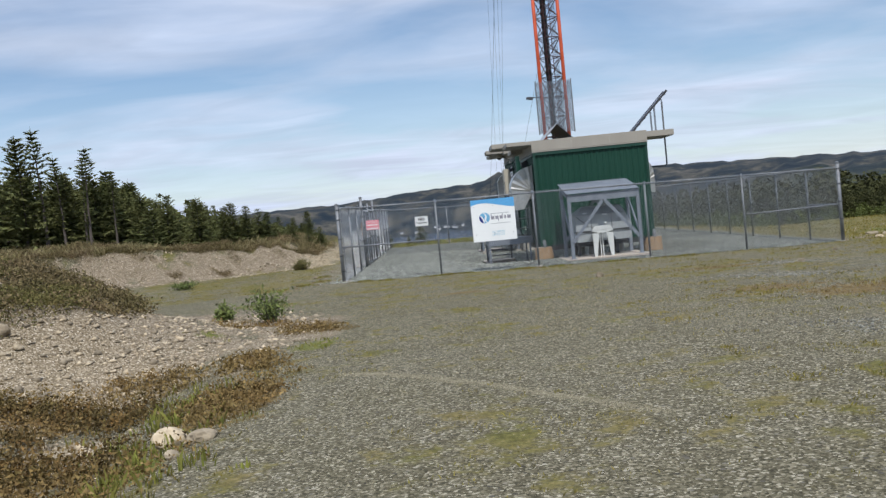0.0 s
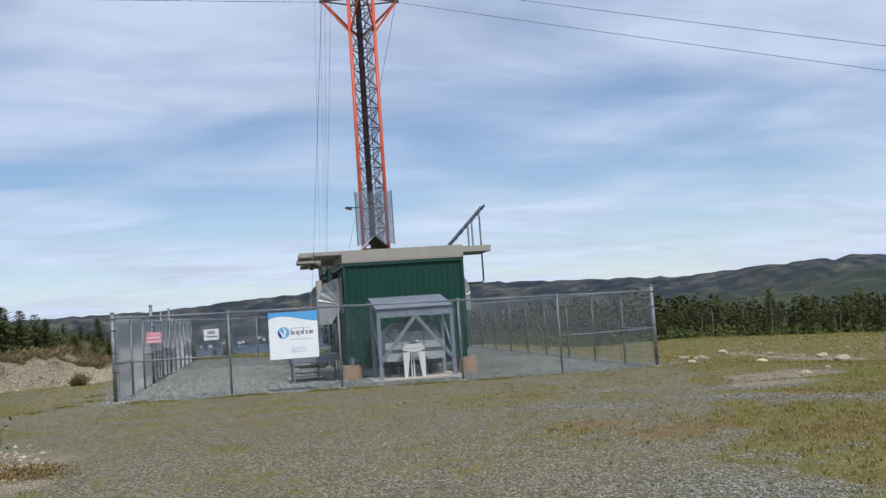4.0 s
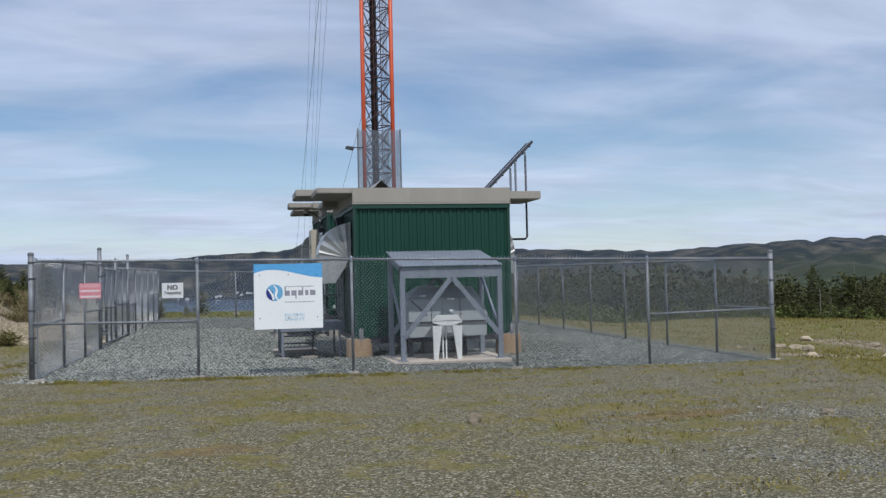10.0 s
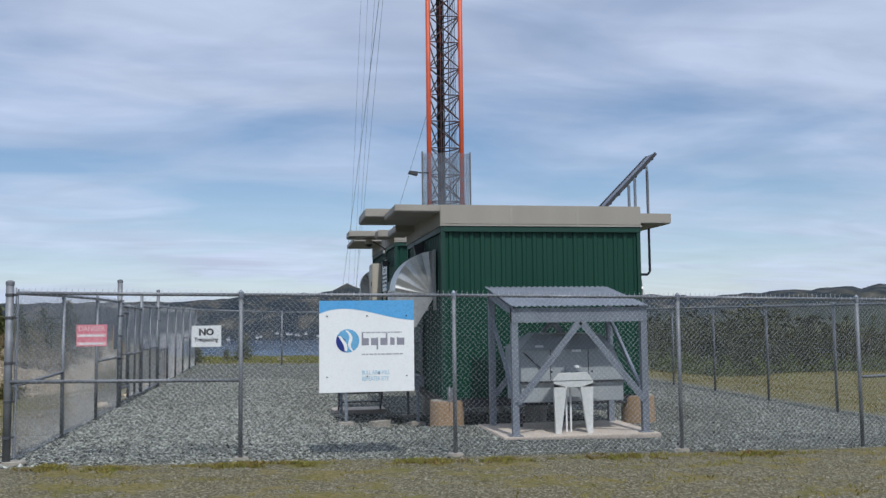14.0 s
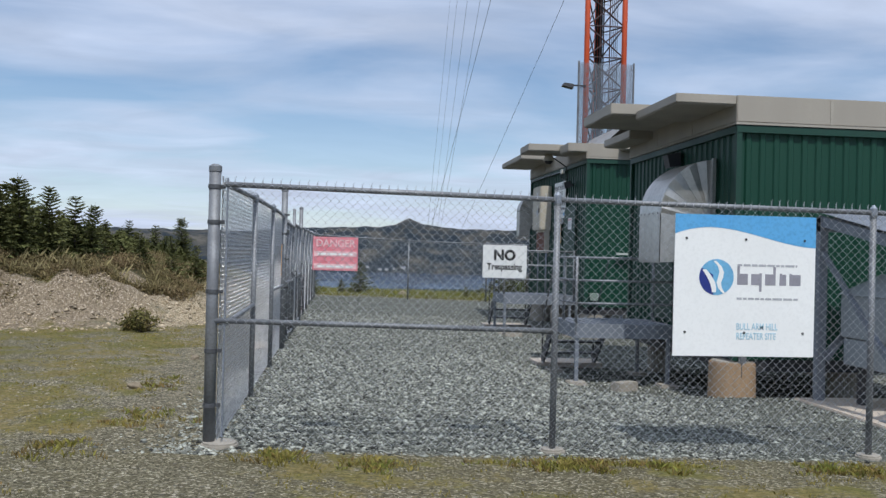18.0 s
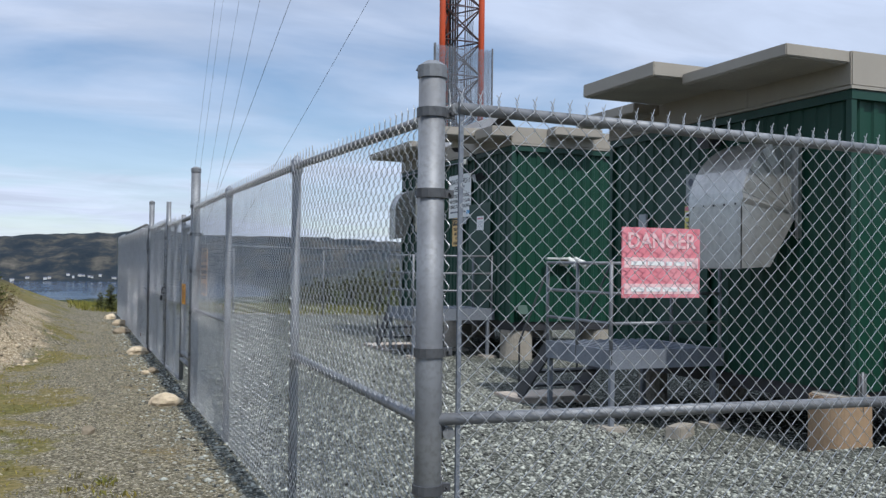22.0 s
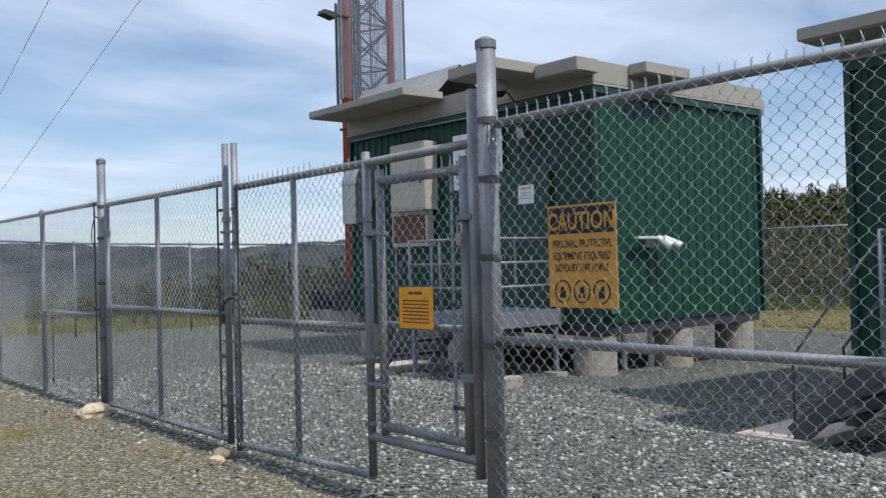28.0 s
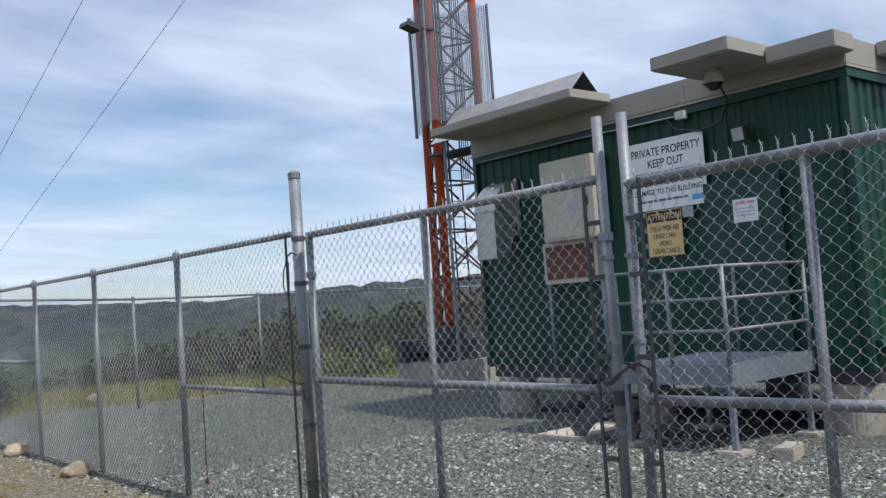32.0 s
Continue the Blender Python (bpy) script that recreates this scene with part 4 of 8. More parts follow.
def run(parent, pts, tops, mesh_skip=(), r_line=0.027, big=(), out=(0, 0), hooked=True):
    """Posts at pts with rail heights tops, top rail, tie wires and mesh between them."""
    for i, ((x, y), t) in enumerate(zip(pts, tops)):
        if i in big:
            continue
        o = post(parent, x, y, t + 0.0, r_line)
        part("rail_loop", MB().tube((x, y, t - 0.012), (x, y, t + 0.055), r_line * 1.25, 10).tube((x, y, t + 0.055), (x, y, t + 0.085), r_line * 1.2, 10, 0.008), "galvdull", o)
    for i in range(len(pts) - 1):
        if i in mesh_skip:
            continue
        (x0, y0), (x1, y1) = pts[i], pts[i + 1]
        t0, t1 = tops[i], tops[i + 1]
        part("top_rail", MB().tube((x0, y0, t0 + 0.02), (x1, y1, t1 + 0.02), 0.022, 10), "galv", parent)
        part("wire_mesh", weave((x0 + out[0], y0 + out[1]), (x1 + out[0], y1 + out[1]), ground_z(x0, y0) + 0.03, ground_z(x1, y1) + 0.03, t0 + 0.045, t1 + 0.045, hooked=hooked), "wire", parent, "woven diamond wire mesh")


def rail(parent, p, q, r=0.022, name="brace_rail"):
    return part(name, MB().tube(p, q, r, 10), "galv", parent)


def build_fences():
    # front side, nearest the track
    f = thing("chain_link_fence", (4.2, FY, ground_z(4.2, FY)), "galvanised chain-link fence across the front of the gravel yard", "fence")
    xs = [FX, -0.14, 2.62, 5.78, 8.52, FR]
    tops = [1.83, 1.79, 1.765, 1.715, 1.665, 1.62]
    run(f, [(x, FY) for x in xs], tops, big=(0, 5), out=(0, -0.031))
    post(f, FX - 0.09, FY + 0.02, 1.98, 0.047, bands=(1.83, 1.55, 1.0, 0.53, 0.1), label="stout galvanised corner post")
    post(f, FR, FY, 1.79, 0.050, bands=(1.62, 1.2, 0.7, 0.2))
    rail(f, (FX - 0.07, FY, 0.77), (-0.14, FY, 0.73))
    rail(f, (8.52, FY, 0.58), (FR, FY, 0.62))
    part("tension_bar", MB().box(FX + 0.005, FX + 0.02, FY - 0.006, FY + 0.006, -0.15, 1.90), "galvdull", f)
    # side with the gates
    f = thing("chain_link_fence", (FX, 30, ground_z(FX, 30)), "tall galvanised chain-link fence beside the gravel path", "fence")
    run(f, [(FX, FY), (FX, 28.2), (FX, 30.72), (FX, 33.01)], [1.83, 1.86, 1.87, 1.86], big=(0, 3), out=(-0.031, 0))
    post(f, FX, 33.01, 2.30, 0.050, bands=(1.9, 1.6, 1.2, 0.75, 0.3), label="stout galvanised gate post")
    rail(f, (FX - 0.02, FY, 0.72), (FX, 28.2, 0.75))
    rail(f, (FX, 30.72, 0.80), (FX, 33.01, 0.78))
    part("tension_bar", MB().box(FX - 0.046, FX - 0.034, FY + 0.10, FY + 0.115, -0.15, 1.92), "galvdull", f)
    f = thing("chain_link_fence", (FX, 45, ground_z(FX, 45)), "galvanised chain-link fence between the gate and yard's back corner", "fence")
    run(f, [(FX, 38.83), (FX, 40.9), (FX, 43.0), (FX, 45.1), (FX, 47.4), (FX, 49.7)], [1.84, 1.84, 1.84, 1.85, 1.86, 1.87], big=(0,), out=(-0.031, 0))
    post(f, FX, 38.83, 2.28, 0.042, bands=(1.82, 1.5, 1.05, 0.5, 0.1), label="stout galvanised gate post")
    rail(f, (FX, 40.9, 0.72), (FX, 38.83, 0.72))
    rail(f, (FX, 49.7, 0.9), (FX, 45.1, 0.92))
    part("tension_bar", MB().box(FX - 0.046, FX - 0.034, 38.93, 38.945, -0.10, 1.86), "stairsteel", f)
    # loose ties of black wire at the gate post
    part("wire_tie", MB().path([(FX - 0.055, 38.90, 1.70), (FX - 0.065, 38.95, 1.58), (FX - 0.06, 38.97, 1.48), (FX - 0.05, 38.93, 1.42), (FX - 0.052, 38.90, 1.50), (FX - 0.055, 38.89, 1.66)], 0.005, 5).path([(FX - 0.05, 38.78, 1.70), (FX - 0.06, 38.84, 1.72), (FX - 0.05, 38.91, 1.70)], 0.006, 5), "cable", f, "loop of black wire")
    part("wire_tie", MB().path([(FX - 0.04, 38.79, 0.80), (FX - 0.058, 38.83, 0.79), (FX - 0.05, 38.90, 0.80), (FX - 0.07, 39.02, 0.83), (FX - 0.08, 39.08, 0.85)], 0.006, 5), "cable", f, "twist of black wire")
    part("wire_tie", MB().path([(FX - 0.05, 38.80, 0.76), (FX - 0.06, 38.77, 0.68), (FX - 0.05, 38.75, 0.62), (FX - 0.03, 38.77, 0.70)], 0.006, 5), "cable", f, "loop of black wire")
    # a rusty chain hanging from the brace
    c = thing("hanging_chain", (FX, 40.46, -0.06), "thin rusty chain hanging from the fence's brace rail", "chain")
    links = MB()
    for i in range(36):
        z = 0.70 - 0.0212 * i
        x, y = FX - 0.026 + 0.003 * math.sin(i * 0.4), 40.46 + 0.004 * math.sin(i * 0.33)
        links.beam((x, y, z + 0.004), (x, y, z - 0.022), 0.012 if i % 2 else 0.004, 0.004 if i % 2 else 0.012)
    part("links", links, "rust", c)
    part("hook", MB().path([(FX - 0.026, 40.46, 0.70), (FX - 0.028, 40.46, 0.735), (FX, 40.46, 0.748), (FX + 0.026, 40.46, 0.73)], 0.004, 5), "rust", c)
    part("end_weight", MB().tube((FX - 0.026, 40.46, -0.075), (FX - 0.026, 40.46, -0.03), 0.018, 8), "rust", c)
    # back and far side
    f = thing("chain_link_fence", (4, FB, ground_z(4, FB)), "galvanised chain-link fence across the back of the yard", "fence")
    run(f, [(FX, 49.7), (0.4, 50.2), (3.2, 50.5), (6.0, 50.8), (8.7, 51.0), (FR, 51.2)], [1.87, 1.75, 1.72, 1.7, 1.66, 1.62], big=(0,), hooked=False)
    f = thing("chain_link_fence", (FR, 38, ground_z(FR, 38)), "galvanised chain-link fence of the yard, facing the spruce woods", "fence")
    ys = [FY, 28.0, 30.5, 33.1, 35.7, 38.2, 40.8, 43.4, 46.0, 48.6, 51.2]
    run(f, [(FR, y) for y in ys], [1.62 + 0.006 * i for i in range(len(ys))], big=(0, 10), hooked=False)
    rail(f, (FR, FY, 0.62), (FR, 28.0, 0.60))


def gate_leaf(parent, y0, y1, zb, zt, zm, mid=None, skip=None):
    """A welded pipe frame with mesh; y0 and y1 its ends, zm its middle bar."""
    x = FX
    for y in (y0, y1):
        part("stile", MB().tube((x, y, zb - 0.03), (x, y, zt + (0.30 if y in skip else 0.02)), 0.026, 12), "galv", parent)
        part("hinge_band", MB().tube((x, y, zt - 0.3), (x, y, zt - 0.26), 0.036, 12), "galvdull", parent)
    for z in (zb, zm, zt):
        part("crossbar", MB().tube((x, y0, z), (x, y1, z), 0.024, 10), "galv", parent)
    if mid:
        part("upright", MB().tube((x, mid, zb), (x, mid, zt), 0.022, 10), "galv", parent)
    part("wire_mesh", weave((x - 0.028, y0), (x - 0.028, y1), zb, zb, zt + 0.03, zt + 0.03), "wire", parent, "woven diamond wire mesh")


def build_gates():
    g = thing("gate_leaf", (FX, 37.4, -0.2), "pipe-framed chain-link gate leaf, closed, hung on a stout post", "gate", "yard gates")
    gate_leaf(g, 36.03, 38.68, -0.14, 1.83, 0.82, 37.4, skip=(36.03,))
    g = thing("gate_leaf", (FX, 35.0, -0.2), "closed pipe-framed chain-link gate leaf with a small door in it", "gate", "yard gates")
    x = FX
    part("stile", MB().tube((x, 35.88, -0.2), (x, 35.88, 2.12), 0.026, 12), "galv", g)
    part("stile", MB().tube((x, 34.12, -0.1), (x, 34.12, 1.86), 0.026, 12), "galv", g)
    part("stile", MB().tube((x, 33.13, 0.05), (x, 33.13, 2.08), 0.028, 12), "galv", g)
    part("upright", MB().tube((x, 35.0, -0.15), (x, 35.0, 1.78), 0.022, 10), "galv", g)
    part("top_rail", MB().tube((x, 35.88, 1.78), (x, 33.13, 1.80), 0.026, 10), "galv", g)
    part("crossbar", MB().tube((x, 35.88, 0.78), (x, 34.12, 0.80), 0.024, 10), "galv", g)
    part("crossbar", MB().tube((x, 35.88, -0.15), (x, 34.12, -0.10), 0.024, 10), "galv", g)
    part("crossbar", MB().tube((x, 34.12, 0.14), (x, 33.13, 0.14), 0.028, 10), "galv", g)
    for y in (35.88, 36.03, 34.12):
        for z in (0.22, 0.62, 1.05, 1.45):
            part("tie_band", MB().tube((x, y, z - 0.011), (x, y, z + 0.011), 0.032, 10).box(x - 0.05, x - 0.028, y - 0.008, y + 0.008, z - 0.008, z + 0.008), "galvdull", g)
    part("wire_mesh", weave((x - 0.028, 34.12), (x - 0.028, 35.88), -0.12, -0.15, 1.82, 1.81), "wire", g, "woven diamond wire mesh")
    for y in (35.79, 36.12):
        part("tension_bar", MB().box(x - 0.034, x - 0.024, y - 0.008, y + 0.008, -0.10, 1.80), "stairsteel", g)
        for z in (0.12, 0.50, 0.98, 1.36, 1.62):
            part("bar_clip", MB().box(x - 0.038, x - 0.020, min(y, 35.955) if y < 35.9 else y - 0.085, y + 0.085 if y < 35.9 else y, z - 0.011, z + 0.011), "stairsteel", g)
    w = thing("walk_gate", (FX, 33.6, 0.1), "narrow pipe-framed chain-link door, shut, set in the yard gate", "gate")
    for y in (33.98, 33.21):
        part("stile", MB().tube((x, y, 0.17), (x, y, 1.74), 0.027, 12), "galv", w)
    for z in (0.22, 1.67):
        part("crossbar", MB().tube((x, 33.98, z), (x, 33.21, z), 0.028, 10), "galv", w)
    part("crossbar", MB().tube((x + 0.03, 33.98, 0.82), (x + 0.03, 33.21, 0.82), 0.020, 10), "galv", w)
    part("wire_mesh", weave((x - 0.028, 33.21), (x - 0.028, 33.98), 0.22, 0.22, 1.72, 1.72), "wire", w, "woven diamond wire mesh")
    part("latch", MB().box(x - 0.04, x + 0.02, 33.12, 33.24, 1.40, 1.43), "galvdull", w, "grey steel latch", bevel=0.004)
    for z in (1.36, 0.46):
        part("strap_hinge", MB().tube((x, 34.05, z - 0.03), (x, 34.05, z + 0.03), 0.013, 8).box(x - 0.031, x + 0.031, 33.95, 34.15, z - 0.010, z + 0.010), "galvdull", w, bevel=0.003)
    part("padlock", MB().box(x - 0.075, x - 0.045, 33.16, 33.205, 1.27, 1.33), "tin", w, "small brass and steel padlock", bevel=0.004)
    part("shackle", MB().path([(x - 0.06, 33.165, 1.33), (x - 0.06, 33.165, 1.37), (x - 0.06, 33.183, 1.385), (x - 0.06, 33.20, 1.37), (x - 0.06, 33.20, 1.33)], 0.005, 6), "tin", w)
    part("tension_bar", MB().box(x - 0.006, x + 0.006, 33.31, 33.325, 0.24, 1.72), "galvdull", w)
    for z in (1.55, 0.95, 0.4):
        part("bar_clip", MB().box(x - 0.012, x + 0.012, 33.20, 33.33, z - 0.012, z + 0.012), "darkmetal", w)
    part("hinge", MB().box(x - 0.04, x + 0.03, 33.12, 33.24, 0.55, 0.59), "galvdull", w, bevel=0.004)


    lock = thing("gate_chain", (FX, 35.95, 0.85), "short chain and padlock tying the two gate leaves together", "chain")
    link = MB()
    for i in range(14):
        q = 2 * math.pi * i / 14
        p0 = Vector((FX + 0.075 * math.cos(q), 35.955 + 0.13 * math.sin(q), 0.90 + 0.05 * math.sin(2 * q)))
        q2 = 2 * math.pi * (i + 1) / 14
        p1 = Vector((FX + 0.075 * math.cos(q2), 35.955 + 0.13 * math.sin(q2), 0.90 + 0.05 * math.sin(2 * q2)))
        link.beam(p0, p1, 0.020 if i % 2 else 0.009, 0.009 if i % 2 else 0.020)
    part("links", link, "darkmetal", lock)
    part("padlock", MB().box(FX - 0.10, FX - 0.07, 35.93, 35.98, 0.76, 0.83), "darkmetal", lock, bevel=0.005)


build_fences()
build_gates()


# ---- equipment buildings ----
def ribbed(u0, u1, z0, z1, along, at, facing, pitch=0.193, depth=0.022):
    """A sheet of ribbed cladding: narrow raised ribs between broad pans. along: the axis u runs on; at: its plane; facing: +1 or -1."""
    m = MB()
    pts = []
    u = u0
    while u < u1 - 1e-6:
        for a, b in ((0, 0), (0.50, 0), (0.60, 1), (0.90, 1)):
            uu = u + a * pitch
            if uu < u1:
                pts.append((uu, at + facing * depth * b))
        u += pitch
    pts.append((u1, at))
    for (a, pa), (b, pb) in zip(pts, pts[1:]):
        if along == "x":
            m.add([(a, pa, z0), (b, pb, z0), (b, pb, z1), (a, pa, z1)], [(0, 1, 2, 3)])
        else:
            m.add([(pa, a, z0), (pb, b, z0), (pb, b, z1), (pa, a, z1)], [(0, 1, 2, 3)])
    return m


def shelter_building(x0, x1, y0, y1, zb, zt, zr, label):
    b = thing("equipment_building", ((x0 + x1) / 2, (y0 + y1) / 2, ground_z((x0 + x1) / 2, y0)), label, "building", "equipment buildings")
    def sheets(u0, u1, along, at, facing):
        # lapped sheets of four ribs each
        u = u0
        while u < u1 - 0.02:
            part("cladding_sheet", ribbed(u, min(u + 4 * 0.193, u1), zb, zt, along, at, facing), "green", b)
            u += 4 * 0.193
    part("wall_core", MB().box(x0 + 0.03, x1 - 0.03, y0 + 0.03, y1 - 0.03, zb, zt), "green", b)
    sheets(x0, x1, "x", y0 + 0.025, -1)
    sheets(x0, x1, "x", y1 - 0.025, 1)
    sheets(y0, y1, "y", x0 + 0.025, -1)
    sheets(y0, y1, "y", x1 - 0.025, 1)
    for x in (x0, x1):
        for y in (y0, y1):
            part("corner_trim", MB().box(x - 0.035, x + 0.035, y - 0.035, y + 0.035, zb - 0.01, zt), "greentrim", b)
    part("head_trim", MB().box(x0 - 0.04, x1 + 0.04, y0 - 0.045, y0 - 0.002, zt - 0.10, zt - 0.01).box(x0 - 0.04, x0 - 0.002, y0, y1, zt - 0.10, zt - 0.01), "greentrim", b)
    part("drip_edge", MB().box(x0 - 0.06, x1 + 0.06, y0 - 0.06, y1 + 0.06, zt, zt + 0.03), "soffit", b)
    part("floor_frame", MB().box(x0 + 0.05, x1 - 0.05, y0 + 0.05, y1 - 0.05, zb - 0.16, zb - 0.002), "darkmetal", b)
    part("roof", MB().box(x0 - 0.05, x1 + 0.05, y0 - 0.05, y1 + 0.05, zt + 0.03, zr), "fascia", b, "beige metal roof edge", bevel=0.012)
    for k in (0.34, 0.68):
        part("fascia_seam", MB().box(x0 + (x1 - x0) * k - 0.02, x0 + (x1 - x0) * k + 0.02, y0 - 0.055, y0 - 0.051, zt + 0.035, zr - 0.015), "soffit", b, "lapped joint in the roof edge")
        part("fascia_seam", MB().box(x0 - 0.055, x0 - 0.051, y0 + (y1 - y0) * k - 0.02, y0 + (y1 - y0) * k + 0.02, zt + 0.035, zr - 0.015), "soffit", b, "lapped joint in the roof edge")
    return b


def eave(b, x0, x1, y0, y1, z0, z1, label="beige boxed canopy"):
    part("canopy", MB().box(x0, x1, y0, y1, z0, z1), "fascia", b, label, bevel=0.010)
    part("soffit", MB().box(x0 + 0.03, x1 - 0.03, y0 + 0.03, y1 - 0.03, z0 - 0.012, z0 - 0.001), "soffit", b)


def pier(x, y, top, r, group):
    z = ground_z(x, y) - 0.05
    m = MB().tube((x, y, z), (x, y, top), r, 20)
    o = obj("concrete_pier", m, "concrete", bevel=0.02)
    return tagged(o, "round weathered concrete pier under an equipment building", "pier", group)


def scoop(parent_at, xw, out, y0, y1, ztop, zmid, zlow, label, reach=0.76):
    """A curved sheet-metal ventilation hood on a wall at x = xw, reaching out towards out (-1 or 1)."""
    t = thing("vent_hood", parent_at, label, "vent")
    R = ztop - zmid
    arc = [(xw + out * reach * math.sin(a), zmid + R * math.cos(a)) for a in [i * math.pi / 2 / 9 for i in range(10)]]
    outer = arc + [(xw + out * reach, zlow)]
    m = MB()
    inner = [(a - out * 0.008, z - 0.008) for a, z in outer][::-1]
    m.prism(outer + inner, "y", y0, y1)
    part("curved_sheet", m, "tin", t)
    part("sheet_lap", MB().box(min(xw + out * reach, xw + out * (reach + 0.006)), max(xw + out * reach, xw + out * (reach + 0.006)), y0, y1, zmid - 0.02, zmid + 0.02), "tin", t)
    for k in range(5):
        part("rivet", MB().tube((xw + out * (reach + 0.005), y0 + (k + 0.5) * (y1 - y0) / 5, zmid), (xw + out * (reach + 0.012), y0 + (k + 0.5) * (y1 - y0) / 5, zmid), 0.012, 8), "darkmetal", t)
    hub = (xw + out * 0.06, zmid - 0.08)
    for y in (y0, y1):
        sgn = -1 if y == y0 else 1
        rim = arc[0::2] + arc[-1:]
        for p0, p1 in zip(rim, rim[1:]):
            k = MB()
            mid = ((p0[0] + p1[0]) / 2, (p0[1] + p1[1]) / 2)
            o = y + sgn * 0.012
            k.add([(p0[0], y, p0[1]), (mid[0], y + sgn * 0.020, mid[1]), (p1[0], y, p1[1]), (hub[0], o, hub[1]), (p0[0], y - sgn * 0.012, p0[1]), (p1[0], y - sgn * 0.012, p1[1]), (hub[0], o - sgn * 0.03, hub[1])],
                  [(0, 1, 3), (1, 2, 3), (6, 5, 4), (0, 4, 5, 2, 1), (2, 5, 6, 3), (3, 6, 4, 0)])
            part("side_gore", k, "tin", t)
            part("seam", MB().beam((p0[0], y + sgn * 0.004, p0[1]), (hub[0], o + sgn * 0.006, hub[1]), 0.010, 0.012), "tin", t)
        low = MB()
        low.prism([(xw + out * reach, zmid), hub, (xw + out * 0.05, zmid - 0.14), (xw + out * reach * 0.50, zlow + 0.02), (xw + out * reach, zlow)], "y", y, y - sgn * 0.012)
        part("side_plate", low, "tin", t)
    for ya, yb in ((y0 - 0.05, y0 - 0.005), (y1 + 0.005, y1 + 0.05)):
        part("wall_flange", MB().box(min(xw, xw + out * 0.05), max(xw, xw + out * 0.05), ya, yb, zmid - 0.35, ztop + 0.02), "tin", t)
    return t


def platform(x0, x1, y0, y1, deck, top, gap, foot_y, label):
    """A galvanised landing with pipe rails and a short stair down towards +y."""
    p = thing("access_platform", ((x0 + x1) / 2, (y0 + y1) / 2, ground_z(x0, y0)), label, "platform", "access platforms")
    part("deck", MB().box(x0, x1, y0, y1, deck - 0.035, deck), "galvdull", p, "grey steel grating deck")
    for i in range(int((x1 - x0) / 0.12)):
        part("grating_bar", MB().box(x0 + 0.03 + i * 0.12, x0 + 0.05 + i * 0.12, y0 + 0.01, y1 - 0.01, deck + 0.001, deck + 0.012), "galvdull", p)
    part("edge_channel", MB().box(x0 - 0.02, x1, y0 - 0.02, y0, deck - 0.20, deck + 0.015), "galvdull", p)
    part("edge_channel", MB().box(x0 - 0.02, x0, y0, y1, deck - 0.20, deck + 0.015), "galvdull", p)
    part("edge_channel", MB().box(x0, x1, y1, y1 + 0.02, deck - 0.20, deck - 0.04), "galvdull", p)
    for x, y in ((x0 + 0.03, y0 + 0.03), (x0 + 0.03, y1 - 0.03), (x1 - 0.12, y0 + 0.03), (x1 - 0.12, y1 - 0.03)):
        zb = ground_z(x, y)
        part("leg", MB().box(x - 0.026, x + 0.026, y - 0.026, y + 0.026, zb - 0.05, deck - 0.04), "galvdull", p)
        part("foot_pad", MB().box(x - 0.14, x + 0.14, y - 0.14, y + 0.14, zb - 0.06, zb + 0.05), "concrete", p, "rough concrete foot", bevel=0.015)
    ym = (y0 + y1) / 2
    rails = [top - 0.02, top - 0.02 - gap, top - 0.02 - 2 * gap]
    for x, y in ((x0, y0), (x0, ym), (x0, y1), (x1 - 0.05, y0), (x1 - 0.05, ym + 0.2)):
        part("rail_post", MB().tube((x, y, deck - 0.15), (x, y, top), 0.022, 10), "galv", p)
    for z in rails:
        part("guard_rail", MB().tube((x0, y0, z), (x0, y1, z), 0.019, 10), "galv", p)
        part("guard_rail", MB().tube((x0, y0, z), (x1 - 0.04, y0, z), 0.019, 10), "galv", p)
    # stair: the shade it stands in is put into its dark steel
    zg = ground_z(x0, foot_y)
    for x in (x0 + 0.02, x0 + 0.92):
        part("stringer", MB().beam((x, y1, deck - 0.08), (x, foot_y, zg + 0.08), 0.03, 0.20), "stairsteel", p, "dark grey stair stringer")
        part("hand_rail", MB().path([(x, y1, top - 0.05), (x, foot_y, zg + 0.80), (x, foot_y, zg)], 0.014, 8), "stairsteel", p, "thin dark hand rail")
    steps = 4
    for i in range(1, steps):
        t = i / steps
        yy, zz = y1 + (foot_y - y1) * t, deck + (zg + 0.05 - deck) * t
        part("stair_tread", MB().box(x0 + 0.04, x0 + 0.90, yy - 0.12, yy + 0.12, zz - 0.03, zz), "stairsteel", p)
    tagged(obj("stair_pad", MB().box(x0 - 0.1, x0 + 1.05, foot_y - 0.15, foot_y + 0.55, zg - 0.06, zg + 0.06), "paleslab", bevel=0.01), "weathered pale brown pad at the foot of a platform stair", "pad")
    return p


B1 = shelter_building(3.20, 6.87, 29.78, 34.15, 0.06, 3.12, 3.50, "near green steel equipment building on concrete piers, beige flat roof")
eave(B1, 2.34, 3.16, 29.76, 31.40, 3.38, 3.50)
eave(B1, 1.97, 3.16, 31.42, 32.95, 3.46, 3.62)
eave(B1, 2.75, 3.16, 32.97, 34.45, 3.33, 3.46)
eave(B1, 6.94, 8.22, 31.3, 32.9, 3.36, 3.56)
B2 = shelter_building(3.35, 7.30, 37.72, 43.60, 0.27, 3.49, 3.82, "far green steel equipment building on concrete piers, beige flat roof")
eave(B2, 2.86, 3.29, 37.56, 38.33, 3.62, 3.80)
eave(B2, 2.16, 3.29, 38.35, 39.33, 3.70, 3.85)
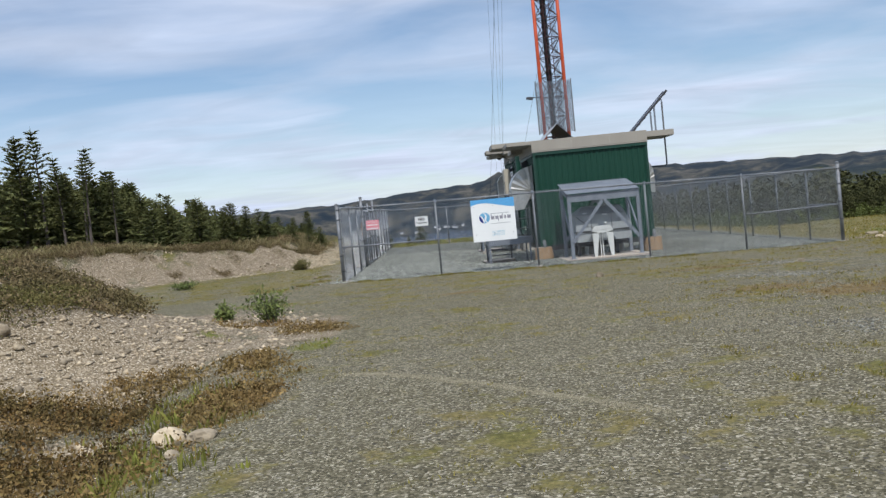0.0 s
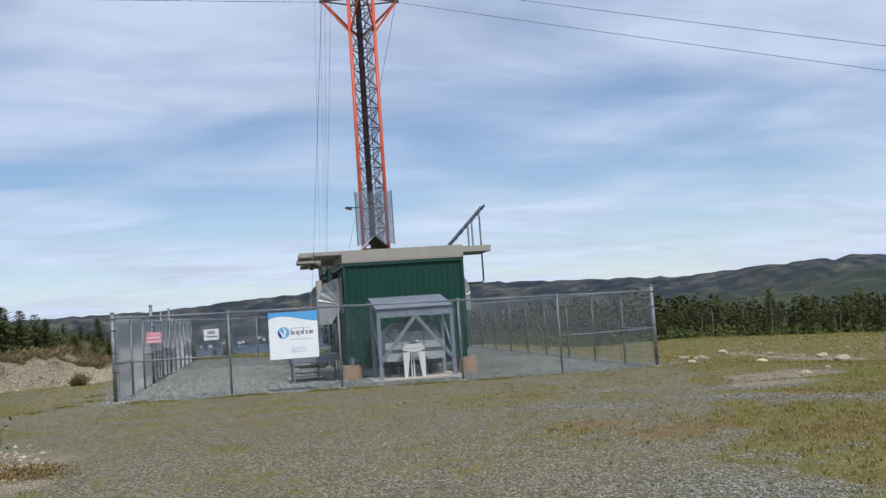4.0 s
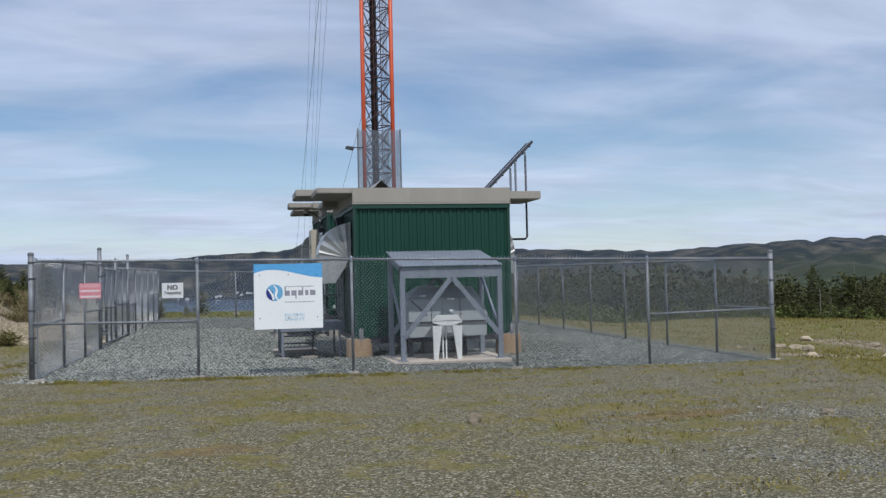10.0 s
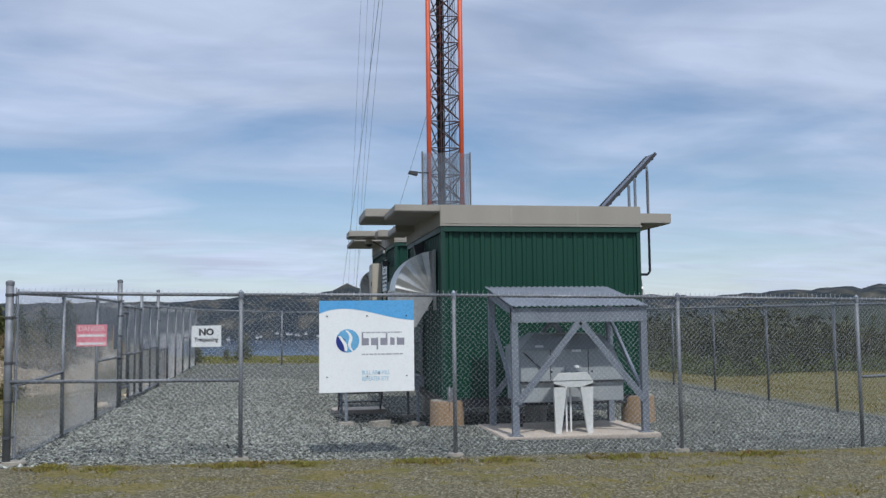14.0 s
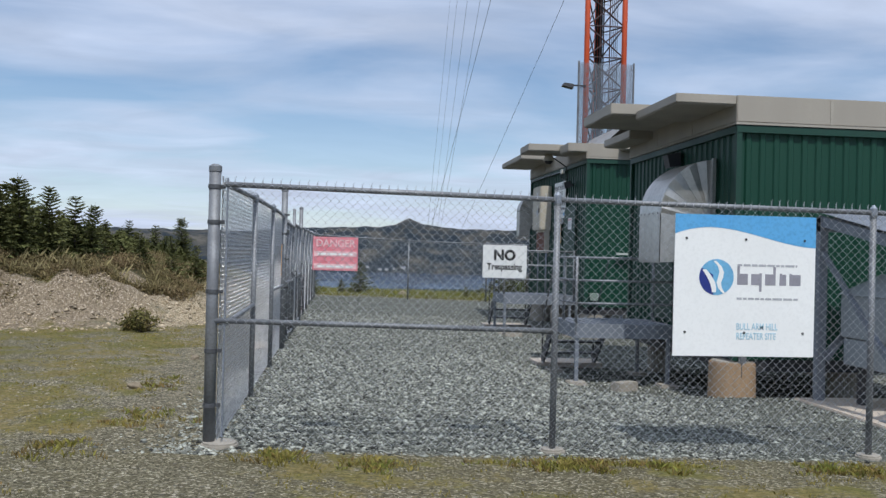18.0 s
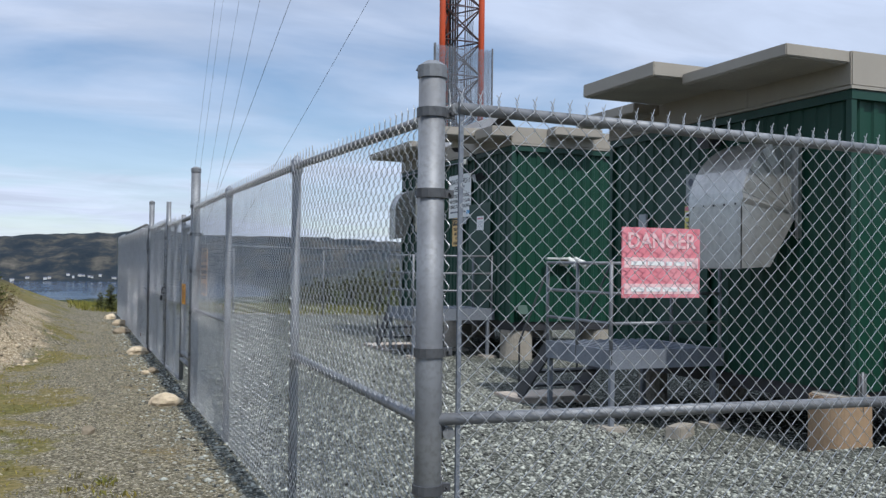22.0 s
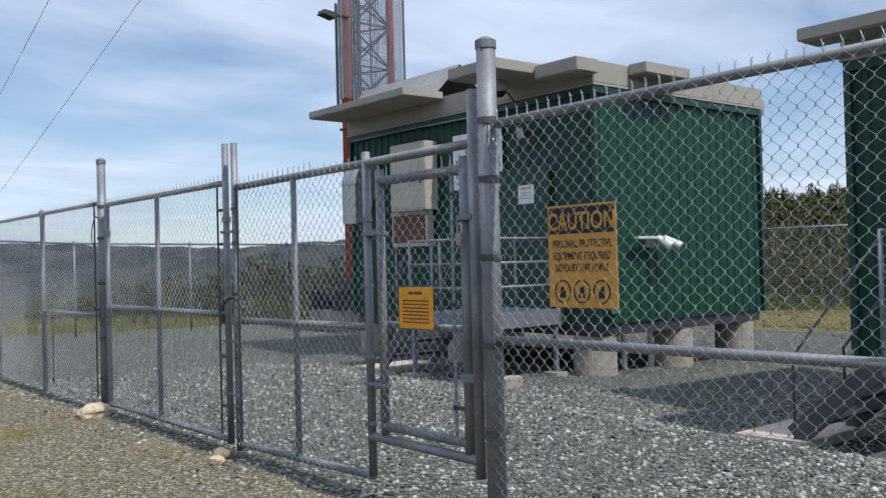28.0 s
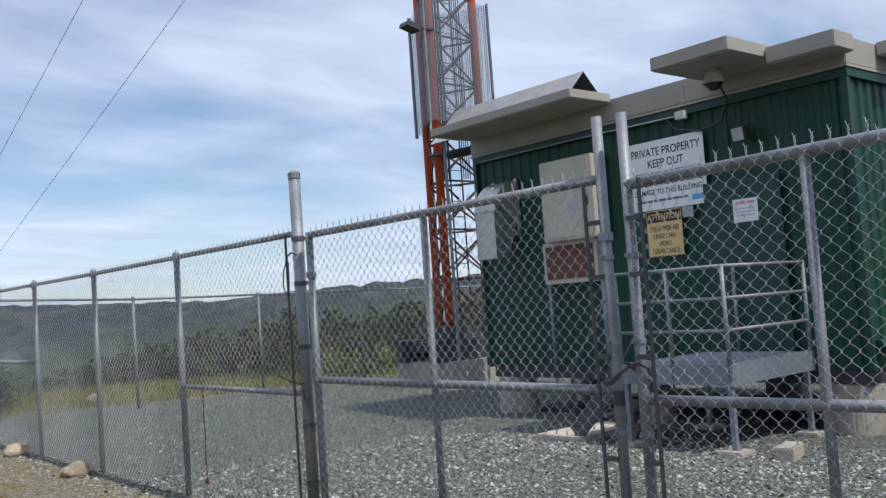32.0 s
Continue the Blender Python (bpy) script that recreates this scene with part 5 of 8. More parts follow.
eave(B2, 2.48, 3.29, 40.82, 43.62, 3.77, 3.89)
eave(B2, 4.02, 5.02, 37.36, 37.66, 3.68, 3.83)
eave(B2, 7.36, 7.80, 37.9, 40.0, 3.48, 3.72)

scoop((3.0, 30.9, 1.3), 3.18, -1, 30.48, 31.36, 2.73, 1.98, 1.30, "curved bright sheet-metal ventilation hood on the green building's side")
scoop((7.0, 30.9, 1.3), 6.89, 1, 30.48, 31.36, 2.60, 1.95, 1.45, "curved sheet-metal ventilation hood on the building's far side", 0.34)
scoop((3.1, 43.0, 1.85), 3.33, -1, 42.74, 43.16, 3.02, 2.56, 1.88, "curved sheet-metal ventilation hood by the corner of the far building", 0.48)
platform(1.57, 3.12, 31.62, 33.10, 0.345, 1.36, 0.34, 33.92, "galvanised steel landing with pipe rails at the near building's door")
platform(1.68, 3.30, 38.34, 39.68, 0.475, 1.48, 0.32, 40.45, "galvanised steel landing with pipe rails at the far building's door")
for x, y in ((5.0, 30.3), (3.6, 33.7), (6.45, 33.7), (5.0, 33.7)):
    pier(x, y, -0.10, 0.20, "piers under the near building")
for x, y in ((3.27, 29.98), (6.86, 29.98)):
    z = ground_z(x, y)
    p = thing("tie_down_pier", (x, y, z), "tan fibre-cased concrete pier with a steel tie-down bracket", "pier", "tie-down piers")
    part("casing", MB().tube((x, y, z - 0.05), (x, y, 0.015), 0.31, 28, 0.30), "tan", p, bevel=0.012)
    part("top_fill", MB().tube((x, y, 0.0155), (x, y, 0.03), 0.27, 24), "concrete", p)
    part("bracket", MB().box(x - 0.03, x + 0.07, y - 0.275, y - 0.255, 0.0, 0.26), "galv", p)
    part("tie_rod", MB().tube((x, y - 0.29, -0.16), (x, y - 0.29, 0.28), 0.012, 8), "galv", p)
for x, y in ((3.62, 38.05), (5.35, 38.05), (6.95, 38.05), (3.62, 40.8), (6.95, 40.8), (3.62, 43.3), (5.35, 43.3), (6.95, 43.3)):
    pier(x, y, 0.105, 0.30, "piers under the far building")


# ---- fuel tank and its open shelter ----
def build_tank_shelter():
    z0 = -0.30
    sl = obj("concrete_slab", MB().box(3.62, 6.08, 27.12, 28.98, -0.48, z0), "paleslab", bevel=0.012)
    tagged(sl, "pale concrete slab set in the gravel", "slab")
    s = thing("tank_shelter", (4.85, 28.1, z0), "open galvanised steel frame with corrugated lean-to roof over a tank", "shelter")
    fx, bx = (3.84, 5.90), (27.30, 28.80)
    for x in fx:
        part("column", MB().box(x - 0.05, x + 0.05, bx[0] - 0.05, bx[0] + 0.05, z0, 1.62), "galvdull", s)
        part("column", MB().box(x - 0.05, x + 0.05, bx[1] - 0.05, bx[1] + 0.05, z0, 1.90), "galvdull", s)
        part("base_plate", MB().box(x - 0.10, x + 0.10, bx[0] - 0.09, bx[0] + 0.09, z0, z0 + 0.015), "galvdull", s)
        part("side_rafter", MB().beam((x, bx[0] - 0.05, 1.56), (x, bx[1] + 0.05, 1.86), 0.06, 0.12), "galvdull", s)
        part("side_brace", MB().beam((x, bx[0], 0.25), (x, bx[1], 1.5), 0.05, 0.05), "galvdull", s)
    part("front_beam", MB().box(fx[0] - 0.05, fx[1] + 0.05, bx[0] - 0.06, bx[0] + 0.06, 1.40, 1.62), "galvdull", s)
    part("rear_beam", MB().box(fx[0] - 0.05, fx[1] + 0.05, bx[1] - 0.06, bx[1] + 0.06, 1.72, 1.90), "galvdull", s)
    xm = (fx[0] + fx[1]) / 2
    for y in bx:
        part("diagonal_brace", MB().beam((xm, y - 0.07, 1.42), (fx[0] + 0.03, y - 0.07, 0.20), 0.012, 0.10, (0, 0, 1)).beam((xm, y - 0.05, 1.42), (fx[0] + 0.03, y - 0.05, 0.20), 0.06, 0.012), "galvdull", s)
        part("diagonal_brace", MB().beam((xm, y - 0.07, 1.42), (fx[1] - 0.03, y - 0.07, 0.20), 0.012, 0.10, (0, 0, 1)).beam((xm, y - 0.05, 1.42), (fx[1] - 0.03, y - 0.05, 0.20), 0.06, 0.012), "galvdull", s)
    # corrugated roof, one waved sheet
    n = 92
    xa, xb = fx[0] - 0.06, fx[1] + 0.05
    wave = [(xa + (xb - xa) * k / n, 0.012 * math.sin(k * math.pi / 2)) for k in range(n + 1)]
    vs = [(x, y, z + w + d) for y, z in ((27.18, 1.65), (29.0, 2.0)) for d in (0, -0.005) for x, w in wave]
    k = n + 1
    fs = []
    for a in range(n):
        fs += [(a, a + 1, 2 * k + a + 1, 2 * k + a), (3 * k + a, 3 * k + a + 1, k + a + 1, k + a), (a + 1, a, k + a, k + a + 1), (2 * k + a, 2 * k + a + 1, 3 * k + a + 1, 3 * k + a)]
    part("roof_sheet", MB().add(vs, fs), "galvdull", s, "corrugated galvanised roof sheet")
    # tank: boxed containment with sloping shoulders
    t = thing("fuel_tank", (4.85, 28.2, z0), "grey steel fuel tank with sloping shoulders under the open shelter", "tank")
    part("body", MB().prism([(4.06, 0.15), (5.73, 0.15), (5.73, 0.46), (4.06, 0.46)], "y", 27.74, 28.66), "tank", t, bevel=0.010)
    part("upper_body", MB().prism([(4.04, 0.475), (5.74, 0.475), (5.74, 0.64), (5.56, 0.975), (4.04, 0.975)], "y", 27.70, 28.70), "tank", t, bevel=0.010)
    lid = MB()
    lid.add([(4.02, 27.66, 0.978), (5.57, 27.66, 0.978), (5.57, 28.74, 0.978), (4.02, 28.74, 0.978), (4.36, 28.05, 1.23), (5.48, 28.05, 1.20), (5.48, 28.40, 1.20), (4.36, 28.40, 1.23)],
            [(3, 2, 1, 0), (4, 5, 6, 7), (0, 1, 5, 4), (1, 2, 6, 5), (2, 3, 7, 6), (3, 0, 4, 7)])
    part("sloped_lid", lid, "tank", t, "grey hipped lid")
    part("seam_strip", MB().box(4.03, 5.75, 27.69, 27.70, 0.455, 0.48), "darkmetal", t)
    for x in (4.52, 5.14):
        part("panel_joint", MB().box(x - 0.006, x + 0.006, 27.692, 27.70, 0.49, 0.96), "darkmetal", t)
    part("lid_stay", MB().beam((4.09, 27.685, 0.93), (4.42, 27.685, 0.62), 0.012, 0.022), "darkmetal", t)
    part("access_panel", MB().box(4.76, 5.02, 27.68, 27.698, 0.585, 0.90), "tank", t, bevel=0.006)
    part("panel_sill", MB().box(4.74, 5.04, 27.672, 27.698, 0.565, 0.583), "darkmetal", t)
    part("latch_knob", MB().tube((4.89, 27.66, 0.95), (4.89, 27.70, 0.95), 0.022, 10), "white", t)
    part("lid_label", MB().box(4.93, 5.02, 27.688, 27.699, 0.93, 0.965), "white", t)
    for z in (0.62, 0.20):
        for sx in (-1, 1):
            part("stand_strap", MB().box(4.79 + sx * 0.325 - 0.01, 4.79 + sx * 0.325 + 0.01, 27.44, 27.46, z, z + 0.03), "darkmetal", t)
    part("skirt", MB().prism([(4.47, 0.502), (5.10, 0.502), (5.02, 0.62), (4.58, 0.62)], "y", 27.39, 27.49), "palelegs", t, bevel=0.006)
    for sx in (-1, 1):
        c = 4.795
        part("tapered_leg", MB().prism([(c + sx * 0.11, 0.40), (c + sx * 0.315, 0.46), (c + sx * 0.295, z0), (c + sx * 0.21, z0)], "y", 27.40, 27.46), "palelegs", t, "pale grey tapered plate leg")
        part("rear_leg", MB().box(c + sx * 0.6 - 0.05, c + sx * 0.6 + 0.05, 28.4, 28.5, z0, 0.20), "darkmetal", t)
    part("head_plate", MB().box(4.48, 5.11, 27.40, 27.46, 0.405, 0.499), "palelegs", t)
    for x in (4.74, 4.81):
        part("fuel_line", MB().path([(x, 27.62, 0.40), (x, 27.62, z0)], 0.016, 8), "white", t)
    part("label_plate", MB().prism([(27.70, 1.0), (27.76, 1.04), (27.762, 1.037), (27.702, 0.997)], "x", 4.29, 4.42), "white", t, "small white label")
    part("label_plate", MB().box(4.90, 4.98, 27.676, 27.6795, 0.68, 0.72), "white", t, "small white label")
    part("filler_pipe", MB().path([(5.05, 28.15, 1.20), (5.05, 28.15, 1.30)], 0.05, 10), "tank", t)
    part("lid_bar", MB().box(4.46, 5.26, 28.0, 28.3, 1.20, 1.222), "tank", t)


build_tank_shelter()

# ---- lattice mast, its guys and cable bridge ----
TX, TY = 6.475, 47.80


def build_tower():
    t = thing("lattice_mast", (TX, TY, 0.0), "tall guyed triangular lattice mast, orange and white, with dark bracing", "mast")
    legs = [(TX - 0.625, TY - 0.36), (TX + 0.625, TY - 0.36), (TX, TY + 0.72)]
    z0 = 0.75
    bands = [(z0, 17.9, "towerorange"), (17.9, 30, "towerwhite"), (30, 42, "towerorange"), (42, 54, "towerwhite"), (54, 66, "towerorange"), (66, 82, "towerwhite")]
    for lx, ly in legs:
        for a, b, m in bands:
            part("mast_leg", MB().tube((lx, ly, a), (lx, ly, b), 0.090, 12), m, t)
    # one braced bay after another
    bay = 1.02
    n = int((81 - z0) / bay)
    for i in range(n):
        za, zb = z0 + i * bay, z0 + (i + 1) * bay
        if za > 26:
            if i % 2:
                continue
            zb = za + 2 * bay
        for (ax, ay), (bx, by) in ((legs[0], legs[1]), (legs[1], legs[2]), (legs[2], legs[0])):
            m = MB().tube((ax, ay, za), (bx, by, zb), 0.024, 5).tube((bx, by, za), (ax, ay, zb), 0.024, 5).tube((ax, ay, zb), (bx, by, zb), 0.024, 5)
            part("bracing", m, "towerdark" if (za < 17.9) else "towerwhite", t)
    # cable ladder and feeders
    for k in range(7):
        x = TX - 0.20 + 0.042 * k
        part("feeder_cable", MB().tube((x, TY + 0.10 + 0.05 * (k % 2), 3.9), (x, TY + 0.10 + 0.05 * (k % 2), 60), 0.024, 6), "cable", t)
    for k in range(5):
        x = TX + 0.22 + 0.06 * k
        part("feeder_cable", MB().tube((x, TY - 0.1, 3.9), (x, TY - 0.1, 17), 0.011, 5), "cable", t)
    lad = MB()
    for s in (-0.12, 0.20):
        lad.tube((TX + s, TY - 0.12, 0.9), (TX + s, TY - 0.12, 40), 0.018, 6)
    for i in range(110):
        lad.tube((TX - 0.12, TY - 0.12, 1.1 + i * 0.33), (TX + 0.20, TY - 0.12, 1.1 + i * 0.33), 0.010, 5)
    part("cable_ladder", lad, "towerdark", t)
    # outrigger star with the guys
    zc = 17.58
    arms = (((TX - 1.94, TY, zc), (0, 2)), ((TX + 1.90, TY, zc), (1, 2)), ((TX, TY - 1.72, zc + 0.40), (0, 1)))
    for tip, near in arms:
        for i in near:
            lx, ly = legs[i]
            for o in (-0.05, 0.05):
                part("outrigger", MB().beam((lx, ly, zc - 1.73), (tip[0], tip[1] + o, tip[2]), 0.07, 0.09), "towerorange", t)
            part("outrigger_stay", MB().beam((lx, ly, zc + 0.72), tip, 0.06, 0.06), "towerdark", t)
            part("outrigger_stay", MB().beam((lx, ly, zc + 0.02), tip, 0.06, 0.06), "towerdark", t)
        part("tip_plate", MB().box(tip[0] - 0.12, tip[0] + 0.12, tip[1] - 0.10, tip[1] + 0.10, tip[2] - 0.06, tip[2] + 0.06), "towerdark", t)
    part("base_plinth", MB().box(TX - 0.95, TX + 0.9, TY - 0.75, TY + 1.1, -0.6, 0.10), "concrete", t, "weathered concrete mast foot", bevel=0.03)
    for y in (TY - 0.36, TY + 0.72):
        part("base_beam", MB().box(TX - 1.15, TX + 1.1, y - 0.10, y + 0.10, 0.10, 0.55), "darkmetal", t, bevel=0.01)
    part("base_beam", MB().box(TX - 0.9, TX + 0.85, TY - 0.30, TY + 0.72, 0.30, 0.50), "darkmetal", t, bevel=0.01)
    for lx, ly in legs:
        part("leg_foot", MB().box(lx - 0.2, lx + 0.2, ly - 0.2, ly + 0.2, 0.55, 0.80), "darkmetal", t, bevel=0.01)
    # climb guard: three perforated sheets round the foot of the mast
    for (ax, ay), (bx, by) in ((legs[0], legs[1]), (legs[1], legs[2]), (legs[2], legs[0])):
        d = Vector((bx - ax, by - ay, 0)).normalized()
        o = Vector((d.y, -d.x, 0)) * 0.15
        pa, pb = Vector((ax, ay, 0)) + o - d * 0.3, Vector((bx, by, 0)) + o + d * 0.3
        # a sheet with a square hole in every cell
        m = MB()
        cols, rows, lo, hi = 46, 72, 5.02, 7.66

        def at(u, v):
            q = pa.lerp(pb, u / cols)
            return (q.x, q.y, lo + (hi - lo) * v / rows)
        vs = [at(i, k) for k in range(rows + 1) for i in range(cols + 1)]
        fs = []
        for k in range(rows):
            for i in range(cols):
                n0 = len(vs)
                vs += [at(i + 0.11, k + 0.11), at(i + 0.89, k + 0.11), at(i + 0.89, k + 0.89), at(i + 0.11, k + 0.89)]
                c = (k * (cols + 1) + i, k * (cols + 1) + i + 1, (k + 1) * (cols + 1) + i + 1, (k + 1) * (cols + 1) + i)
                fs += [(c[e], c[(e + 1) % 4], n0 + (e + 1) % 4, n0 + e) for e in range(4)]
        m.add(vs, fs)
        part("climb_guard", m, "galvdull", t, "grey perforated climb-guard sheet")
        for q in (pa, pb):
            part("guard_frame", MB().beam((q.x, q.y, 4.97), (q.x, q.y, 7.7), 0.035, 0.035, o), "galv", t)
    part("lamp_arm", MB().box(5.12, 5.80, 47.24, 47.32, 6.88, 6.92), "darkmetal", t)
    part("flood_lamp", MB().prism([(5.02, 6.86), (5.36, 6.78), (5.36, 6.92), (5.06, 6.95)], "y", 47.12, 47.40), "darkmetal", t, "small dark floodlight")
    # guys: to the back anchors, and to one anchor on either side of the track
    guys = [((TX - 1.94, TY, 17.58), (6.5, 118, -0.5)), ((TX + 1.88, TY, 17.58), (9.6, 127, -1.5)), ((TX, 47.8, 37.8), (9.2, 132, -2)),
            ((TX, 47.8, 53), (10.6, 148, -3)), ((TX, 47.8, 69), (11.5, 163, -3)), ((TX, 47.8, 80), (10.2, 156, -3)),
            ((TX + 1.88, TY, 17.55), (52.5, 13.8, -1)), ((7.1, 47.0, 18.4), (46.5, 9.2, -1)), ((TX, 47, 37.8), (50, 11, -1)),
            ((TX - 1.94, TY, 17.55), (-52, -10, -1)), ((5.7, 47.0, 18.4), (-51.5, -10.5, -1)), ((TX, 47, 37.8), (-52, -10, -1))]
    for p, e in guys:
        p, e = Vector(p), Vector(e)
        pts = []
        for i in range(13):
            k = i / 12
            q = p.lerp(e, k)
            q.z -= (e - p).length * 0.004 * 4 * k * (1 - k)
            pts.append(q)
        part("guy_wire", MB().path(pts, 0.011, 6), "cable", t, "dark steel guy wire")


build_tower()


def build_ice_bridge():
    b = thing("cable_bridge", (5.95, 45, 3.9), "galvanised peaked sheet cover over the cables from building to mast", "cable bridge")
    y0, y1, x, top, low, hw = 43.5, 46.9, 5.95, 5.14, 4.42, 0.72
    for s in (-1, 1):
        m = MB()
        m.add([(x, y0, top), (x + s * hw, y0, low), (x + s * hw, y1, low), (x, y1, top), (x, y0, top - 0.012), (x + s * hw, y0, low - 0.012), (x + s * hw, y1, low - 0.012), (x, y1, top - 0.012)],
              [(0, 1, 2, 3), (7, 6, 5, 4), (0, 4, 5, 1), (3, 2, 6, 7), (1, 5, 6, 2), (0, 3, 7, 4)])
        part("cover_sheet", m, "tin" if s < 0 else "darkmetal", b, "sloping sheet cover")
    for i in range(5):
        part("cable_run", MB().tube((x - 0.3 + i * 0.15, 42.8, 4.15), (x - 0.3 + i * 0.15, 47.5, 4.3), 0.03, 6), "cable", b)
    for y in (43.8, 45.2, 46.7):
        for s in (-0.55, 0.55):
            part("support_post", MB().tube((x + s, y, 3.86 if y < 43.62 else ground_z(x, y) - 0.05), (x + s, y, 4.5), 0.035, 8), "galvdull", b)


build_ice_bridge()


# ---- solar panel rack on the near roof ----
def build_solar():
    s = thing("solar_panel", (7.7, 32.4, 3.56), "tilted solar panel on a pipe rack over the near roof's edge", "solar panel")
    p, q = Vector((7.0, 32.35, 3.62)), Vector((8.36, 32.35, 4.99))
    part("panel", MB().beam(p + Vector((0, 0.2, 0)), q + Vector((0, 0.2, 0)), 0.5, 0.045), "solar", s)
    for y in (31.96, 32.44):
        part("panel_frame", MB().beam(p + Vector((0, y - 32.35 + 0.35 - 0.0, 0.0)), q + Vector((0, y - 32.35 + 0.35, 0.0)), 0.05, 0.07), "darkmetal", s)
    for i in range(7):
        c = p.lerp(q, (i + 0.5) / 7)
        part("cell_rib", MB().beam(c + Vector((0.03, -0.04, -0.03)), c + Vector((0.03, 0.44, -0.03)), 0.03, 0.03), "darkmetal", s)
    for x, z in ((7.72, 4.28), (7.86, 4.42), (8.14, 4.70)):
        part("rack_post", MB().tube((x, 32.3, 3.56), (x, 32.3, z), 0.03 if x < 8 else 0.024, 8), "galvdull", s)
    part("conduit", MB().path([(8.14, 32.28, 4.6), (8.14, 32.28, 2.42), (8.08, 32.28, 2.36), (7.9, 32.28, 2.36), (6.95, 32.28, 2.36)], 0.028, 8), "darkmetal", s)


build_solar()


# ---- signs ----
def sign_matrix(x, y, z, facing):
    """Lettering frame: facing 'front' looks to -y, 'side' looks to -x."""
    if facing == "front":
        return Matrix.Translation((x, y, z)) @ Euler((radians(90), 0, 0)).to_matrix().to_4x4()
    return Matrix.Translation((x, y, z)) @ Euler((radians(90), 0, radians(-90))).to_matrix().to_4x4()


def plate(name, facing, at, u0, u1, z0, z1, material, label, thick=0.006):
    """A sign plate. front: spans x u0..u1 at y = at; side: spans y u0..u1 at x = at."""
    c = ((u0 + u1) / 2, at, z0) if facing == "front" else (at, (u0 + u1) / 2, z0)
    t = thing(name, c, label, "sign")
    m = MB().box(u0, u1, at, at + thick, z0, z1) if facing == "front" else MB().box(at, at + thick, u0, u1, z0, z1)
    part("plate", m, material, t, bevel=0.0015)
    return t


def bars(t, facing, at, rows, u0, u1, material, h, seed):
    """Rows of plain bars in place of lettering too small to read."""
    r = random.Random(seed)
    for z in rows:
        u = u0
        m = MB()
        while u < u1:
            w = min(r.uniform(1.5, 5) * h, u1 - u)
            if facing == "front":
                m.box(u, u + w, at - 0.0015, at - 0.0002, z, z + h)
            else:
                m.box(at - 0.0015, at - 0.0002, u, u + w, z, z + h)
            u += w + 0.6 * h
        part("print_bar", m, material, t)


def build_signs():
    y = FY - 0.055
    # company board
    x0, x1, z0, z1 = 0.845, 2.075, 0.545, 1.725
    t = plate("company_sign", "front", y, x0, x1, z0, z1, "white", "square white company board with blue wave, wired to the fence", 0.01)
    yy = y - 0.0015
    pts = [(x0, z1), (x0, z1 - 0.165)]
    for i in range(25):
        k = i / 24
        pts.append((x0 + (x1 - x0) * k, z1 - 0.105 - (0.06 * (1 - k / 0.25) ** 2 if k < 0.25 else 0.155 * float(sstep(0.25, 1.02, k)))))
    pts.append((x1, z1))
    part("blue_wave", MB().prism(pts[0:1] + pts[2:], "y", yy, y - 0.0002), "blue", t, "blue wave band")
    cx, cz, R = x0 + 0.365, z0 + 0.66, 0.15
    disc = [(cx + R * math.cos(a), cz + R * math.sin(a)) for a in [2 * math.pi * i / 40 for i in range(40)]]
    part("round_emblem", MB().prism(disc, "y", yy, y - 0.0002), "skyblue", t, "round blue emblem")
    half = [(cx + R * math.cos(a), cz + R * math.sin(a)) for a in [math.radians(150 + 110 * i / 20) for i in range(21)]]
    part("emblem_shade", MB().prism(half + [(cx - 0.03, cz + 0.02)], "y", yy - 0.001, yy - 0.0002), "navy", t)
    swoosh = [(cx - 0.030 + 0.085 * (k / 6) + 0.03 * math.sin(6.283 * k / 6), cz + 0.135 - 0.27 * k / 6) for k in range(7)]
    part("emblem_stripe", MB().prism([(u, w) for u, w in swoosh] + [(u + 0.045 - 0.02 * abs(3 - k) / 3, w) for k, (u, w) in reversed(list(enumerate(swoosh)))], "y", yy - 0.002, yy - 0.0012), "white", t)
    lower = [(cx - 0.125 + 0.085 * math.sin(math.pi * k / 12), cz + 0.062 - 0.19 * k / 6) for k in range(7)]
    part("emblem_stripe", MB().prism(lower + [(u + 0.048 - 0.012 * abs(3 - k) / 3, w) for k, (u, w) in reversed(list(enumerate(lower)))], "y", yy - 0.003, yy - 0.0022), "white", t)
    lw = x0 + 0.545
    # the company's word mark, as plain shapes
    word_shapes(t, lw, z0 + 0.60, 0.58, yy)
    bars(t, "front", y, [z0 + 0.755], lw, x1 - 0.16, "palegrey", 0.018, 3)
    bars(t, "front", y, [z0 + 0.475], lw, x1 - 0.15, "palegrey", 0.018, 4)
    letters("site_name", "BULL ARM HILL", 0.078, sign_matrix(lw, yy, z0 + 0.225, "front"), "fadedblue", t, stretch=0.68)
    letters("site_name", "REPEATER SITE", 0.078, sign_matrix(lw, yy, z0 + 0.145, "front"), "fadedblue", t, stretch=0.68)
    for bx in (x0 + 0.1, (x0 + x1) / 2, x1 - 0.1):
        for bz in (z0 + 0.2, z1 - 0.2):
            part("bolt", MB().tube((bx, y - 0.006, bz), (bx, y, bz), 0.010, 8), "black", t)
    # warning signs on the front fence
    t = plate("danger_sign", "front", FY + 0.02, -2.13, -1.77, 1.185, 1.455, "red", "faded red and white danger sign wired to the fence")
    for z in (1.20, 1.30):
        part("faded_band", MB().box(-2.12, -1.78, FY + 0.019, FY + 0.0198, z, z + 0.04), "pink", t)
    letters("lettering", "DANGER", 0.082, sign_matrix(-1.95, FY + 0.019, 1.378, "front"), "pink", t, "CENTER", stretch=0.95, bold=0.02)
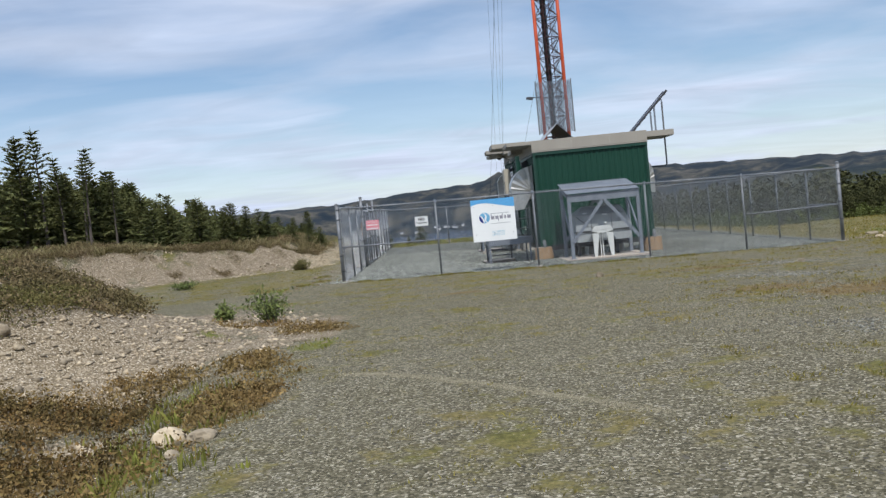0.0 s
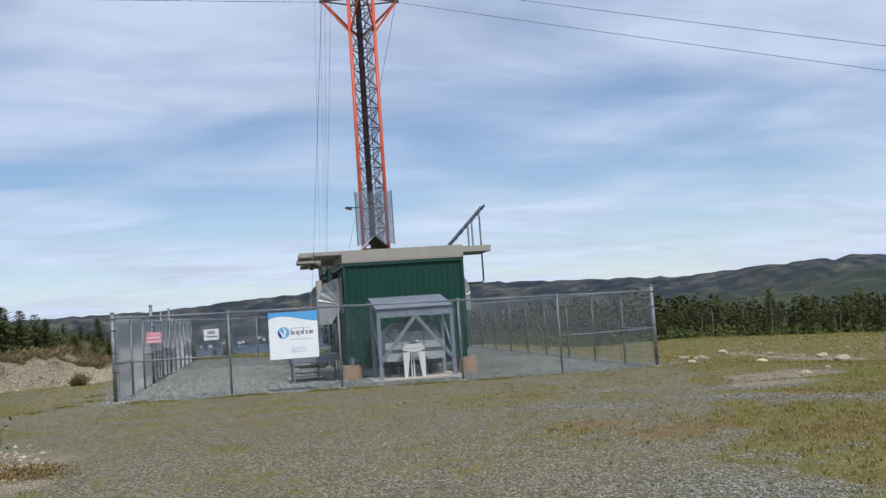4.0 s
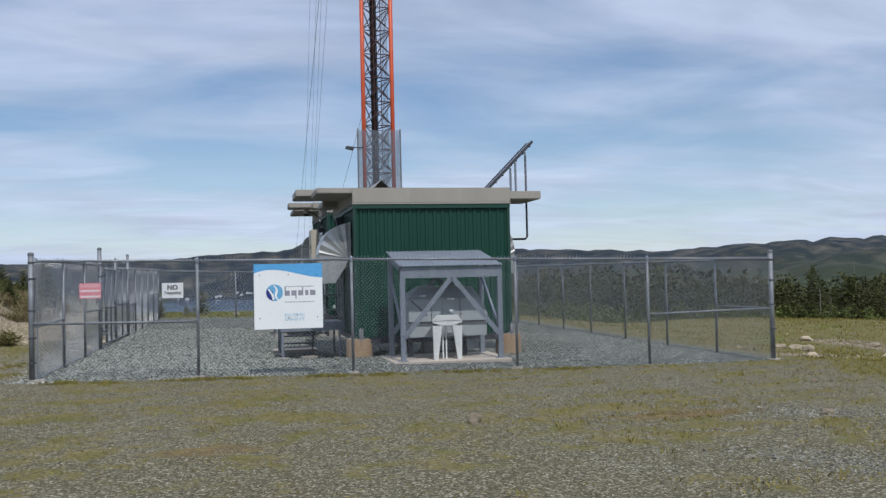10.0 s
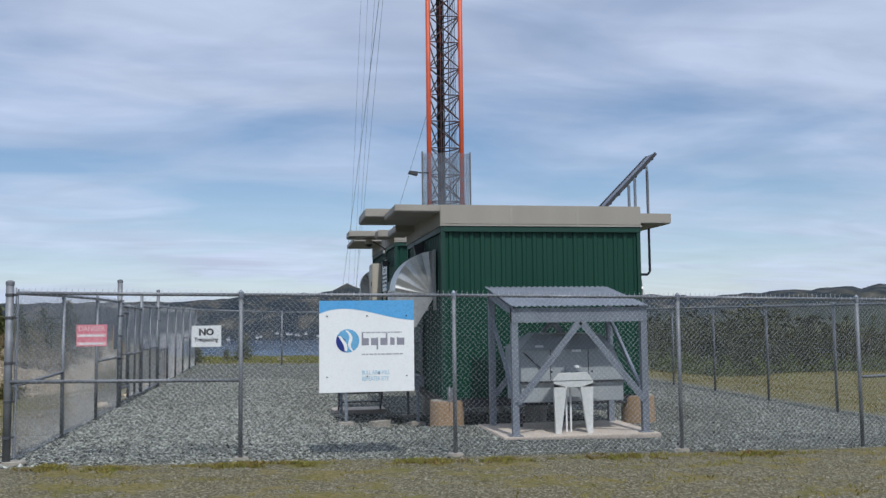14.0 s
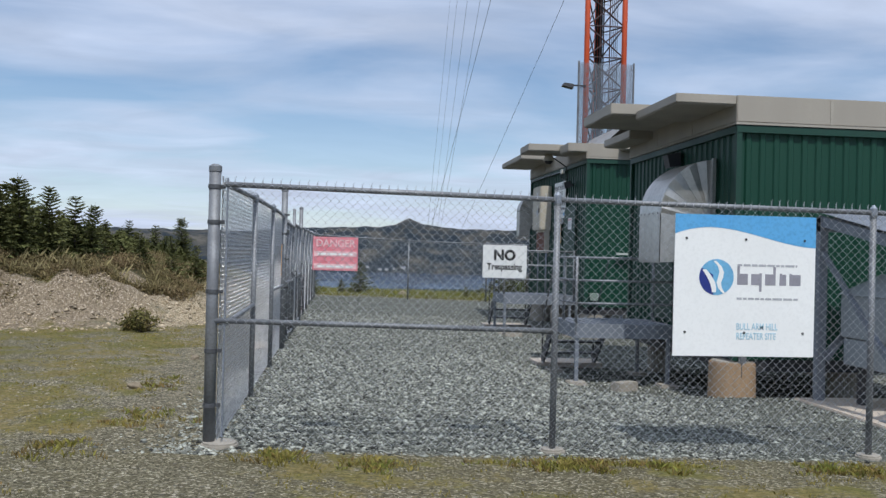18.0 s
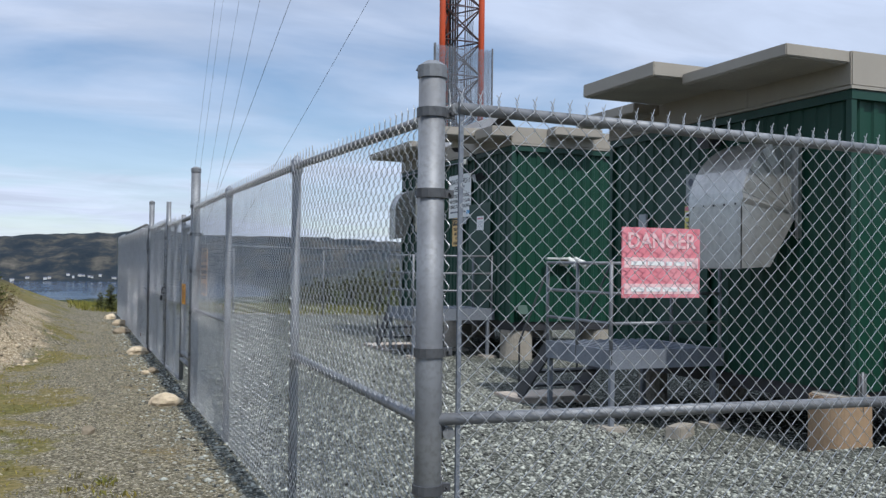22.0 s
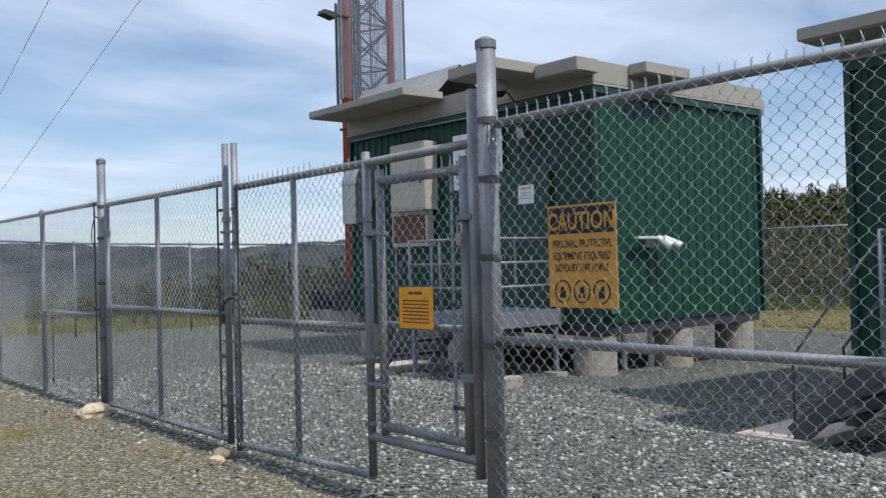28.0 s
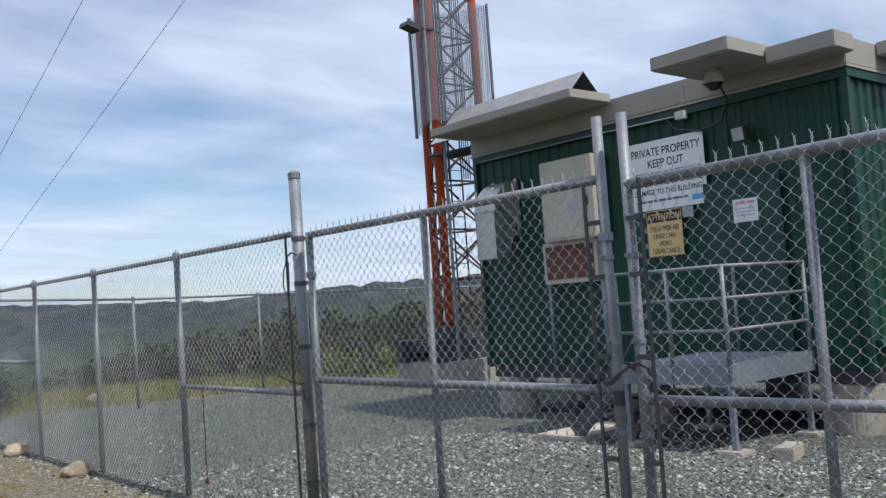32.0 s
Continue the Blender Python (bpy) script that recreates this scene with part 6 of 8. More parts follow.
    bars(t, "front", FY + 0.0190, [1.21, 1.31], -2.09, -1.81, "white", 0.016, 5)
    t = plate("no_trespassing_sign", "front", FY + 0.02, -0.75, -0.385, 1.155, 1.425, "white", "white no-trespassing sign with black letters on the fence")
    letters("lettering", "NO", 0.115, sign_matrix(-0.57, FY + 0.0195, 1.305, "front"), "black", t, "CENTER", bold=0.045)
    letters("lettering", "Trespassing", 0.072, sign_matrix(-0.57, FY + 0.0195, 1.225, "front"), "black", t, "CENTER", stretch=0.86, bold=0.03)
    # signs on the gate side; text runs from far to near
    x = FX - 0.048
    xc = FX + 0.02
    t = plate("caution_sign", "side", xc, 32.20, 32.62, 0.955, 1.435, "amber", "amber caution sign with black lettering and three symbols, on fence")
    part("bare_back", MB().box(xc + 0.0062, xc + 0.0075, 32.20, 32.62, 0.955, 1.435), "galvdull", t, "bare metal back")
    part("black_header", MB().box(xc - 0.001, xc - 0.0002, 32.21, 32.61, 1.30, 1.425), "black", t)
    letters("lettering", "CAUTION", 0.115, sign_matrix(xc - 0.001, 32.41, 1.32, "side"), "amber", t, "CENTER", stretch=0.80)
    for i, s in enumerate(("PERSONAL PROTECTIVE", "EQUIPMENT REQUIRED", "BEYOND THIS POINT")):
        letters("lettering", s, 0.052, sign_matrix(xc - 0.0005, 32.41, 1.235 - 0.056 * i, "side"), "black", t, "CENTER", stretch=0.66)
    for i in range(3):
        yc = 32.29 + 0.12 * i
        ring = MB()
        for k in range(20):
            a, b = 2 * math.pi * k / 20, 2 * math.pi * (k + 1) / 20
            ring.tube((xc - 0.001, yc + 0.048 * math.cos(a), 1.03 + 0.052 * math.sin(a)), (xc - 0.001, yc + 0.048 * math.cos(b), 1.03 + 0.052 * math.sin(b)), 0.004, 4)
        part("symbol_ring", ring, "black", t)
        part("symbol", MB().prism([(yc - 0.018, 1.0), (yc + 0.022, 1.0), (yc + 0.012, 1.05), (yc - 0.012, 1.055)], "x", xc - 0.0015, xc - 0.0002), "black", t)
    t = plate("notice_sign", "side", x, 33.44, 33.75, 0.815, 1.045, "orange", "bright orange notice with rows of small print on the walk gate")
    bars(t, "side", x, [1.005], 33.535, 33.655, "rust", 0.016, 6)
    bars(t, "side", x, [0.966, 0.946, 0.926, 0.906, 0.886, 0.866, 0.846], 33.475, 33.715, "rust", 0.0075, 7)
    # on the far building
    x = 3.305
    t = plate("private_property_sign", "side", x, 39.490, 40.630, 2.27, 3.15, "white", "large white private-property sign with black lettering on far building")
    for i, s in enumerate(("PRIVATE PROPERTY", "KEEP OUT")):
        letters("lettering", s, 0.145, sign_matrix(x - 0.0005, 40.060, 2.96 - 0.15 * i, "side"), "black", t, "CENTER", stretch=0.82)
    for i, s in enumerate(("PERSONS FOUND BREAKING", "AND ENTERING OR CAUSING", "DAMAGE TO THIS BUILDING")):
        letters("lettering", s, 0.098, sign_matrix(x - 0.0005, 40.060, 2.685 - 0.11 * i, "side"), "black", t, "CENTER", stretch=0.80)
    bars(t, "side", x, [2.37], 39.760, 40.560, "slate", 0.03, 8)
    part("emblem_dot", MB().box(x - 0.001, x - 0.0002, 39.530, 39.710, 2.33, 2.40), "blue", t)
    t = plate("attention_sign", "side", x, 39.890, 40.420, 1.68, 2.26, "fadedamber", "amber attention notice under the white sign on the far building")
    part("black_header", MB().box(x - 0.001, x - 0.0002, 39.900, 40.410, 2.11, 2.25), "black", t)
    letters("lettering", "ATTENTION", 0.115, sign_matrix(x - 0.001, 40.155, 2.14, "side"), "fadedamber", t, "CENTER", stretch=0.76)
    for i, s in enumerate(("THESE PREMISES", "UNDER 24hr", "VIDEO", "SURVEILLANCE")):
        letters("lettering", s, 0.085, sign_matrix(x - 0.0005, 40.155, 2.0 - 0.095 * i, "side"), "black", t, "CENTER", stretch=0.72)
    t = plate("small_notice", "side", x, 39.710, 39.870, 2.13, 2.26, "tank", "small grey plate beside the attention notice")
    x = 3.294
    t = plate("small_notice", "side", x, 38.840, 39.160, 1.98, 2.25, "white", "small white notice with a red heading on the far building")
    bars(t, "side", x, [2.19], 38.880, 39.120, "red", 0.03, 9)
    bars(t, "side", x, [2.13, 2.09, 2.05], 38.880, 39.120, "palegrey", 0.014, 10)
    # on the near building, by its door
    x = 3.145
    t = plate("hazard_notice", "side", x, 32.13, 32.40, 1.72, 2.08, "yellow", "yellow hazard notice with a red heading on the near building")
    part("red_header", MB().box(x - 0.001, x - 0.0002, 32.14, 32.39, 2.02, 2.07), "red", t)
    part("white_band", MB().box(x - 0.001, x - 0.0002, 32.14, 32.39, 1.93, 2.0), "white", t)
    bars(t, "side", x, [1.95], 32.16, 32.37, "black", 0.03, 11)
    bars(t, "side", x, [1.86, 1.81, 1.77], 32.16, 32.37, "slate", 0.018, 12)
    t = plate("door_plate", "side", x, 32.18, 32.38, 2.12, 2.48, "tank", "small grey plate with a round symbol above the hazard notice")
    part("round_symbol", MB().tube((x - 0.002, 32.28, 2.37), (x, 32.28, 2.37), 0.05, 16), "slate", t)
    t = plate("switch_plate", "side", x, 33.25, 33.42, 1.82, 2.02, "tank", "small grey switch box on the near building", 0.03)


def word_shapes(t, x, z, w, yy):
    """The word mark as a row of plain grey blocks, some with a raised or a lowered stroke."""
    h, k = 0.10, 0.022
    for u, wide, stroke, low, high in ((0.0, 0.16, 0, 0, 1.55), (0.21, 0.16, 1, -0.55, 1), (0.42, 0.16, 1, 0, 1.55), (0.64, 0.10, 0, 0, 1), (0.79, 0.17, 0, 0, 1)):
        a, b = x + u * w, x + (u + wide) * w
        m = MB().box(a, b, yy, yy + 0.0012, z, z + 0.92 * h)
        m.box(b - k if stroke else a, b if stroke else a + k, yy - 0.0002, yy + 0.0013, z + low * h, z + high * h)
        part("word_mark", m, "markgrey", t, "grey word mark shape")


build_signs()


# ---- fittings on the buildings ----
def build_fittings():
    c = thing("meter_cabinet", (3.2, 41.5, 1.4), "tall beige metal meter cabinet on the far building", "cabinet")
    part("body", MB().box(3.06, 3.33, 41.06, 42.00, 2.02, 3.13), "boxbeige", c, bevel=0.01)
    part("door", MB().box(3.045, 3.058, 41.10, 41.96, 2.06, 3.09), "boxbeige", c, bevel=0.004)
    part("door_handle", MB().box(3.02, 3.044, 41.14, 41.17, 2.45, 2.58), "darkmetal", c)
    part("nameplate", MB().box(3.040, 3.0445, 41.30, 41.50, 2.40, 2.52), "palegrey", c)
    for z in (2.25, 2.90):
        part("hinge", MB().tube((3.05, 41.975, z - 0.04), (3.05, 41.975, z + 0.04), 0.010, 8), "galvdull", c)
    part("lower_frame", MB().box(3.21, 3.33, 41.20, 42.18, 1.44, 2.018), "boxbeige", c)
    part("lower_panel", MB().box(3.196, 3.208, 41.26, 42.12, 1.50, 1.96), "rust", c, "red-brown lower panel")
    part("conduit", MB().path([(3.25, 41.17, 1.44), (3.25, 41.17, 0.3)], 0.028, 8), "galvdull", c)
    part("conduit", MB().path([(3.25, 42.14, 1.44), (3.25, 42.14, 0.3)], 0.02, 8), "galvdull", c)
    c = thing("camera_dome", (2.75, 38.92, 3.5), "beige dome camera under the canopy", "camera")
    part("bracket", MB().box(2.68, 2.82, 38.85, 38.99, 3.64, 3.686), "boxbeige", c, bevel=0.006)
    part("housing", MB().tube((2.75, 38.92, 3.64), (2.75, 38.92, 3.53), 0.09, 16, 0.13), "boxbeige", c)
    part("dome", MB().tube((2.75, 38.92, 3.529), (2.75, 38.92, 3.46), 0.11, 16, 0.05), "black", c)
    part("cable_loop", MB().path([(3.30, 40.0, 3.40), (3.28, 39.85, 3.22), (3.28, 39.5, 3.14), (3.28, 39.2, 3.20), (3.20, 39.05, 3.42), (2.85, 38.95, 3.62)], 0.014, 6), "cable", c)
    c = thing("junction_box", (3.3, 39.75, 3.38), "small white junction box under the eave of the far building", "box")
    part("housing", MB().box(3.24, 3.32, 39.68, 39.82, 3.33, 3.43), "palelegs", c, bevel=0.006)
    part("conduit", MB().path([(3.28, 39.84, 3.38), (3.28, 41.5, 3.40), (3.28, 43.4, 3.40)], 0.012, 6), "galvdull", c)
    c = thing("wall_lamp", (3.25, 38.9, 2.98), "small dark floodlight on the building wall", "lamp", "wall lamps")
    part("housing", MB().prism([(3.26, 2.93), (3.26, 3.09), (3.10, 3.05), (3.13, 2.91)], "y", 38.81, 38.99), "darkmetal", c, bevel=0.01)
    part("glass", MB().prism([(3.128, 2.905), (3.098, 3.045), (3.092, 3.043), (3.122, 2.903)], "y", 38.83, 38.97), "palegrey", c)
    part("bracket", MB().box(3.262, 3.33, 38.87, 38.93, 2.97, 3.03), "darkmetal", c)
    c = thing("wall_lamp", (3.1, 31.84, 2.86), "small dark floodlight on the building wall", "lamp", "wall lamps")
    part("housing", MB().prism([(3.17, 2.77), (3.17, 2.98), (2.96, 2.93), (3.0, 2.74)], "y", 31.74, 31.95), "darkmetal", c)
    c = thing("twin_floodlight", (4.5, 37.6, 1.36), "pale twin floodlight on the far building's green end wall", "lamp")
    part("backplate", MB().box(4.33, 4.49, 37.64, 37.70, 1.30, 1.46), "boxbeige", c, bevel=0.008)
    part("bar", MB().box(3.99, 4.55, 37.54, 37.635, 1.415, 1.455), "palelegs", c, bevel=0.008)
    for x, q in ((4.45, 4.52), (4.58, 4.74)):
        part("head", MB().tube((x, 37.58, 1.44), (q, 37.42, 1.31), 0.04, 14, 0.068).tube((q, 37.42, 1.31), (q + 0.006, 37.408, 1.301), 0.071, 14), "palelegs", c, "pale flared lamp head")
    c = thing("vent_flap", (3.52, 37.62, 0.48), "small grey flap vent low on the far building's end", "vent")
    part("frame", MB().box(3.42, 3.64, 37.655, 37.70, 0.36, 0.58), "greentrim", c, bevel=0.006)
    part("hood", MB().prism([(37.65, 0.58), (37.56, 0.42), (37.57, 0.41), (37.65, 0.555)], "x", 3.43, 3.63), "greentrim", c)
    d = thing("door_1", (3.15, 32.8, 0.36), "dark green steel door at the near building's landing", "door", kind="structure")
    part("door_leaf", MB().box(3.150, 3.172, 31.95, 32.95, 0.40, 2.55), "greentrim", d, bevel=0.004)
    part("door_handle", MB().box(3.10, 3.149, 32.05, 32.10, 1.40, 1.62), "darkmetal", d)
    d = thing("door_2", (3.31, 39.05, 0.42), "dark green steel door at the far building's landing", "door", kind="structure")
    part("door_leaf", MB().box(3.302, 3.322, 38.55, 39.55, 0.44, 2.5), "greentrim", d, bevel=0.004)
    for x, y in ((4.41, 38.2), (5.02, 38.2)):
        tagged(obj("drain_pipe", MB().tube((x, y, ground_z(x, y) - 0.03), (x, y, 0.20), 0.045, 12), "white"), "white pipe rising under the far building", "pipe", "pipes under the building")
    for x, y, r in ((1.80, 37.86, 14), (2.2, 31.2, 30)):
        b = obj("concrete_block", MB().box(-0.20, 0.20, -0.09, 0.09, -0.05, 0.13), "concrete", bevel=0.012)
        b.matrix_world = pose(x, y, ground_z(x, y), 0, 0, r)
        tagged(b, "loose grey concrete block lying on the gravel", "block", "loose blocks")


build_fittings()


# ---- stones, plants and woods ----
def scatter_mesh(name, verts, faces, material, label, category):
    me = bpy.data.meshes.new(name)
    me.vertices.add(len(verts))
    me.vertices.foreach_set("co", np.asarray(verts, np.float32).ravel())
    faces = np.asarray(faces, np.int32)
    k = faces.shape[1]
    me.loops.add(faces.size)
    me.loops.foreach_set("vertex_index", faces.ravel())
    me.polygons.add(len(faces))
    me.polygons.foreach_set("loop_start", np.arange(len(faces), dtype=np.int32) * k)
    me.update(calc_edges=True)
    me.validate()
    me.materials.append(M[material])
    return tagged(new(name, me), label, category, kind="stuff")


def stones(name, x, y, size, material, label, category, rng, sink=0.3):
    """Angular little stones: squashed octahedra with shaken corners."""
    n = len(x)
    base = np.array([(1, 0, 0), (0, 1, 0), (-1, 0, 0), (0, -1, 0), (0, 0, 0.8), (0, 0, -0.8)], float)
    tri = np.array([(0, 1, 4), (1, 2, 4), (2, 3, 4), (3, 0, 4), (1, 0, 5), (2, 1, 5), (3, 2, 5), (0, 3, 5)])
    v = base[None] * (1 + rng.uniform(-0.35, 0.35, (n, 6, 3))) + rng.uniform(-0.28, 0.28, (n, 6, 3))
    v *= (size * rng.uniform(0.6, 1.0, n))[:, None, None] * np.stack([np.ones(n), rng.uniform(0.55, 1, n), rng.uniform(0.4, 0.75, n)], -1)[:, None, :]
    a = rng.uniform(0, 6.283, n)
    c, s = np.cos(a)[:, None], np.sin(a)[:, None]
    vx, vy = v[..., 0] * c - v[..., 1] * s, v[..., 0] * s + v[..., 1] * c
    z = land(x, y)
    out = np.stack([vx + x[:, None], vy + y[:, None], v[..., 2] + (z + size * (0.35 - sink))[:, None]], -1).reshape(-1, 3)
    f = (tri[None] + (np.arange(n) * 6)[:, None, None]).reshape(-1, 3)
    return scatter_mesh(name, out, f, material, label, category)


def blades(name, x, y, height, spread, count, material, label, category, rng, lean=0.6, width=0.006):
    """Tufts of narrow leaning blades."""
    n = len(x)
    x, y, h = np.repeat(x, count), np.repeat(y, count), np.repeat(height, count) * rng.uniform(0.5, 1.15, n * count)
    sp = np.repeat(np.broadcast_to(spread, n), count)
    a = rng.uniform(0, 6.283, n * count)
    d = rng.uniform(0, 1, n * count) ** 0.7 * sp
    bx, by = x + np.cos(a) * d, y + np.sin(a) * d
    z = land(bx, by)
    l = h * lean * rng.uniform(0.1, 1, n * count)
    ta = a + rng.normal(0, 0.7, n * count)
    tx, ty = bx + np.cos(ta) * l, by + np.sin(ta) * l
    pa = rng.uniform(0, 6.283, n * count)
    w = width * rng.uniform(0.7, 1.6, n * count) * (1 + h)
    mx, my = bx * 0.6 + tx * 0.4, by * 0.6 + ty * 0.4
    v = np.stack([np.stack([bx - np.cos(pa) * w, by - np.sin(pa) * w, z - 0.01], -1), np.stack([bx + np.cos(pa) * w, by + np.sin(pa) * w, z - 0.01], -1),
                  np.stack([mx + np.cos(pa) * w, my + np.sin(pa) * w, z + h * 0.6], -1), np.stack([tx, ty, z + h], -1)], 1).reshape(-1, 3)
    k = (np.arange(n * count) * 4)[:, None]
    f = np.concatenate([k + np.array([[0, 1, 2]]), k + np.array([[0, 2, 3]])])
    return scatter_mesh(name, v, f, material, label, category)


def bushy(name, x, y, height, spread, count, leaf, material, label, category, rng):
    """Low springy growth: many small leaf blades at all heights over the ground."""
    n = len(x)
    x, y, h = np.repeat(x, count), np.repeat(y, count), np.repeat(height, count)
    k = n * count
    x, y = x + rng.normal(0, spread, k), y + rng.normal(0, spread, k)
    z = land(x, y) + h * rng.uniform(0, 1, k) ** 0.7
    c = np.stack([x, y, z], -1)
    d = rng.normal(0, 1, (k, 3)) + np.array([0, 0, 0.5])
    d /= np.linalg.norm(d, axis=1)[:, None]
    e = np.cross(d, rng.normal(0, 1, (k, 3)))
    e /= np.linalg.norm(e, axis=1)[:, None]
    s = (leaf * rng.uniform(0.5, 1.3, k))[:, None]
    v = np.stack([c - e * s * 0.35, c + e * s * 0.35, c + d * s], 1).reshape(-1, 3)
    return scatter_mesh(name, v, np.arange(k * 3).reshape(-1, 3), material, label, category)


def in_yard(x, y):
    return (x > FX + 0.05) & (x < FR) & (y > FY + 0.1) & (y < 50)


def build_scatter():
    rng = np.random.RandomState(4)
    # crushed stone of the yard, thickest where it is passed nearest
    x = np.concatenate([rng.uniform(-2.75, 11.2, 20000), rng.uniform(-2.78, 2.6, 30000), rng.uniform(-2.78, 1.8, 14000), rng.uniform(2.6, 11.2, 18000), -2.8 - np.abs(rng.normal(0, 0.3, 3600))])
    y = np.concatenate([rng.uniform(25.6, 50, 20000), rng.uniform(25.5, 42, 30000), rng.uniform(25.5, 33, 14000), rng.uniform(25.6, 36, 18000), 25.4 + 22 * rng.uniform(0, 1, 3600) ** 1.7])
    stones("yard_gravel", x, y, 0.011 + 0.028 * rng.uniform(0, 1, len(x)) ** 1.6, "gravel", "crushed grey-green stone covering the yard", "gravel", rng)
    # pebbles of the track and of the path along the fence
    x = np.concatenate([rng.uniform(-3.5, 6.5, 34000), rng.uniform(-5.6, -2.8, 22000), rng.uniform(-5, 11, 26000)])
    y = np.concatenate([rng.uniform(2.2, 14, 34000), rng.uniform(21, 46, 22000), rng.uniform(13, 25.6, 26000)])
    keep = np.abs(x - 0.9) < 3.2 + 2.2 * rng.uniform(0, 1, len(x)) + 30 * (y > 12)
    keep &= rng.uniform(0, 1, len(x)) < 1.05 - covers(x, y)["grass"]
    x, y = x[keep], y[keep]
    stones("track_pebbles", x, y, (0.005 + 0.0145 * rng.uniform(0, 1, len(x)) ** 2) * (1 + 0.6 * (x < -2.8) * (y > 26)), "pebble", "small brown and grey stones strewn on the track", "gravel", rng)
    # larger rubble: mound apron, bank face, edge of the yard
    d = rng.uniform(2.0, 5.0, 5200)
    a = rng.uniform(-2.4, 2.4, 5200)
    x, y = -8.6 + 1.35 * d * np.cos(a), 13.0 + 1.15 * d * np.sin(a)
    u = rng.uniform(-22, -4.3, 5200)
    foot = bank_foot(u)
    w = foot + rng.uniform(-0.9, 2.3, 5200)
    e = rng.uniform(12.5, 30, 1200)
    g = rng.uniform(24, 40, 1200)
    dx, dy = -3.9 + rng.normal(0, 0.8, 4200), rng.uniform(6.5, 17, 4200)
    ok = rng.uniform(0, 1, 4200) < covers(dx, dy)["rubble"]
    dx, dy = dx[ok], dy[ok]
    x, y = np.concatenate([x, u, e, dx]), np.concatenate([y, w, g, dy])
    stones("rubble", x, y, 0.012 + 0.075 * rng.uniform(0, 1, len(x)) ** 3, "stone", "pale broken rubble on the mound and cut bank", "rubble", rng)
    # pale worn strip across the track
    k = rng.uniform(0, 0.9, 4200)
    x, y = -1.15 + 2.75 * k + rng.normal(0, 0.045, 4200), 8.85 - 2.8 * k + 0.25 * np.sin(k * 5) + rng.normal(0, 0.045, 4200)
    stones("pale_stone_strip", x, y, rng.uniform(0.006, 0.014, 4200), "pebble", "thin pale strip of stones across the track", "gravel", rng, sink=0.3)
    # patches of clean grey stone in the meadow
    px, py = np.array([4.1, 4.6, 7.6, 8.4, 9.2, 11.0, 5.2, 5.8, 8.6, 6.8]), np.array([8.9, 8.4, 15.0, 14.2, 13.4, 12.6, 15.7, 14.9, 16.4, 18.0])
    q = rng.randint(0, 10, 7000)
    k, w = rng.normal(0, 0.46, 7000), rng.normal(0, 0.24, 7000)
    x, y = px[q] + 0.72 * k + 0.7 * w, py[q] - 0.7 * k + 0.72 * w
    stones("meadow_gravel", x, y, 0.008 + 0.018 * rng.uniform(0, 1, 7000) ** 1.6, "greystone", "clean pale grey stones in patches by the meadow", "gravel", rng, sink=0.25)

    # grass: thick where the cover is, thin tufts between the stones elsewhere
    x, y = np.concatenate([rng.uniform(-9, 20, 150000), 2.4 + 9 * rng.uniform(0, 1, 50000) ** 1.5, rng.uniform(-9, -3.2, 26000)]), np.concatenate([rng.uniform(3, 25.6, 150000), 3.2 + 12 * rng.uniform(0, 1, 50000) ** 1.5, rng.uniform(24, 46, 26000)])
    c = covers(x, y)
    u = rng.uniform(0, 1, len(x))
    ok = ~in_yard(x, y) & (u < 0.30 * sstep(0.25, 0.85, c["grass"] + 0.5 * (lumps(x, y, 0.7, 65) * 0.5)) * (1 - c["lush"]))
    blades("grass", x[ok], y[ok], rng.uniform(0.010, 0.034, ok.sum()) * (1 + 0.6 * (x[ok] > 4)), 0.05, 4, "grass", "short yellow-green grass in patches", "grass", rng, lean=1.2, width=0.0035)
    ok = ~in_yard(x, y) & (u < 0.4 * c["lush"])
    blades("lush_grass", x[ok], y[ok], rng.uniform(0.014, 0.042, ok.sum()), 0.06, 6, "lushgrass", "fresh green grass in patches by the track", "grass", rng, lean=1.0, width=0.004)
    x, y = rng.uniform(12, 46, 13000), rng.uniform(24, 62, 13000)
    ok = np.hypot(x - 3, y - 30) < 42
    x, y = x[ok], y[ok]
    blades("rough_grass", x, y, rng.uniform(0.03, 0.085, len(x)), 0.25, 5, "grass", "longer rough grass at the hill's edge", "grass", rng, width=0.01)
    # grass round the foot of the yard's back
    x, y = rng.uniform(-4, 20, 5000), rng.uniform(51.3, 60, 5000)
    blades("rough_grass", x, y, rng.uniform(0.06, 0.2, 5000), 0.25, 5, "lushgrass", "longer rough grass behind the yard", "grass", rng, width=0.01)
    # heath on mound and bank
    d = 3.0 * np.sqrt(rng.uniform(0, 1, 5200))
    a = rng.uniform(0, 6.283, 5200)
    x, y = -8.6 + 1.35 * d * np.cos(a), 13.0 + 1.15 * d * np.sin(a)
    u = rng.uniform(-24, -5.2, 9000)
    w = bank_foot(u) + 1.9 + 6 * rng.uniform(0, 1, 9000) ** 1.8
    x, y = np.concatenate([x, u]), np.concatenate([y, w])
    ok = lumps(x, y, 2.2, 70) > -0.7
    x, y = x[ok], y[ok]
    tall = (0.17 + 0.15 * lumps(x, y, 1.7, 71) + 0.07 * lumps(x, y, 0.6, 72)).clip(0.05, 0.42)
    mound = y < 25
    green = mound & (lumps(x, y, 1.6, 73) + 0.4 * lumps(x, y, 0.7, 74) > 0.05)
    bushy("heath", x[~green], y[~green], tall[~green], 0.11, 28, 0.042, "heath", "brown and dull green heath on mound and bank", "heath", rng)
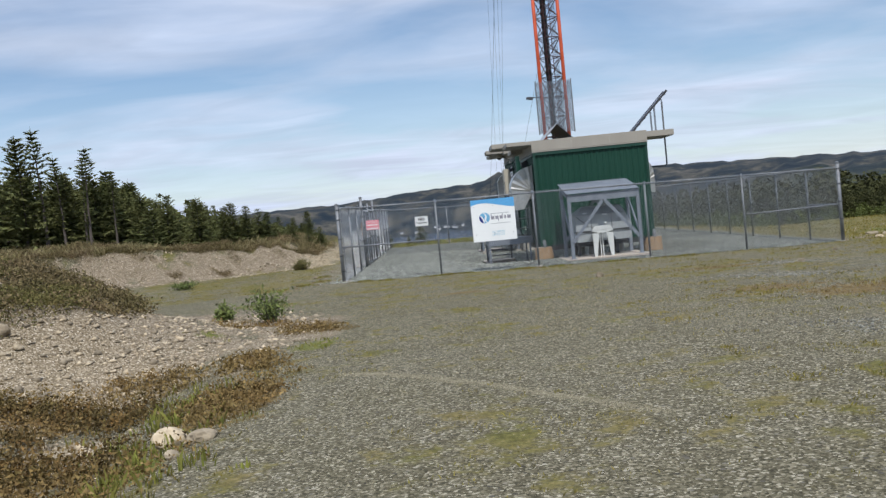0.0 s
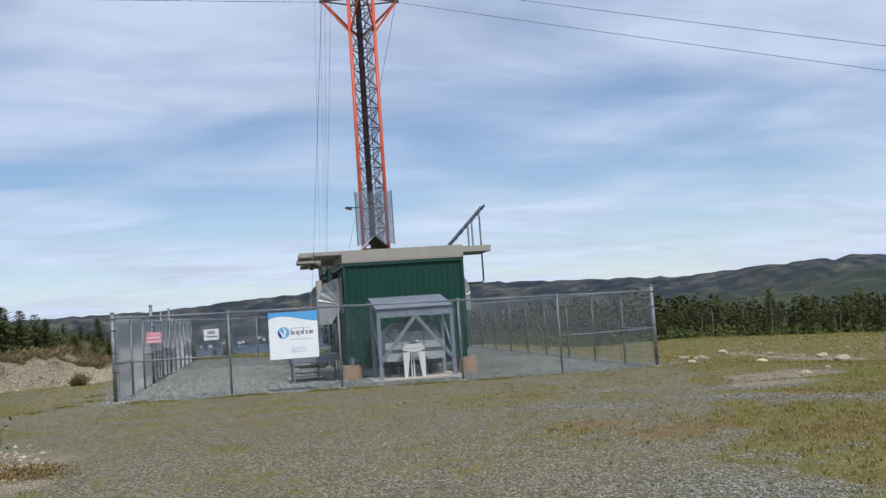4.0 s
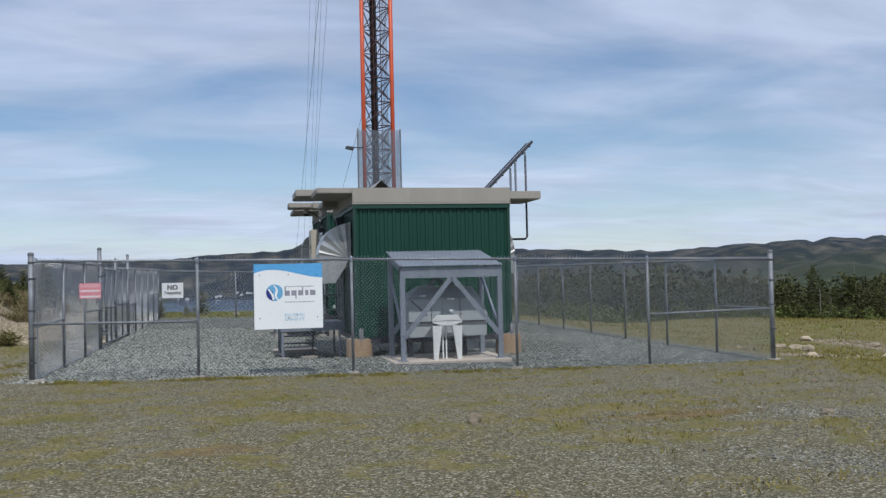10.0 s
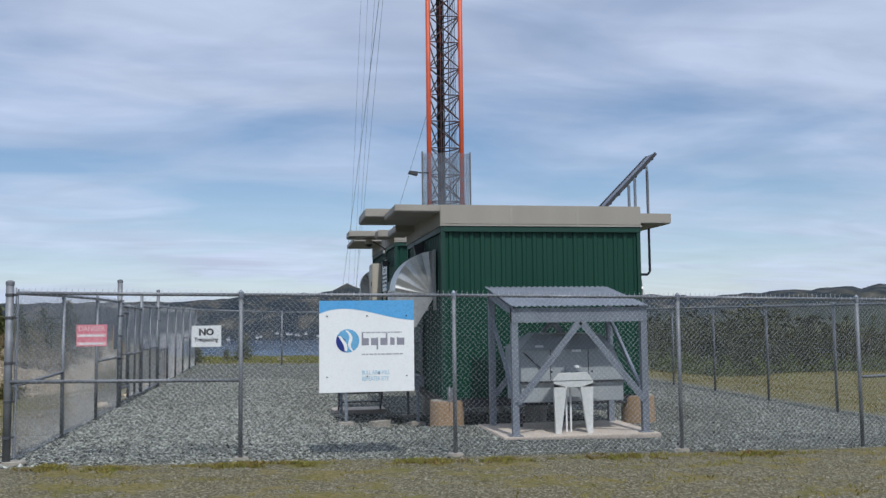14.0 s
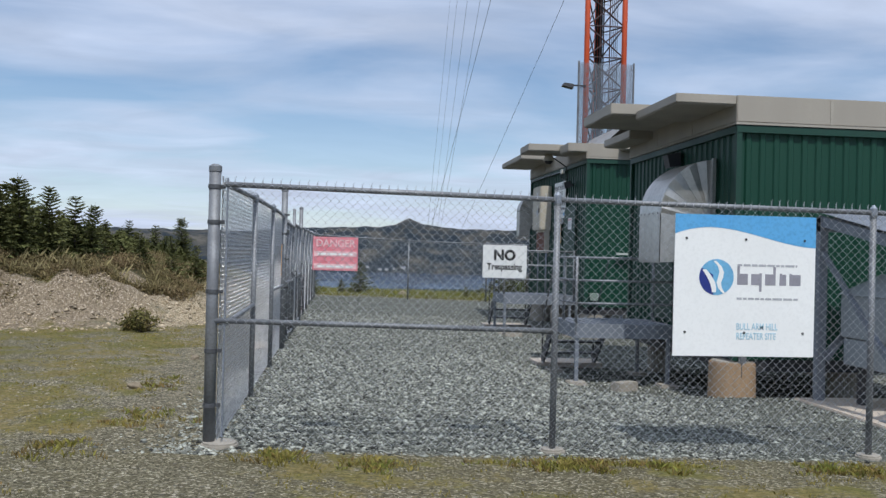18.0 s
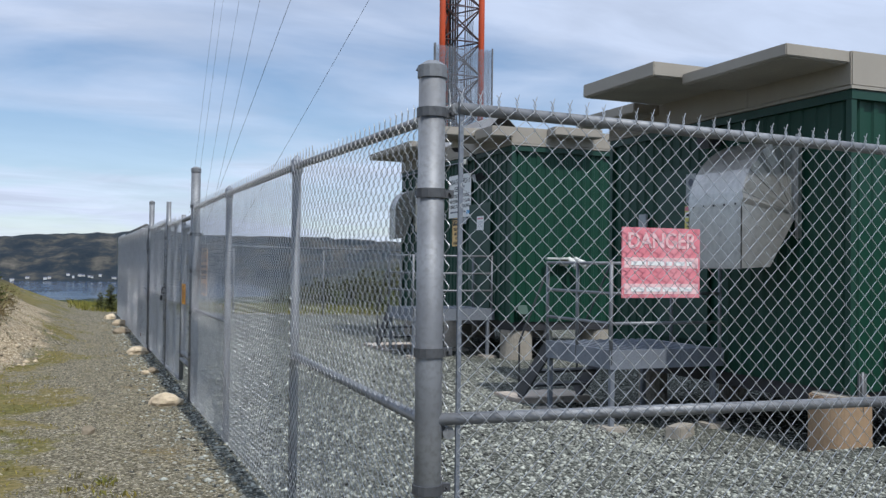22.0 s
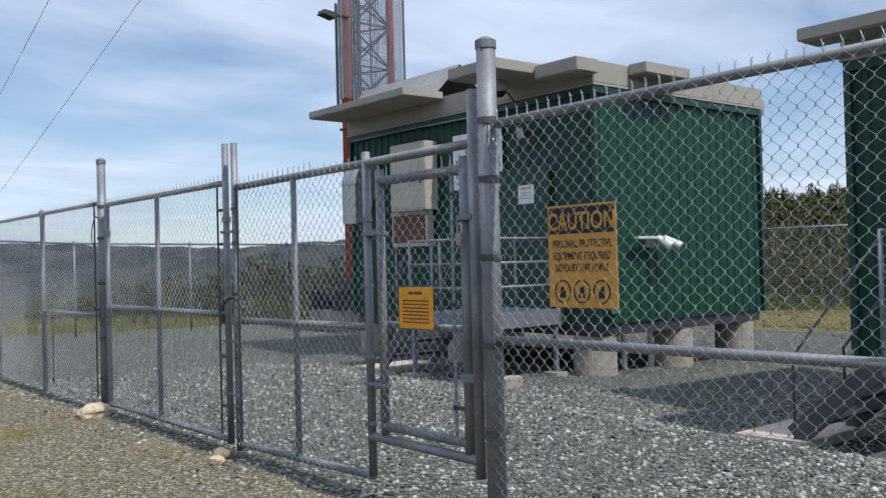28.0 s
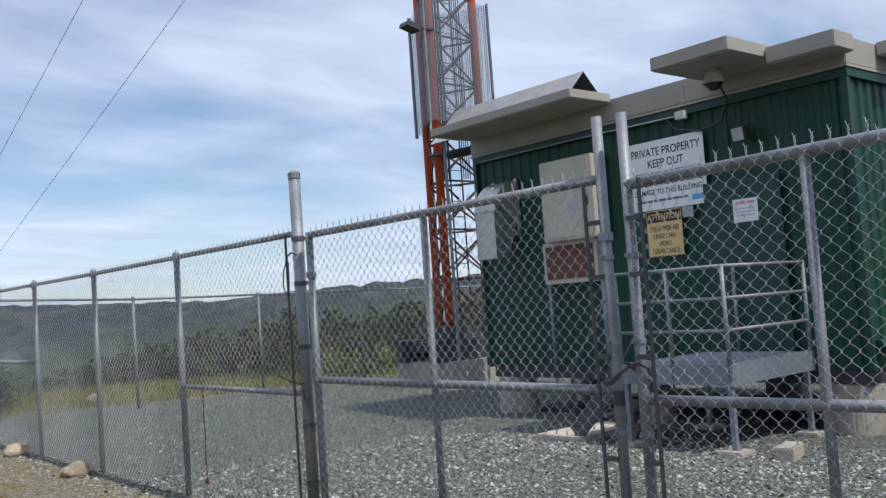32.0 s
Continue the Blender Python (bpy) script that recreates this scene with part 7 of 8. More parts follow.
    bushy("low_juniper", x[green], y[green], tall[green] * 0.9, 0.10, 34, 0.034, "juniper", "low dull green growth over the mound", "heath", rng)
    k = rng.permutation(np.flatnonzero(~mound))[:2600]
    blades("dry_grass", x[k], y[k], rng.uniform(0.10, 0.34, len(k)), 0.14, 7, "drygrass", "pale dry grass among the heath", "grass", rng, lean=0.7, width=0.0028)
    u = rng.uniform(-24, -6, 5000)
    w = bank_foot(u) + rng.uniform(0.0, 2.4, 5000)
    ok = lumps(u, w, 1.5, 90) + 0.5 * lumps(u, w, 0.6, 91) > 0.75
    bushy("bank_heath", u[ok], w[ok], rng.uniform(0.04, 0.16, ok.sum()), 0.09, 26, 0.04, "heath", "small clumps of heath on the stony cut bank", "heath", rng)
    # low rust and green growth in and beside the ditch
    x, y = rng.uniform(-6.0, -1.5, 9000), rng.uniform(4.5, 14.5, 9000)
    u = rng.uniform(0, 1, 9000)
    ok = (u < 0.5 * covers(x, y)["moss"]) & (x < -1.6)
    bushy("ditch_heath", x[ok], y[ok], rng.uniform(0.03, 0.14, ok.sum()), 0.07, 24, 0.035, "rusty", "rust-brown low growth beside the ditch", "heath", rng)
    x, y = rng.uniform(-5.6, -2.7, 1500), rng.uniform(5.2, 9.2, 1500)
    ok = (lumps(x, y, 1.1, 96) > 0.0) & (x < -2.55 - 0.12 * (y - 5))
    bushy("ditch_scrub", x[ok], y[ok], rng.uniform(0.06, 0.22, ok.sum()), 0.09, 28, 0.034, "scrub", "dark brown scrub down in the ditch", "heath", rng)
    # rust-brown moss along the ditch and in the meadow
    x, y = np.concatenate([rng.uniform(-4.5, -0.5, 30000), rng.uniform(3, 14, 26000)]), np.concatenate([rng.uniform(3.5, 16, 30000), rng.uniform(5, 19, 26000)])
    ok = rng.uniform(0, 1, len(x)) < 0.6 * covers(x, y)["moss"]
    blades("rust_moss", x[ok], y[ok], rng.uniform(0.008, 0.030, ok.sum()), 0.06, 5, "rusty", "rust-brown moss and dead grass along the ditch", "moss", rng, lean=1.2, width=0.004)
    y = rng.uniform(4.5, 9.5, 150)
    x = -2.4 - 0.1 * (y - 6) + rng.normal(0, 0.35, 150)
    blades("ditch_grass", x, y, rng.uniform(0.05, 0.13, 150), 0.07, 8, "lushgrass", "tufts of pale grass by the ditch", "grass", rng, width=0.006)


def build_fence_tufts():
    """Short yellow-green clumps in a broken row before the front fence and beside its corner post."""
    rng = np.random.default_rng(77)
    x, y = [], []
    for cx, cy, rx, ry, n in ((-2.35, 25.42, 0.26, 0.16, 60), (-1.62, 25.22, 0.30, 0.12, 44), (-0.15, 25.28, 0.62, 0.14, 120), (0.62, 25.30, 0.3, 0.12, 40), (2.15, 25.24, 0.55, 0.14, 100), (3.1, 25.2, 0.35, 0.12, 44),
                              (4.6, 25.25, 0.7, 0.15, 80), (6.6, 25.3, 0.8, 0.15, 80), (-3.6, 26.9, 0.5, 0.3, 50), (-4.0, 25.6, 0.45, 0.25, 40), (-3.9, 28.8, 0.35, 0.5, 40), (-4.4, 24.4, 0.4, 0.2, 26)):
        a, d = rng.uniform(0, 6.283, n), rng.uniform(0, 1, n) ** 0.8
        x.append(cx + rx * d * np.cos(a) * (1 + 0.5 * np.sin(3 * a + cx)))
        y.append(cy - 0.12 + 1.9 * ry * d * np.sin(a) + rng.normal(0, 0.05, n))
    x, y = np.concatenate(x), np.concatenate(y)
    k = rng.uniform(0, 1, len(x))
    for name, mat, lo, hi, label in (("fence_foot_grass", "lushgrass", 0, 0.30, "short green grass clumps at the foot of the fence"), ("fence_foot_dry_grass", "grass", 0.30, 0.75, "yellow grass clumps at the foot of the fence"), ("fence_foot_moss", "rusty", 0.75, 1, "rust brown moss among the grass by the fence")):
        q = (k >= lo) & (k < hi)
        blades(name, x[q], y[q], rng.uniform(0.018, 0.055, q.sum()), 0.06, 12, mat, label, "grass", rng, lean=1.3, width=0.004)


def rock(x, y, w, h, seed, label, group="loose rocks"):
    bm = bmesh.new()
    bmesh.ops.create_icosphere(bm, subdivisions=3, radius=1)
    off = Vector((seed * 3.1, seed * 1.7, seed * 0.9))
    for v in bm.verts:
        k = 1 + 0.28 * noise.noise(v.co * 1.3 + off) + 0.10 * noise.noise(v.co * 3.5 + off)
        v.co = Vector((v.co.x * w / 2, v.co.y * w * 0.38, v.co.z * h * 0.62)) * k
    me = bpy.data.meshes.new("rock")
    bm.to_mesh(me)
    bm.free()
    me.materials.append(M["stone"])
    o = new("rock", me)
    o.matrix_world = pose(x, y, ground_z(x, y) + h * 0.22, 0, 0, seed * 47)
    return tagged(o, label, "rock", group)


def build_rocks():
    for i, (x, y, w, h) in enumerate(ROCKS):
        rock(x, y, w, h, i + 1, "pale rounded fieldstone lying on the ground")
    for i, (x, y) in enumerate(((FX, FY), (-0.14, FY), (2.62, FY), (5.78, FY), (FR, FY))):
        b = obj("post_footing", MB().tube((x, y, ground_z(x, y) - 0.08), (x, y, ground_z(x, y) + 0.035), 0.15 if i in (0, 4) else 0.11, 12), "concrete", bevel=0.015)
        tagged(b, "rough concrete footing round a fence post", "footing", "fence post footings")


ROCKS = [(3.06, 18.5, 0.20, 0.13), (14.0, 28.6, 0.34, 0.2), (13.6, 18.8, 0.62, 0.36), (-3.05, 38.5, 0.34, 0.15), (-3.0, 35.8, 0.18, 0.09), (-3.12, 35.65, 0.14, 0.07), (-3.1, 32.9, 0.34, 0.16), (-3.05, 43.1, 0.34, 0.16),
         (-3.0, 45.5, 0.4, 0.18), (-3.1, 48.0, 0.36, 0.16), (-2.29, 6.86, 0.30, 0.16), (-2.02, 6.78, 0.22, 0.10), (-2.13, 6.36, 0.12, 0.07), (-3.0, 7.0, 0.16, 0.09), (-3.2, 7.5, 0.13, 0.08), (12.6, 26.4, 0.3, 0.12), (15.4, 27.5, 0.45, 0.16),
         (17.9, 27.2, 0.5, 0.2), (18.3, 28.8, 0.42, 0.16), (18.0, 31.4, 0.4, 0.15), (17.6, 34.0, 0.45, 0.17), (14.8, 30.2, 0.5, 0.16), (14.1, 30.0, 0.42, 0.13), (9.0, 21.1, 0.13, 0.07), (6.9, 17.8, 0.16, 0.08), (11.2, 18.6, 0.2, 0.09), (12.2, 19.4, 0.16, 0.08), (0.4, 52.6, 0.45, 0.25), (-6.2, 12.4, 0.3, 0.2), (-5.4, 10.8, 0.25, 0.16), (-4.1, 28.6, 0.16, 0.08), (-3.9, 31.4, 0.14, 0.08)]


def spruce_mesh(h, seed, crown_from=0.06, full=1.0, thin=False):
    """Boughs in whorls, each a flat drooping spray of short needle blades. Returns crown and trunk builders."""
    r = random.Random(seed)
    crown, trunk = MB(), MB()
    bend = (r.uniform(-0.05, 0.05), r.uniform(-0.05, 0.05))

    def stem(k):
        return bend[0] * h * k * k, bend[1] * h * k * k
    pts = [(*stem(k), h * k) for k in (0, 0.25, 0.5, 0.75, 0.97)]
    for i, (a, b) in enumerate(zip(pts, pts[1:])):
        trunk.tube(a, b, 0.016 * h * (1 - 0.24 * i), 7, 0.016 * h * (1 - 0.24 * (i + 1)))
    z = h * crown_from
    while z < h * 0.97:
        k = z / h
        if thin:
            # half bare: a tuft at the head and a few stubs below
            reach = h * ((0.03 + 0.13 * (1 - k) / 0.38) * r.uniform(0.5, 1.2) if k > 0.62 else 0.06 * r.uniform(0.2, 1.0))
            n = r.randint(4, 6) if k > 0.62 else 2
        else:
            reach = full * 0.40 * h * (1 - k) ** 0.75 * r.uniform(0.6, 1.12) + 0.03 * h
            n = r.randint(6, 8)
        cx, cy = stem(k)
        a0 = r.uniform(0, 6.283)
        for i in range(n):
            a = a0 + 6.283 * i / n + r.uniform(-0.3, 0.3)
            L = reach * r.uniform(0.55, 1.15)
            tilt = r.uniform(-0.35, 0.1) + 0.5 * k
            trunk.tube((cx, cy, z), (cx + math.cos(a) * L * 0.8, cy + math.sin(a) * L * 0.8, z + L * 0.8 * tilt), 0.0035 * h * (1 - 0.7 * k), 3, 0.001 * h, cap=False)
            segs = 3 if thin else 5
            for s in range(segs):
                t = (s + 0.5 + r.uniform(-0.2, 0.2)) / segs
                px, py, pz = cx + math.cos(a) * L * t, cy + math.sin(a) * L * t, z + L * t * tilt + 0.10 * L * t * t
                w = max(L * 0.36 * (1.15 - 0.6 * t), 0.045 * h) * r.uniform(0.7, 1.2)
                for side in (-1, 1):
                    b = a + side * r.uniform(0.35, 1.0)
                    q = Vector((px + math.cos(b) * w, py + math.sin(b) * w, pz + w * r.uniform(-0.35, 0.25)))
                    m = Vector((px, py, pz))
                    up = Vector((-math.sin(b), math.cos(b), r.uniform(-0.8, 0.8))) * w * 0.17
                    crown.add([m - up, m + up, q], [(0, 1, 2)])
                crown.add([(px - math.cos(a) * w * 0.3, py - math.sin(a) * w * 0.3, pz), (px + math.cos(a) * w * 0.6, py + math.sin(a) * w * 0.6, pz + w * 0.14), (px + r.uniform(-0.1, 0.1) * w, py, pz - w * 0.38)], [(0, 1, 2)])
        z += h * (0.034 if h > 2.5 else 0.05) * r.uniform(0.8, 1.2)
    tx, ty, _ = pts[-1]
    for j in range(5):
        b = 1.257 * j
        crown.add([(tx, ty, h * (0.95 - 0.02 * j)), (tx, ty, h * (0.97 - 0.02 * j)), (tx + math.cos(b) * 0.035 * h, ty + math.sin(b) * 0.035 * h, h * (0.985 - 0.02 * j))], [(0, 1, 2)])
    crown.add([(tx + 0.006 * h, ty, h * 0.93), (tx - 0.006 * h, ty, h * 0.93), (tx, ty, h * 1.03)], [(0, 1, 2)])
    return crown, trunk


def build_spruces():
    made = []
    for i, (h, full, thin) in enumerate(((4.3, 1.0, False), (3.3, 1.1, False), (2.5, 1.2, False), (4.8, 0.5, True), (1.0, 1.4, False), (3.0, 1.0, False))):
        crown, trunk = spruce_mesh(h, 90 + i, full=full, thin=thin, crown_from=0.25 if thin else 0.05)
        t = thing("spruce_tree", (0, 0, 0), "ragged dark spruce at the edge of the clearing" if not thin else "thin half-bare spruce standing above the others", "tree", "spruces round the clearing")
        part("trunk", trunk, "bark", t)
        part("crown", crown, "spruce", t)
        made.append((t, h))
    r = random.Random(12)
    # x, y, kind, height over the bank: those that stand out, then the crowd behind them
    stand = [(-17.2, 38.2, 0, 4.5), (-16.3, 38.0, 3, 5.0), (-15.6, 38.1, 3, 4.1), (-14.9, 38.6, 3, 3.6), (-14.5, 38.0, 3, 4.3), (-13.5, 38.2, 3, 3.4), (-15.9, 39.0, 1, 3.3), (-14.7, 39.4, 5, 3.1), (-12.8, 39.6, 1, 2.5), (-13.9, 39.2, 0, 3.2), (-12.0, 38.3, 2, 2.2), (-11.4, 38.4, 5, 2.3), (-10.1, 38.4, 1, 2.35),
             (-10.5, 39.4, 5, 1.9), (-9.1, 38.6, 5, 1.75), (-8.75, 38.8, 1, 2.0), (-8.2, 38.9, 5, 1.75), (-7.8, 39.4, 2, 1.55), (-7.5, 39.6, 1, 1.3), (-6.5, 40.2, 2, 0.75), (-5.9, 40.6, 2, 0.95), (-5.5, 41.6, 2, 0.9), (-18.6, 38.5, 1, 4.0), (-19.6, 37.6, 0, 4.6),
             (-20.8, 38.0, 0, 4.5), (-22.0, 37.2, 3, 5.0), (-23.5, 37.6, 0, 4.8), (-25, 37.6, 1, 4.6), (-6.7, 46.4, 1, 1.35), (-7.3, 45.6, 2, 1.1), (-6.9, 48.4, 2, 0.9), (-2.95, 52.0, 4, 0.8), (-3.2, 52.6, 4, 0.55),
             (-1.2, 53.5, 2, 1.3), (-1.9, 53.6, 4, 0.55), (2.9, 53.6, 4, 0.45), (3.4, 53.9, 4, 0.4)]
    places = [(x, y, k, g / made[k][1]) for x, y, k, g in stand]
    for _ in range(95):
        k = r.uniform(0, 1)
        x, y, kind = -27 + 20.5 * k + r.uniform(-0.5, 0.5), 38.3 + 1.6 * k + r.uniform(0, 6.5), r.choice((0, 1, 2, 5))
        g = float(np.interp(x, [-28, -17, -14.5, -13, -10.5, -8.5, -6.2], [4.4, 3.4, 2.9, 2.2, 1.8, 1.3, 0.85])) * r.uniform(0.6, 1.05)
        places.append((x, y, kind, g / made[kind][1]))
    # a few that stand clear along the edge of the woods
    for _ in range(34):
        a = r.uniform(48, 80)
        d = float(np.interp(a, [48, 60, 75, 100], [29, 43.5, 47.5, 50])) + r.uniform(0.5, 7)
        kind = r.choice((0, 1, 3, 3, 5))
        places.append((3 + d * math.sin(radians(a)), 30 + d * math.cos(radians(a)), kind, r.uniform(2.0, 3.4) * (1.25 if kind == 3 else 1.0) * float(np.interp(a, [48, 60, 80], [0.7, 1.0, 1.3])) / made[kind][1]))
    for x, y, k, s in places:
        t, h = made[k]
        copy_thing(t, pose(x, y, ground_z(x, y) - 0.05, 0, 0, r.uniform(0, 360)) @ Matrix.Diagonal((s, s, s * r.uniform(0.95, 1.08), 1)))
    for t, h in made:
        for o in list(t.children) + [t]:
            bpy.data.objects.remove(o)


def tree_sprays(x, y, z, h, tiers, m, rng):
    """Ragged crowns: tiers of m drooping sprays each, uneven in reach and height."""
    n = len(x)
    fat = rng.uniform(0.16, 0.34, n)
    top_heavy = rng.uniform(0.30, 0.75, n)
    V = []
    for k in range(tiers):
        t = k / tiers
        a0 = rng.uniform(0, 6.283, n)
        for j in range(m):
            a = a0 + 6.283 * j / m + rng.uniform(-0.5, 0.5, n)
            L = h * fat * (1 - t) ** top_heavy * rng.uniform(0.45, 1.25, n) + 0.04
            zc = z + h * (0.04 + 0.93 * t) + rng.uniform(-0.04, 0.04, n) * h
            w = L * rng.uniform(0.22, 0.42, n)
            c, s = np.cos(a), np.sin(a)
            inner = rng.uniform(0.0, 0.35, n)
            top = np.stack([x + c * L * inner, y + s * L * inner, zc + h * (0.6 / tiers + 0.03)], -1)
            lo = zc - 0.07 * h * rng.uniform(0.0, 1.2, n)
            p = np.stack([x + c * L - s * w, y + s * L + c * w, lo], -1)
            q = np.stack([x + c * L + s * w, y + s * L - c * w, lo + rng.uniform(-0.03, 0.05, n) * h], -1)
            V.append(np.stack([top, p, q], 1))
    return np.concatenate(V, 1).reshape(-1, 3)


def leaf_crowns(x, y, z, h, count, leaf, rng, broad=1.0):
    """Crowns of many small blades gathered in uneven clumps round a leaning stem, with a few spiky tops."""
    n, clumps = len(x), 9
    fat, peak = rng.uniform(0.22, 0.44, n) * broad, rng.uniform(0.35, 0.8, n)
    ct = np.linspace(0.10, 0.96, clumps)[None] + rng.uniform(-0.06, 0.06, (n, clumps))
    ca = rng.uniform(0, 6.283, (n, clumps))
    spread = fat[:, None] * h[:, None] * np.clip(1.03 - ct, 0.02, 1) ** peak[:, None]
    cr = spread * rng.uniform(0.1, 0.75, (n, clumps))
    size = spread * rng.uniform(0.35, 0.62, (n, clumps)) + 0.02 * h[:, None]
    pick = rng.randint(0, clumps, (n, count))
    row = np.arange(n)[:, None]
    a, rr, sz, t = ca[row, pick], cr[row, pick], size[row, pick], ct[row, pick]
    off = rng.normal(0, 0.62, (n, count, 3))
    px = x[:, None] + np.cos(a) * rr + off[..., 0] * sz
    py = y[:, None] + np.sin(a) * rr + off[..., 1] * sz
    pz = z[:, None] + h[:, None] * t + off[..., 2] * sz * 0.55
    c = np.stack([px, py, np.maximum(pz, z[:, None] + 0.02)], -1).reshape(-1, 3)
    k = n * count
    d = np.stack([np.cos(a).ravel(), np.sin(a).ravel(), np.full(k, 0.1)], -1) + rng.normal(0, 0.75, (k, 3))
    d /= np.linalg.norm(d, axis=1)[:, None]
    e = np.cross(d, rng.normal(0, 1, (k, 3)))
    e /= np.linalg.norm(e, axis=1)[:, None]
    s = (leaf * rng.uniform(0.6, 1.4, k))[:, None]
    return np.stack([c - e * s * 0.45, c + e * s * 0.45, c + d * s * 1.2], 1).reshape(-1, 3)


def build_woods():
    """Woods on the slopes below the hilltop: a dense edge of mixed low trees, and plainer ones behind."""
    rng = np.random.RandomState(8)

    def edge_at(a):
        return np.interp(a, [-60, -40, -14, -8, 3, 6, 9, 30, 36, 42, 48, 60, 75, 100], [50, 46, 60, 95, 95, 30, 24.5, 23.8, 20.5, 20.5, 28, 43, 47, 50])

    def tall_at(a):
        return np.interp(a, [-60, 0, 5, 9, 16, 30, 38, 46, 54, 62, 80, 100], [2.2, 1.2, 0.8, 1.2, 1.7, 2.0, 2.1, 1.7, 2.0, 2.9, 3.8, 4.0])
    a = np.concatenate([rng.uniform(4, 48, 1500), rng.uniform(44, 100, 2600), rng.uniform(-40, -14, 150)])
    r = edge_at(a) + np.concatenate([14 * rng.uniform(0, 1, 1500) ** 1.3, 22 * rng.uniform(0, 1, 2600) ** 1.3, 20 * rng.uniform(0, 1, 150)]) + 1.2 * lumps(a * 0.6, 0 * a, 3, 83)
    x, y = 3 + r * np.sin(np.radians(a)), 30 + r * np.cos(np.radians(a))
    h = tall_at(a) * (0.34 + 0.72 * rng.uniform(0, 1, len(a)) ** 1.5) * (0.98 + 0.34 * lumps(x, y, 7, 81)) * np.where((rng.uniform(0, 1, len(a)) < 0.07) & (a > 50), 1.3, 1)
    v1 = leaf_crowns(x, y, land(x, y) - 0.1, h, 200, np.repeat(0.060 + 0.014 * h, 200), rng)
    b = np.concatenate([rng.uniform(5, 100, 7000), rng.uniform(-30, 100, 4000)])
    q = edge_at(b) + np.concatenate([10 + 110 * rng.uniform(0, 1, 7000) ** 1.3, 60 + 380 * rng.uniform(0, 1, 4000)])
    u, w = 3 + q * np.sin(np.radians(b)), 30 + q * np.cos(np.radians(b))
    ok = lumps(u, w, 70, 80) > -0.8
    b, u, w = b[ok], u[ok], w[ok]
    g = tall_at(b) * rng.uniform(0.6, 1.3, len(b)) + 0.6
    # trees up the wooded rise
    kb, kq = rng.uniform(34, 105, 5200), rng.uniform(110, 240, 5200)
    ku, kw = 3 + kq * np.sin(np.radians(kb)), 30 + kq * np.cos(np.radians(kb))
    close = q[ok] - edge_at(b) < 75
    v2 = leaf_crowns(u[close], w[close], land(u[close], w[close]) - 0.1, g[close], 60, np.repeat(0.11 + 0.03 * g[close], 60), rng, 1.3)
    u, w, g = u[~close], w[~close], g[~close]
    v = np.concatenate([v1, v2, tree_sprays(u, w, land(u, w), g, 5, 4, rng), tree_sprays(ku, kw, land(ku, kw), rng.uniform(3.0, 6.5, 5200), 7, 5, rng)])
    f = np.arange(len(v)).reshape(-1, 3)
    scatter_mesh("spruce_woods", v, f, "woods", "dense dark spruce woods on the slopes below", "woods")
    z, n = land(x, y), len(x)
    # low bright bushes along the foot of the trees
    ba = np.concatenate([rng.uniform(6, 46, 300), rng.uniform(46, 100, 420)])
    br = edge_at(ba) - rng.uniform(-1.0, 1.6, 720)
    bx, by = 3 + br * np.sin(np.radians(ba)), 30 + br * np.cos(np.radians(ba))
    bh = rng.uniform(0.25, 0.85, 720)
    v = leaf_crowns(bx, by, land(bx, by) - 0.05, bh, 90, np.repeat(0.06 + 0.02 * bh, 90), rng, 2.0)
    scatter_mesh("edge_bushes", v, np.arange(len(v)).reshape(-1, 3), "shrub", "low green bushes along the foot of the woods", "bushes")
    # dense thicket under the spruces on the bank, higher away from the yard
    k = rng.uniform(0, 1, 620)
    tx, ty = -29 + 22.8 * k + rng.normal(0, 0.5, 620), 37.9 + 4.6 * k + rng.uniform(0.2, 4.5, 620)
    th = np.interp(tx, [-30, -17, -14.5, -13, -10.5, -8.5, -6.2], [4.0, 3.2, 2.6, 2.0, 1.6, 0.95, 0.45]) * rng.uniform(0.45, 1.05, 620)
    v = leaf_crowns(tx, ty, land(tx, ty) - 0.1, th, 260, np.repeat(0.06 + 0.02 * th, 260), rng, 1.15)
    scatter_mesh("spruce_thicket", v, np.arange(len(v)).reshape(-1, 3), "spruce", "low dense spruce thicket on top of the bank", "thicket")
    # bare grey trunks among them
    k = rng.choice(n, 1500, replace=False)
    k = k[(a[k] > 46) & (rng.uniform(0, 1, 1500) < 0.5)]
    m = MB()
    for i in k[:330]:
        m.tube((x[i] + 0.4, y[i], z[i]), (x[i] + 0.4 + rng.uniform(-.2, .2), y[i], z[i] + h[i] * rng.uniform(0.6, 1.25)), 0.034, 4, 0.010)
    o = obj("dead_trunks", m, "deadwood")
    tagged(o, "bare grey dead trunks among the spruces", "woods", kind="stuff")


M["woods"] = surf("spruce_woods", (0.050, 0.056, 0.022), (0.074, 0.073, 0.029), 0.25, 0.9, 0, 0.0, 1.6, (0.030, 0.034, 0.016), vary=0.34, spec=0.12)
M["scrub"] = surf("dark_scrub", (0.078, 0.058, 0.022), (0.115, 0.085, 0.030), 1.6, 0.9, 0, 0.0, 5, (0.20, 0.105, 0.036), vary=0.5, spec=0.2)
M["drygrass"] = surf("bleached_dry_grass", (0.27, 0.225, 0.115), (0.21, 0.185, 0.080), 0.9, 0.9, 0, 0.0, 9, (0.33, 0.28, 0.16), vary=0.4, spec=0.2)
M["juniper"] = surf("low_green_growth", (0.090, 0.090, 0.028), (0.130, 0.115, 0.040), 1.4, 0.9, 0, 0.0, 6, (0.17, 0.115, 0.05), vary=0.45, spec=0.2)
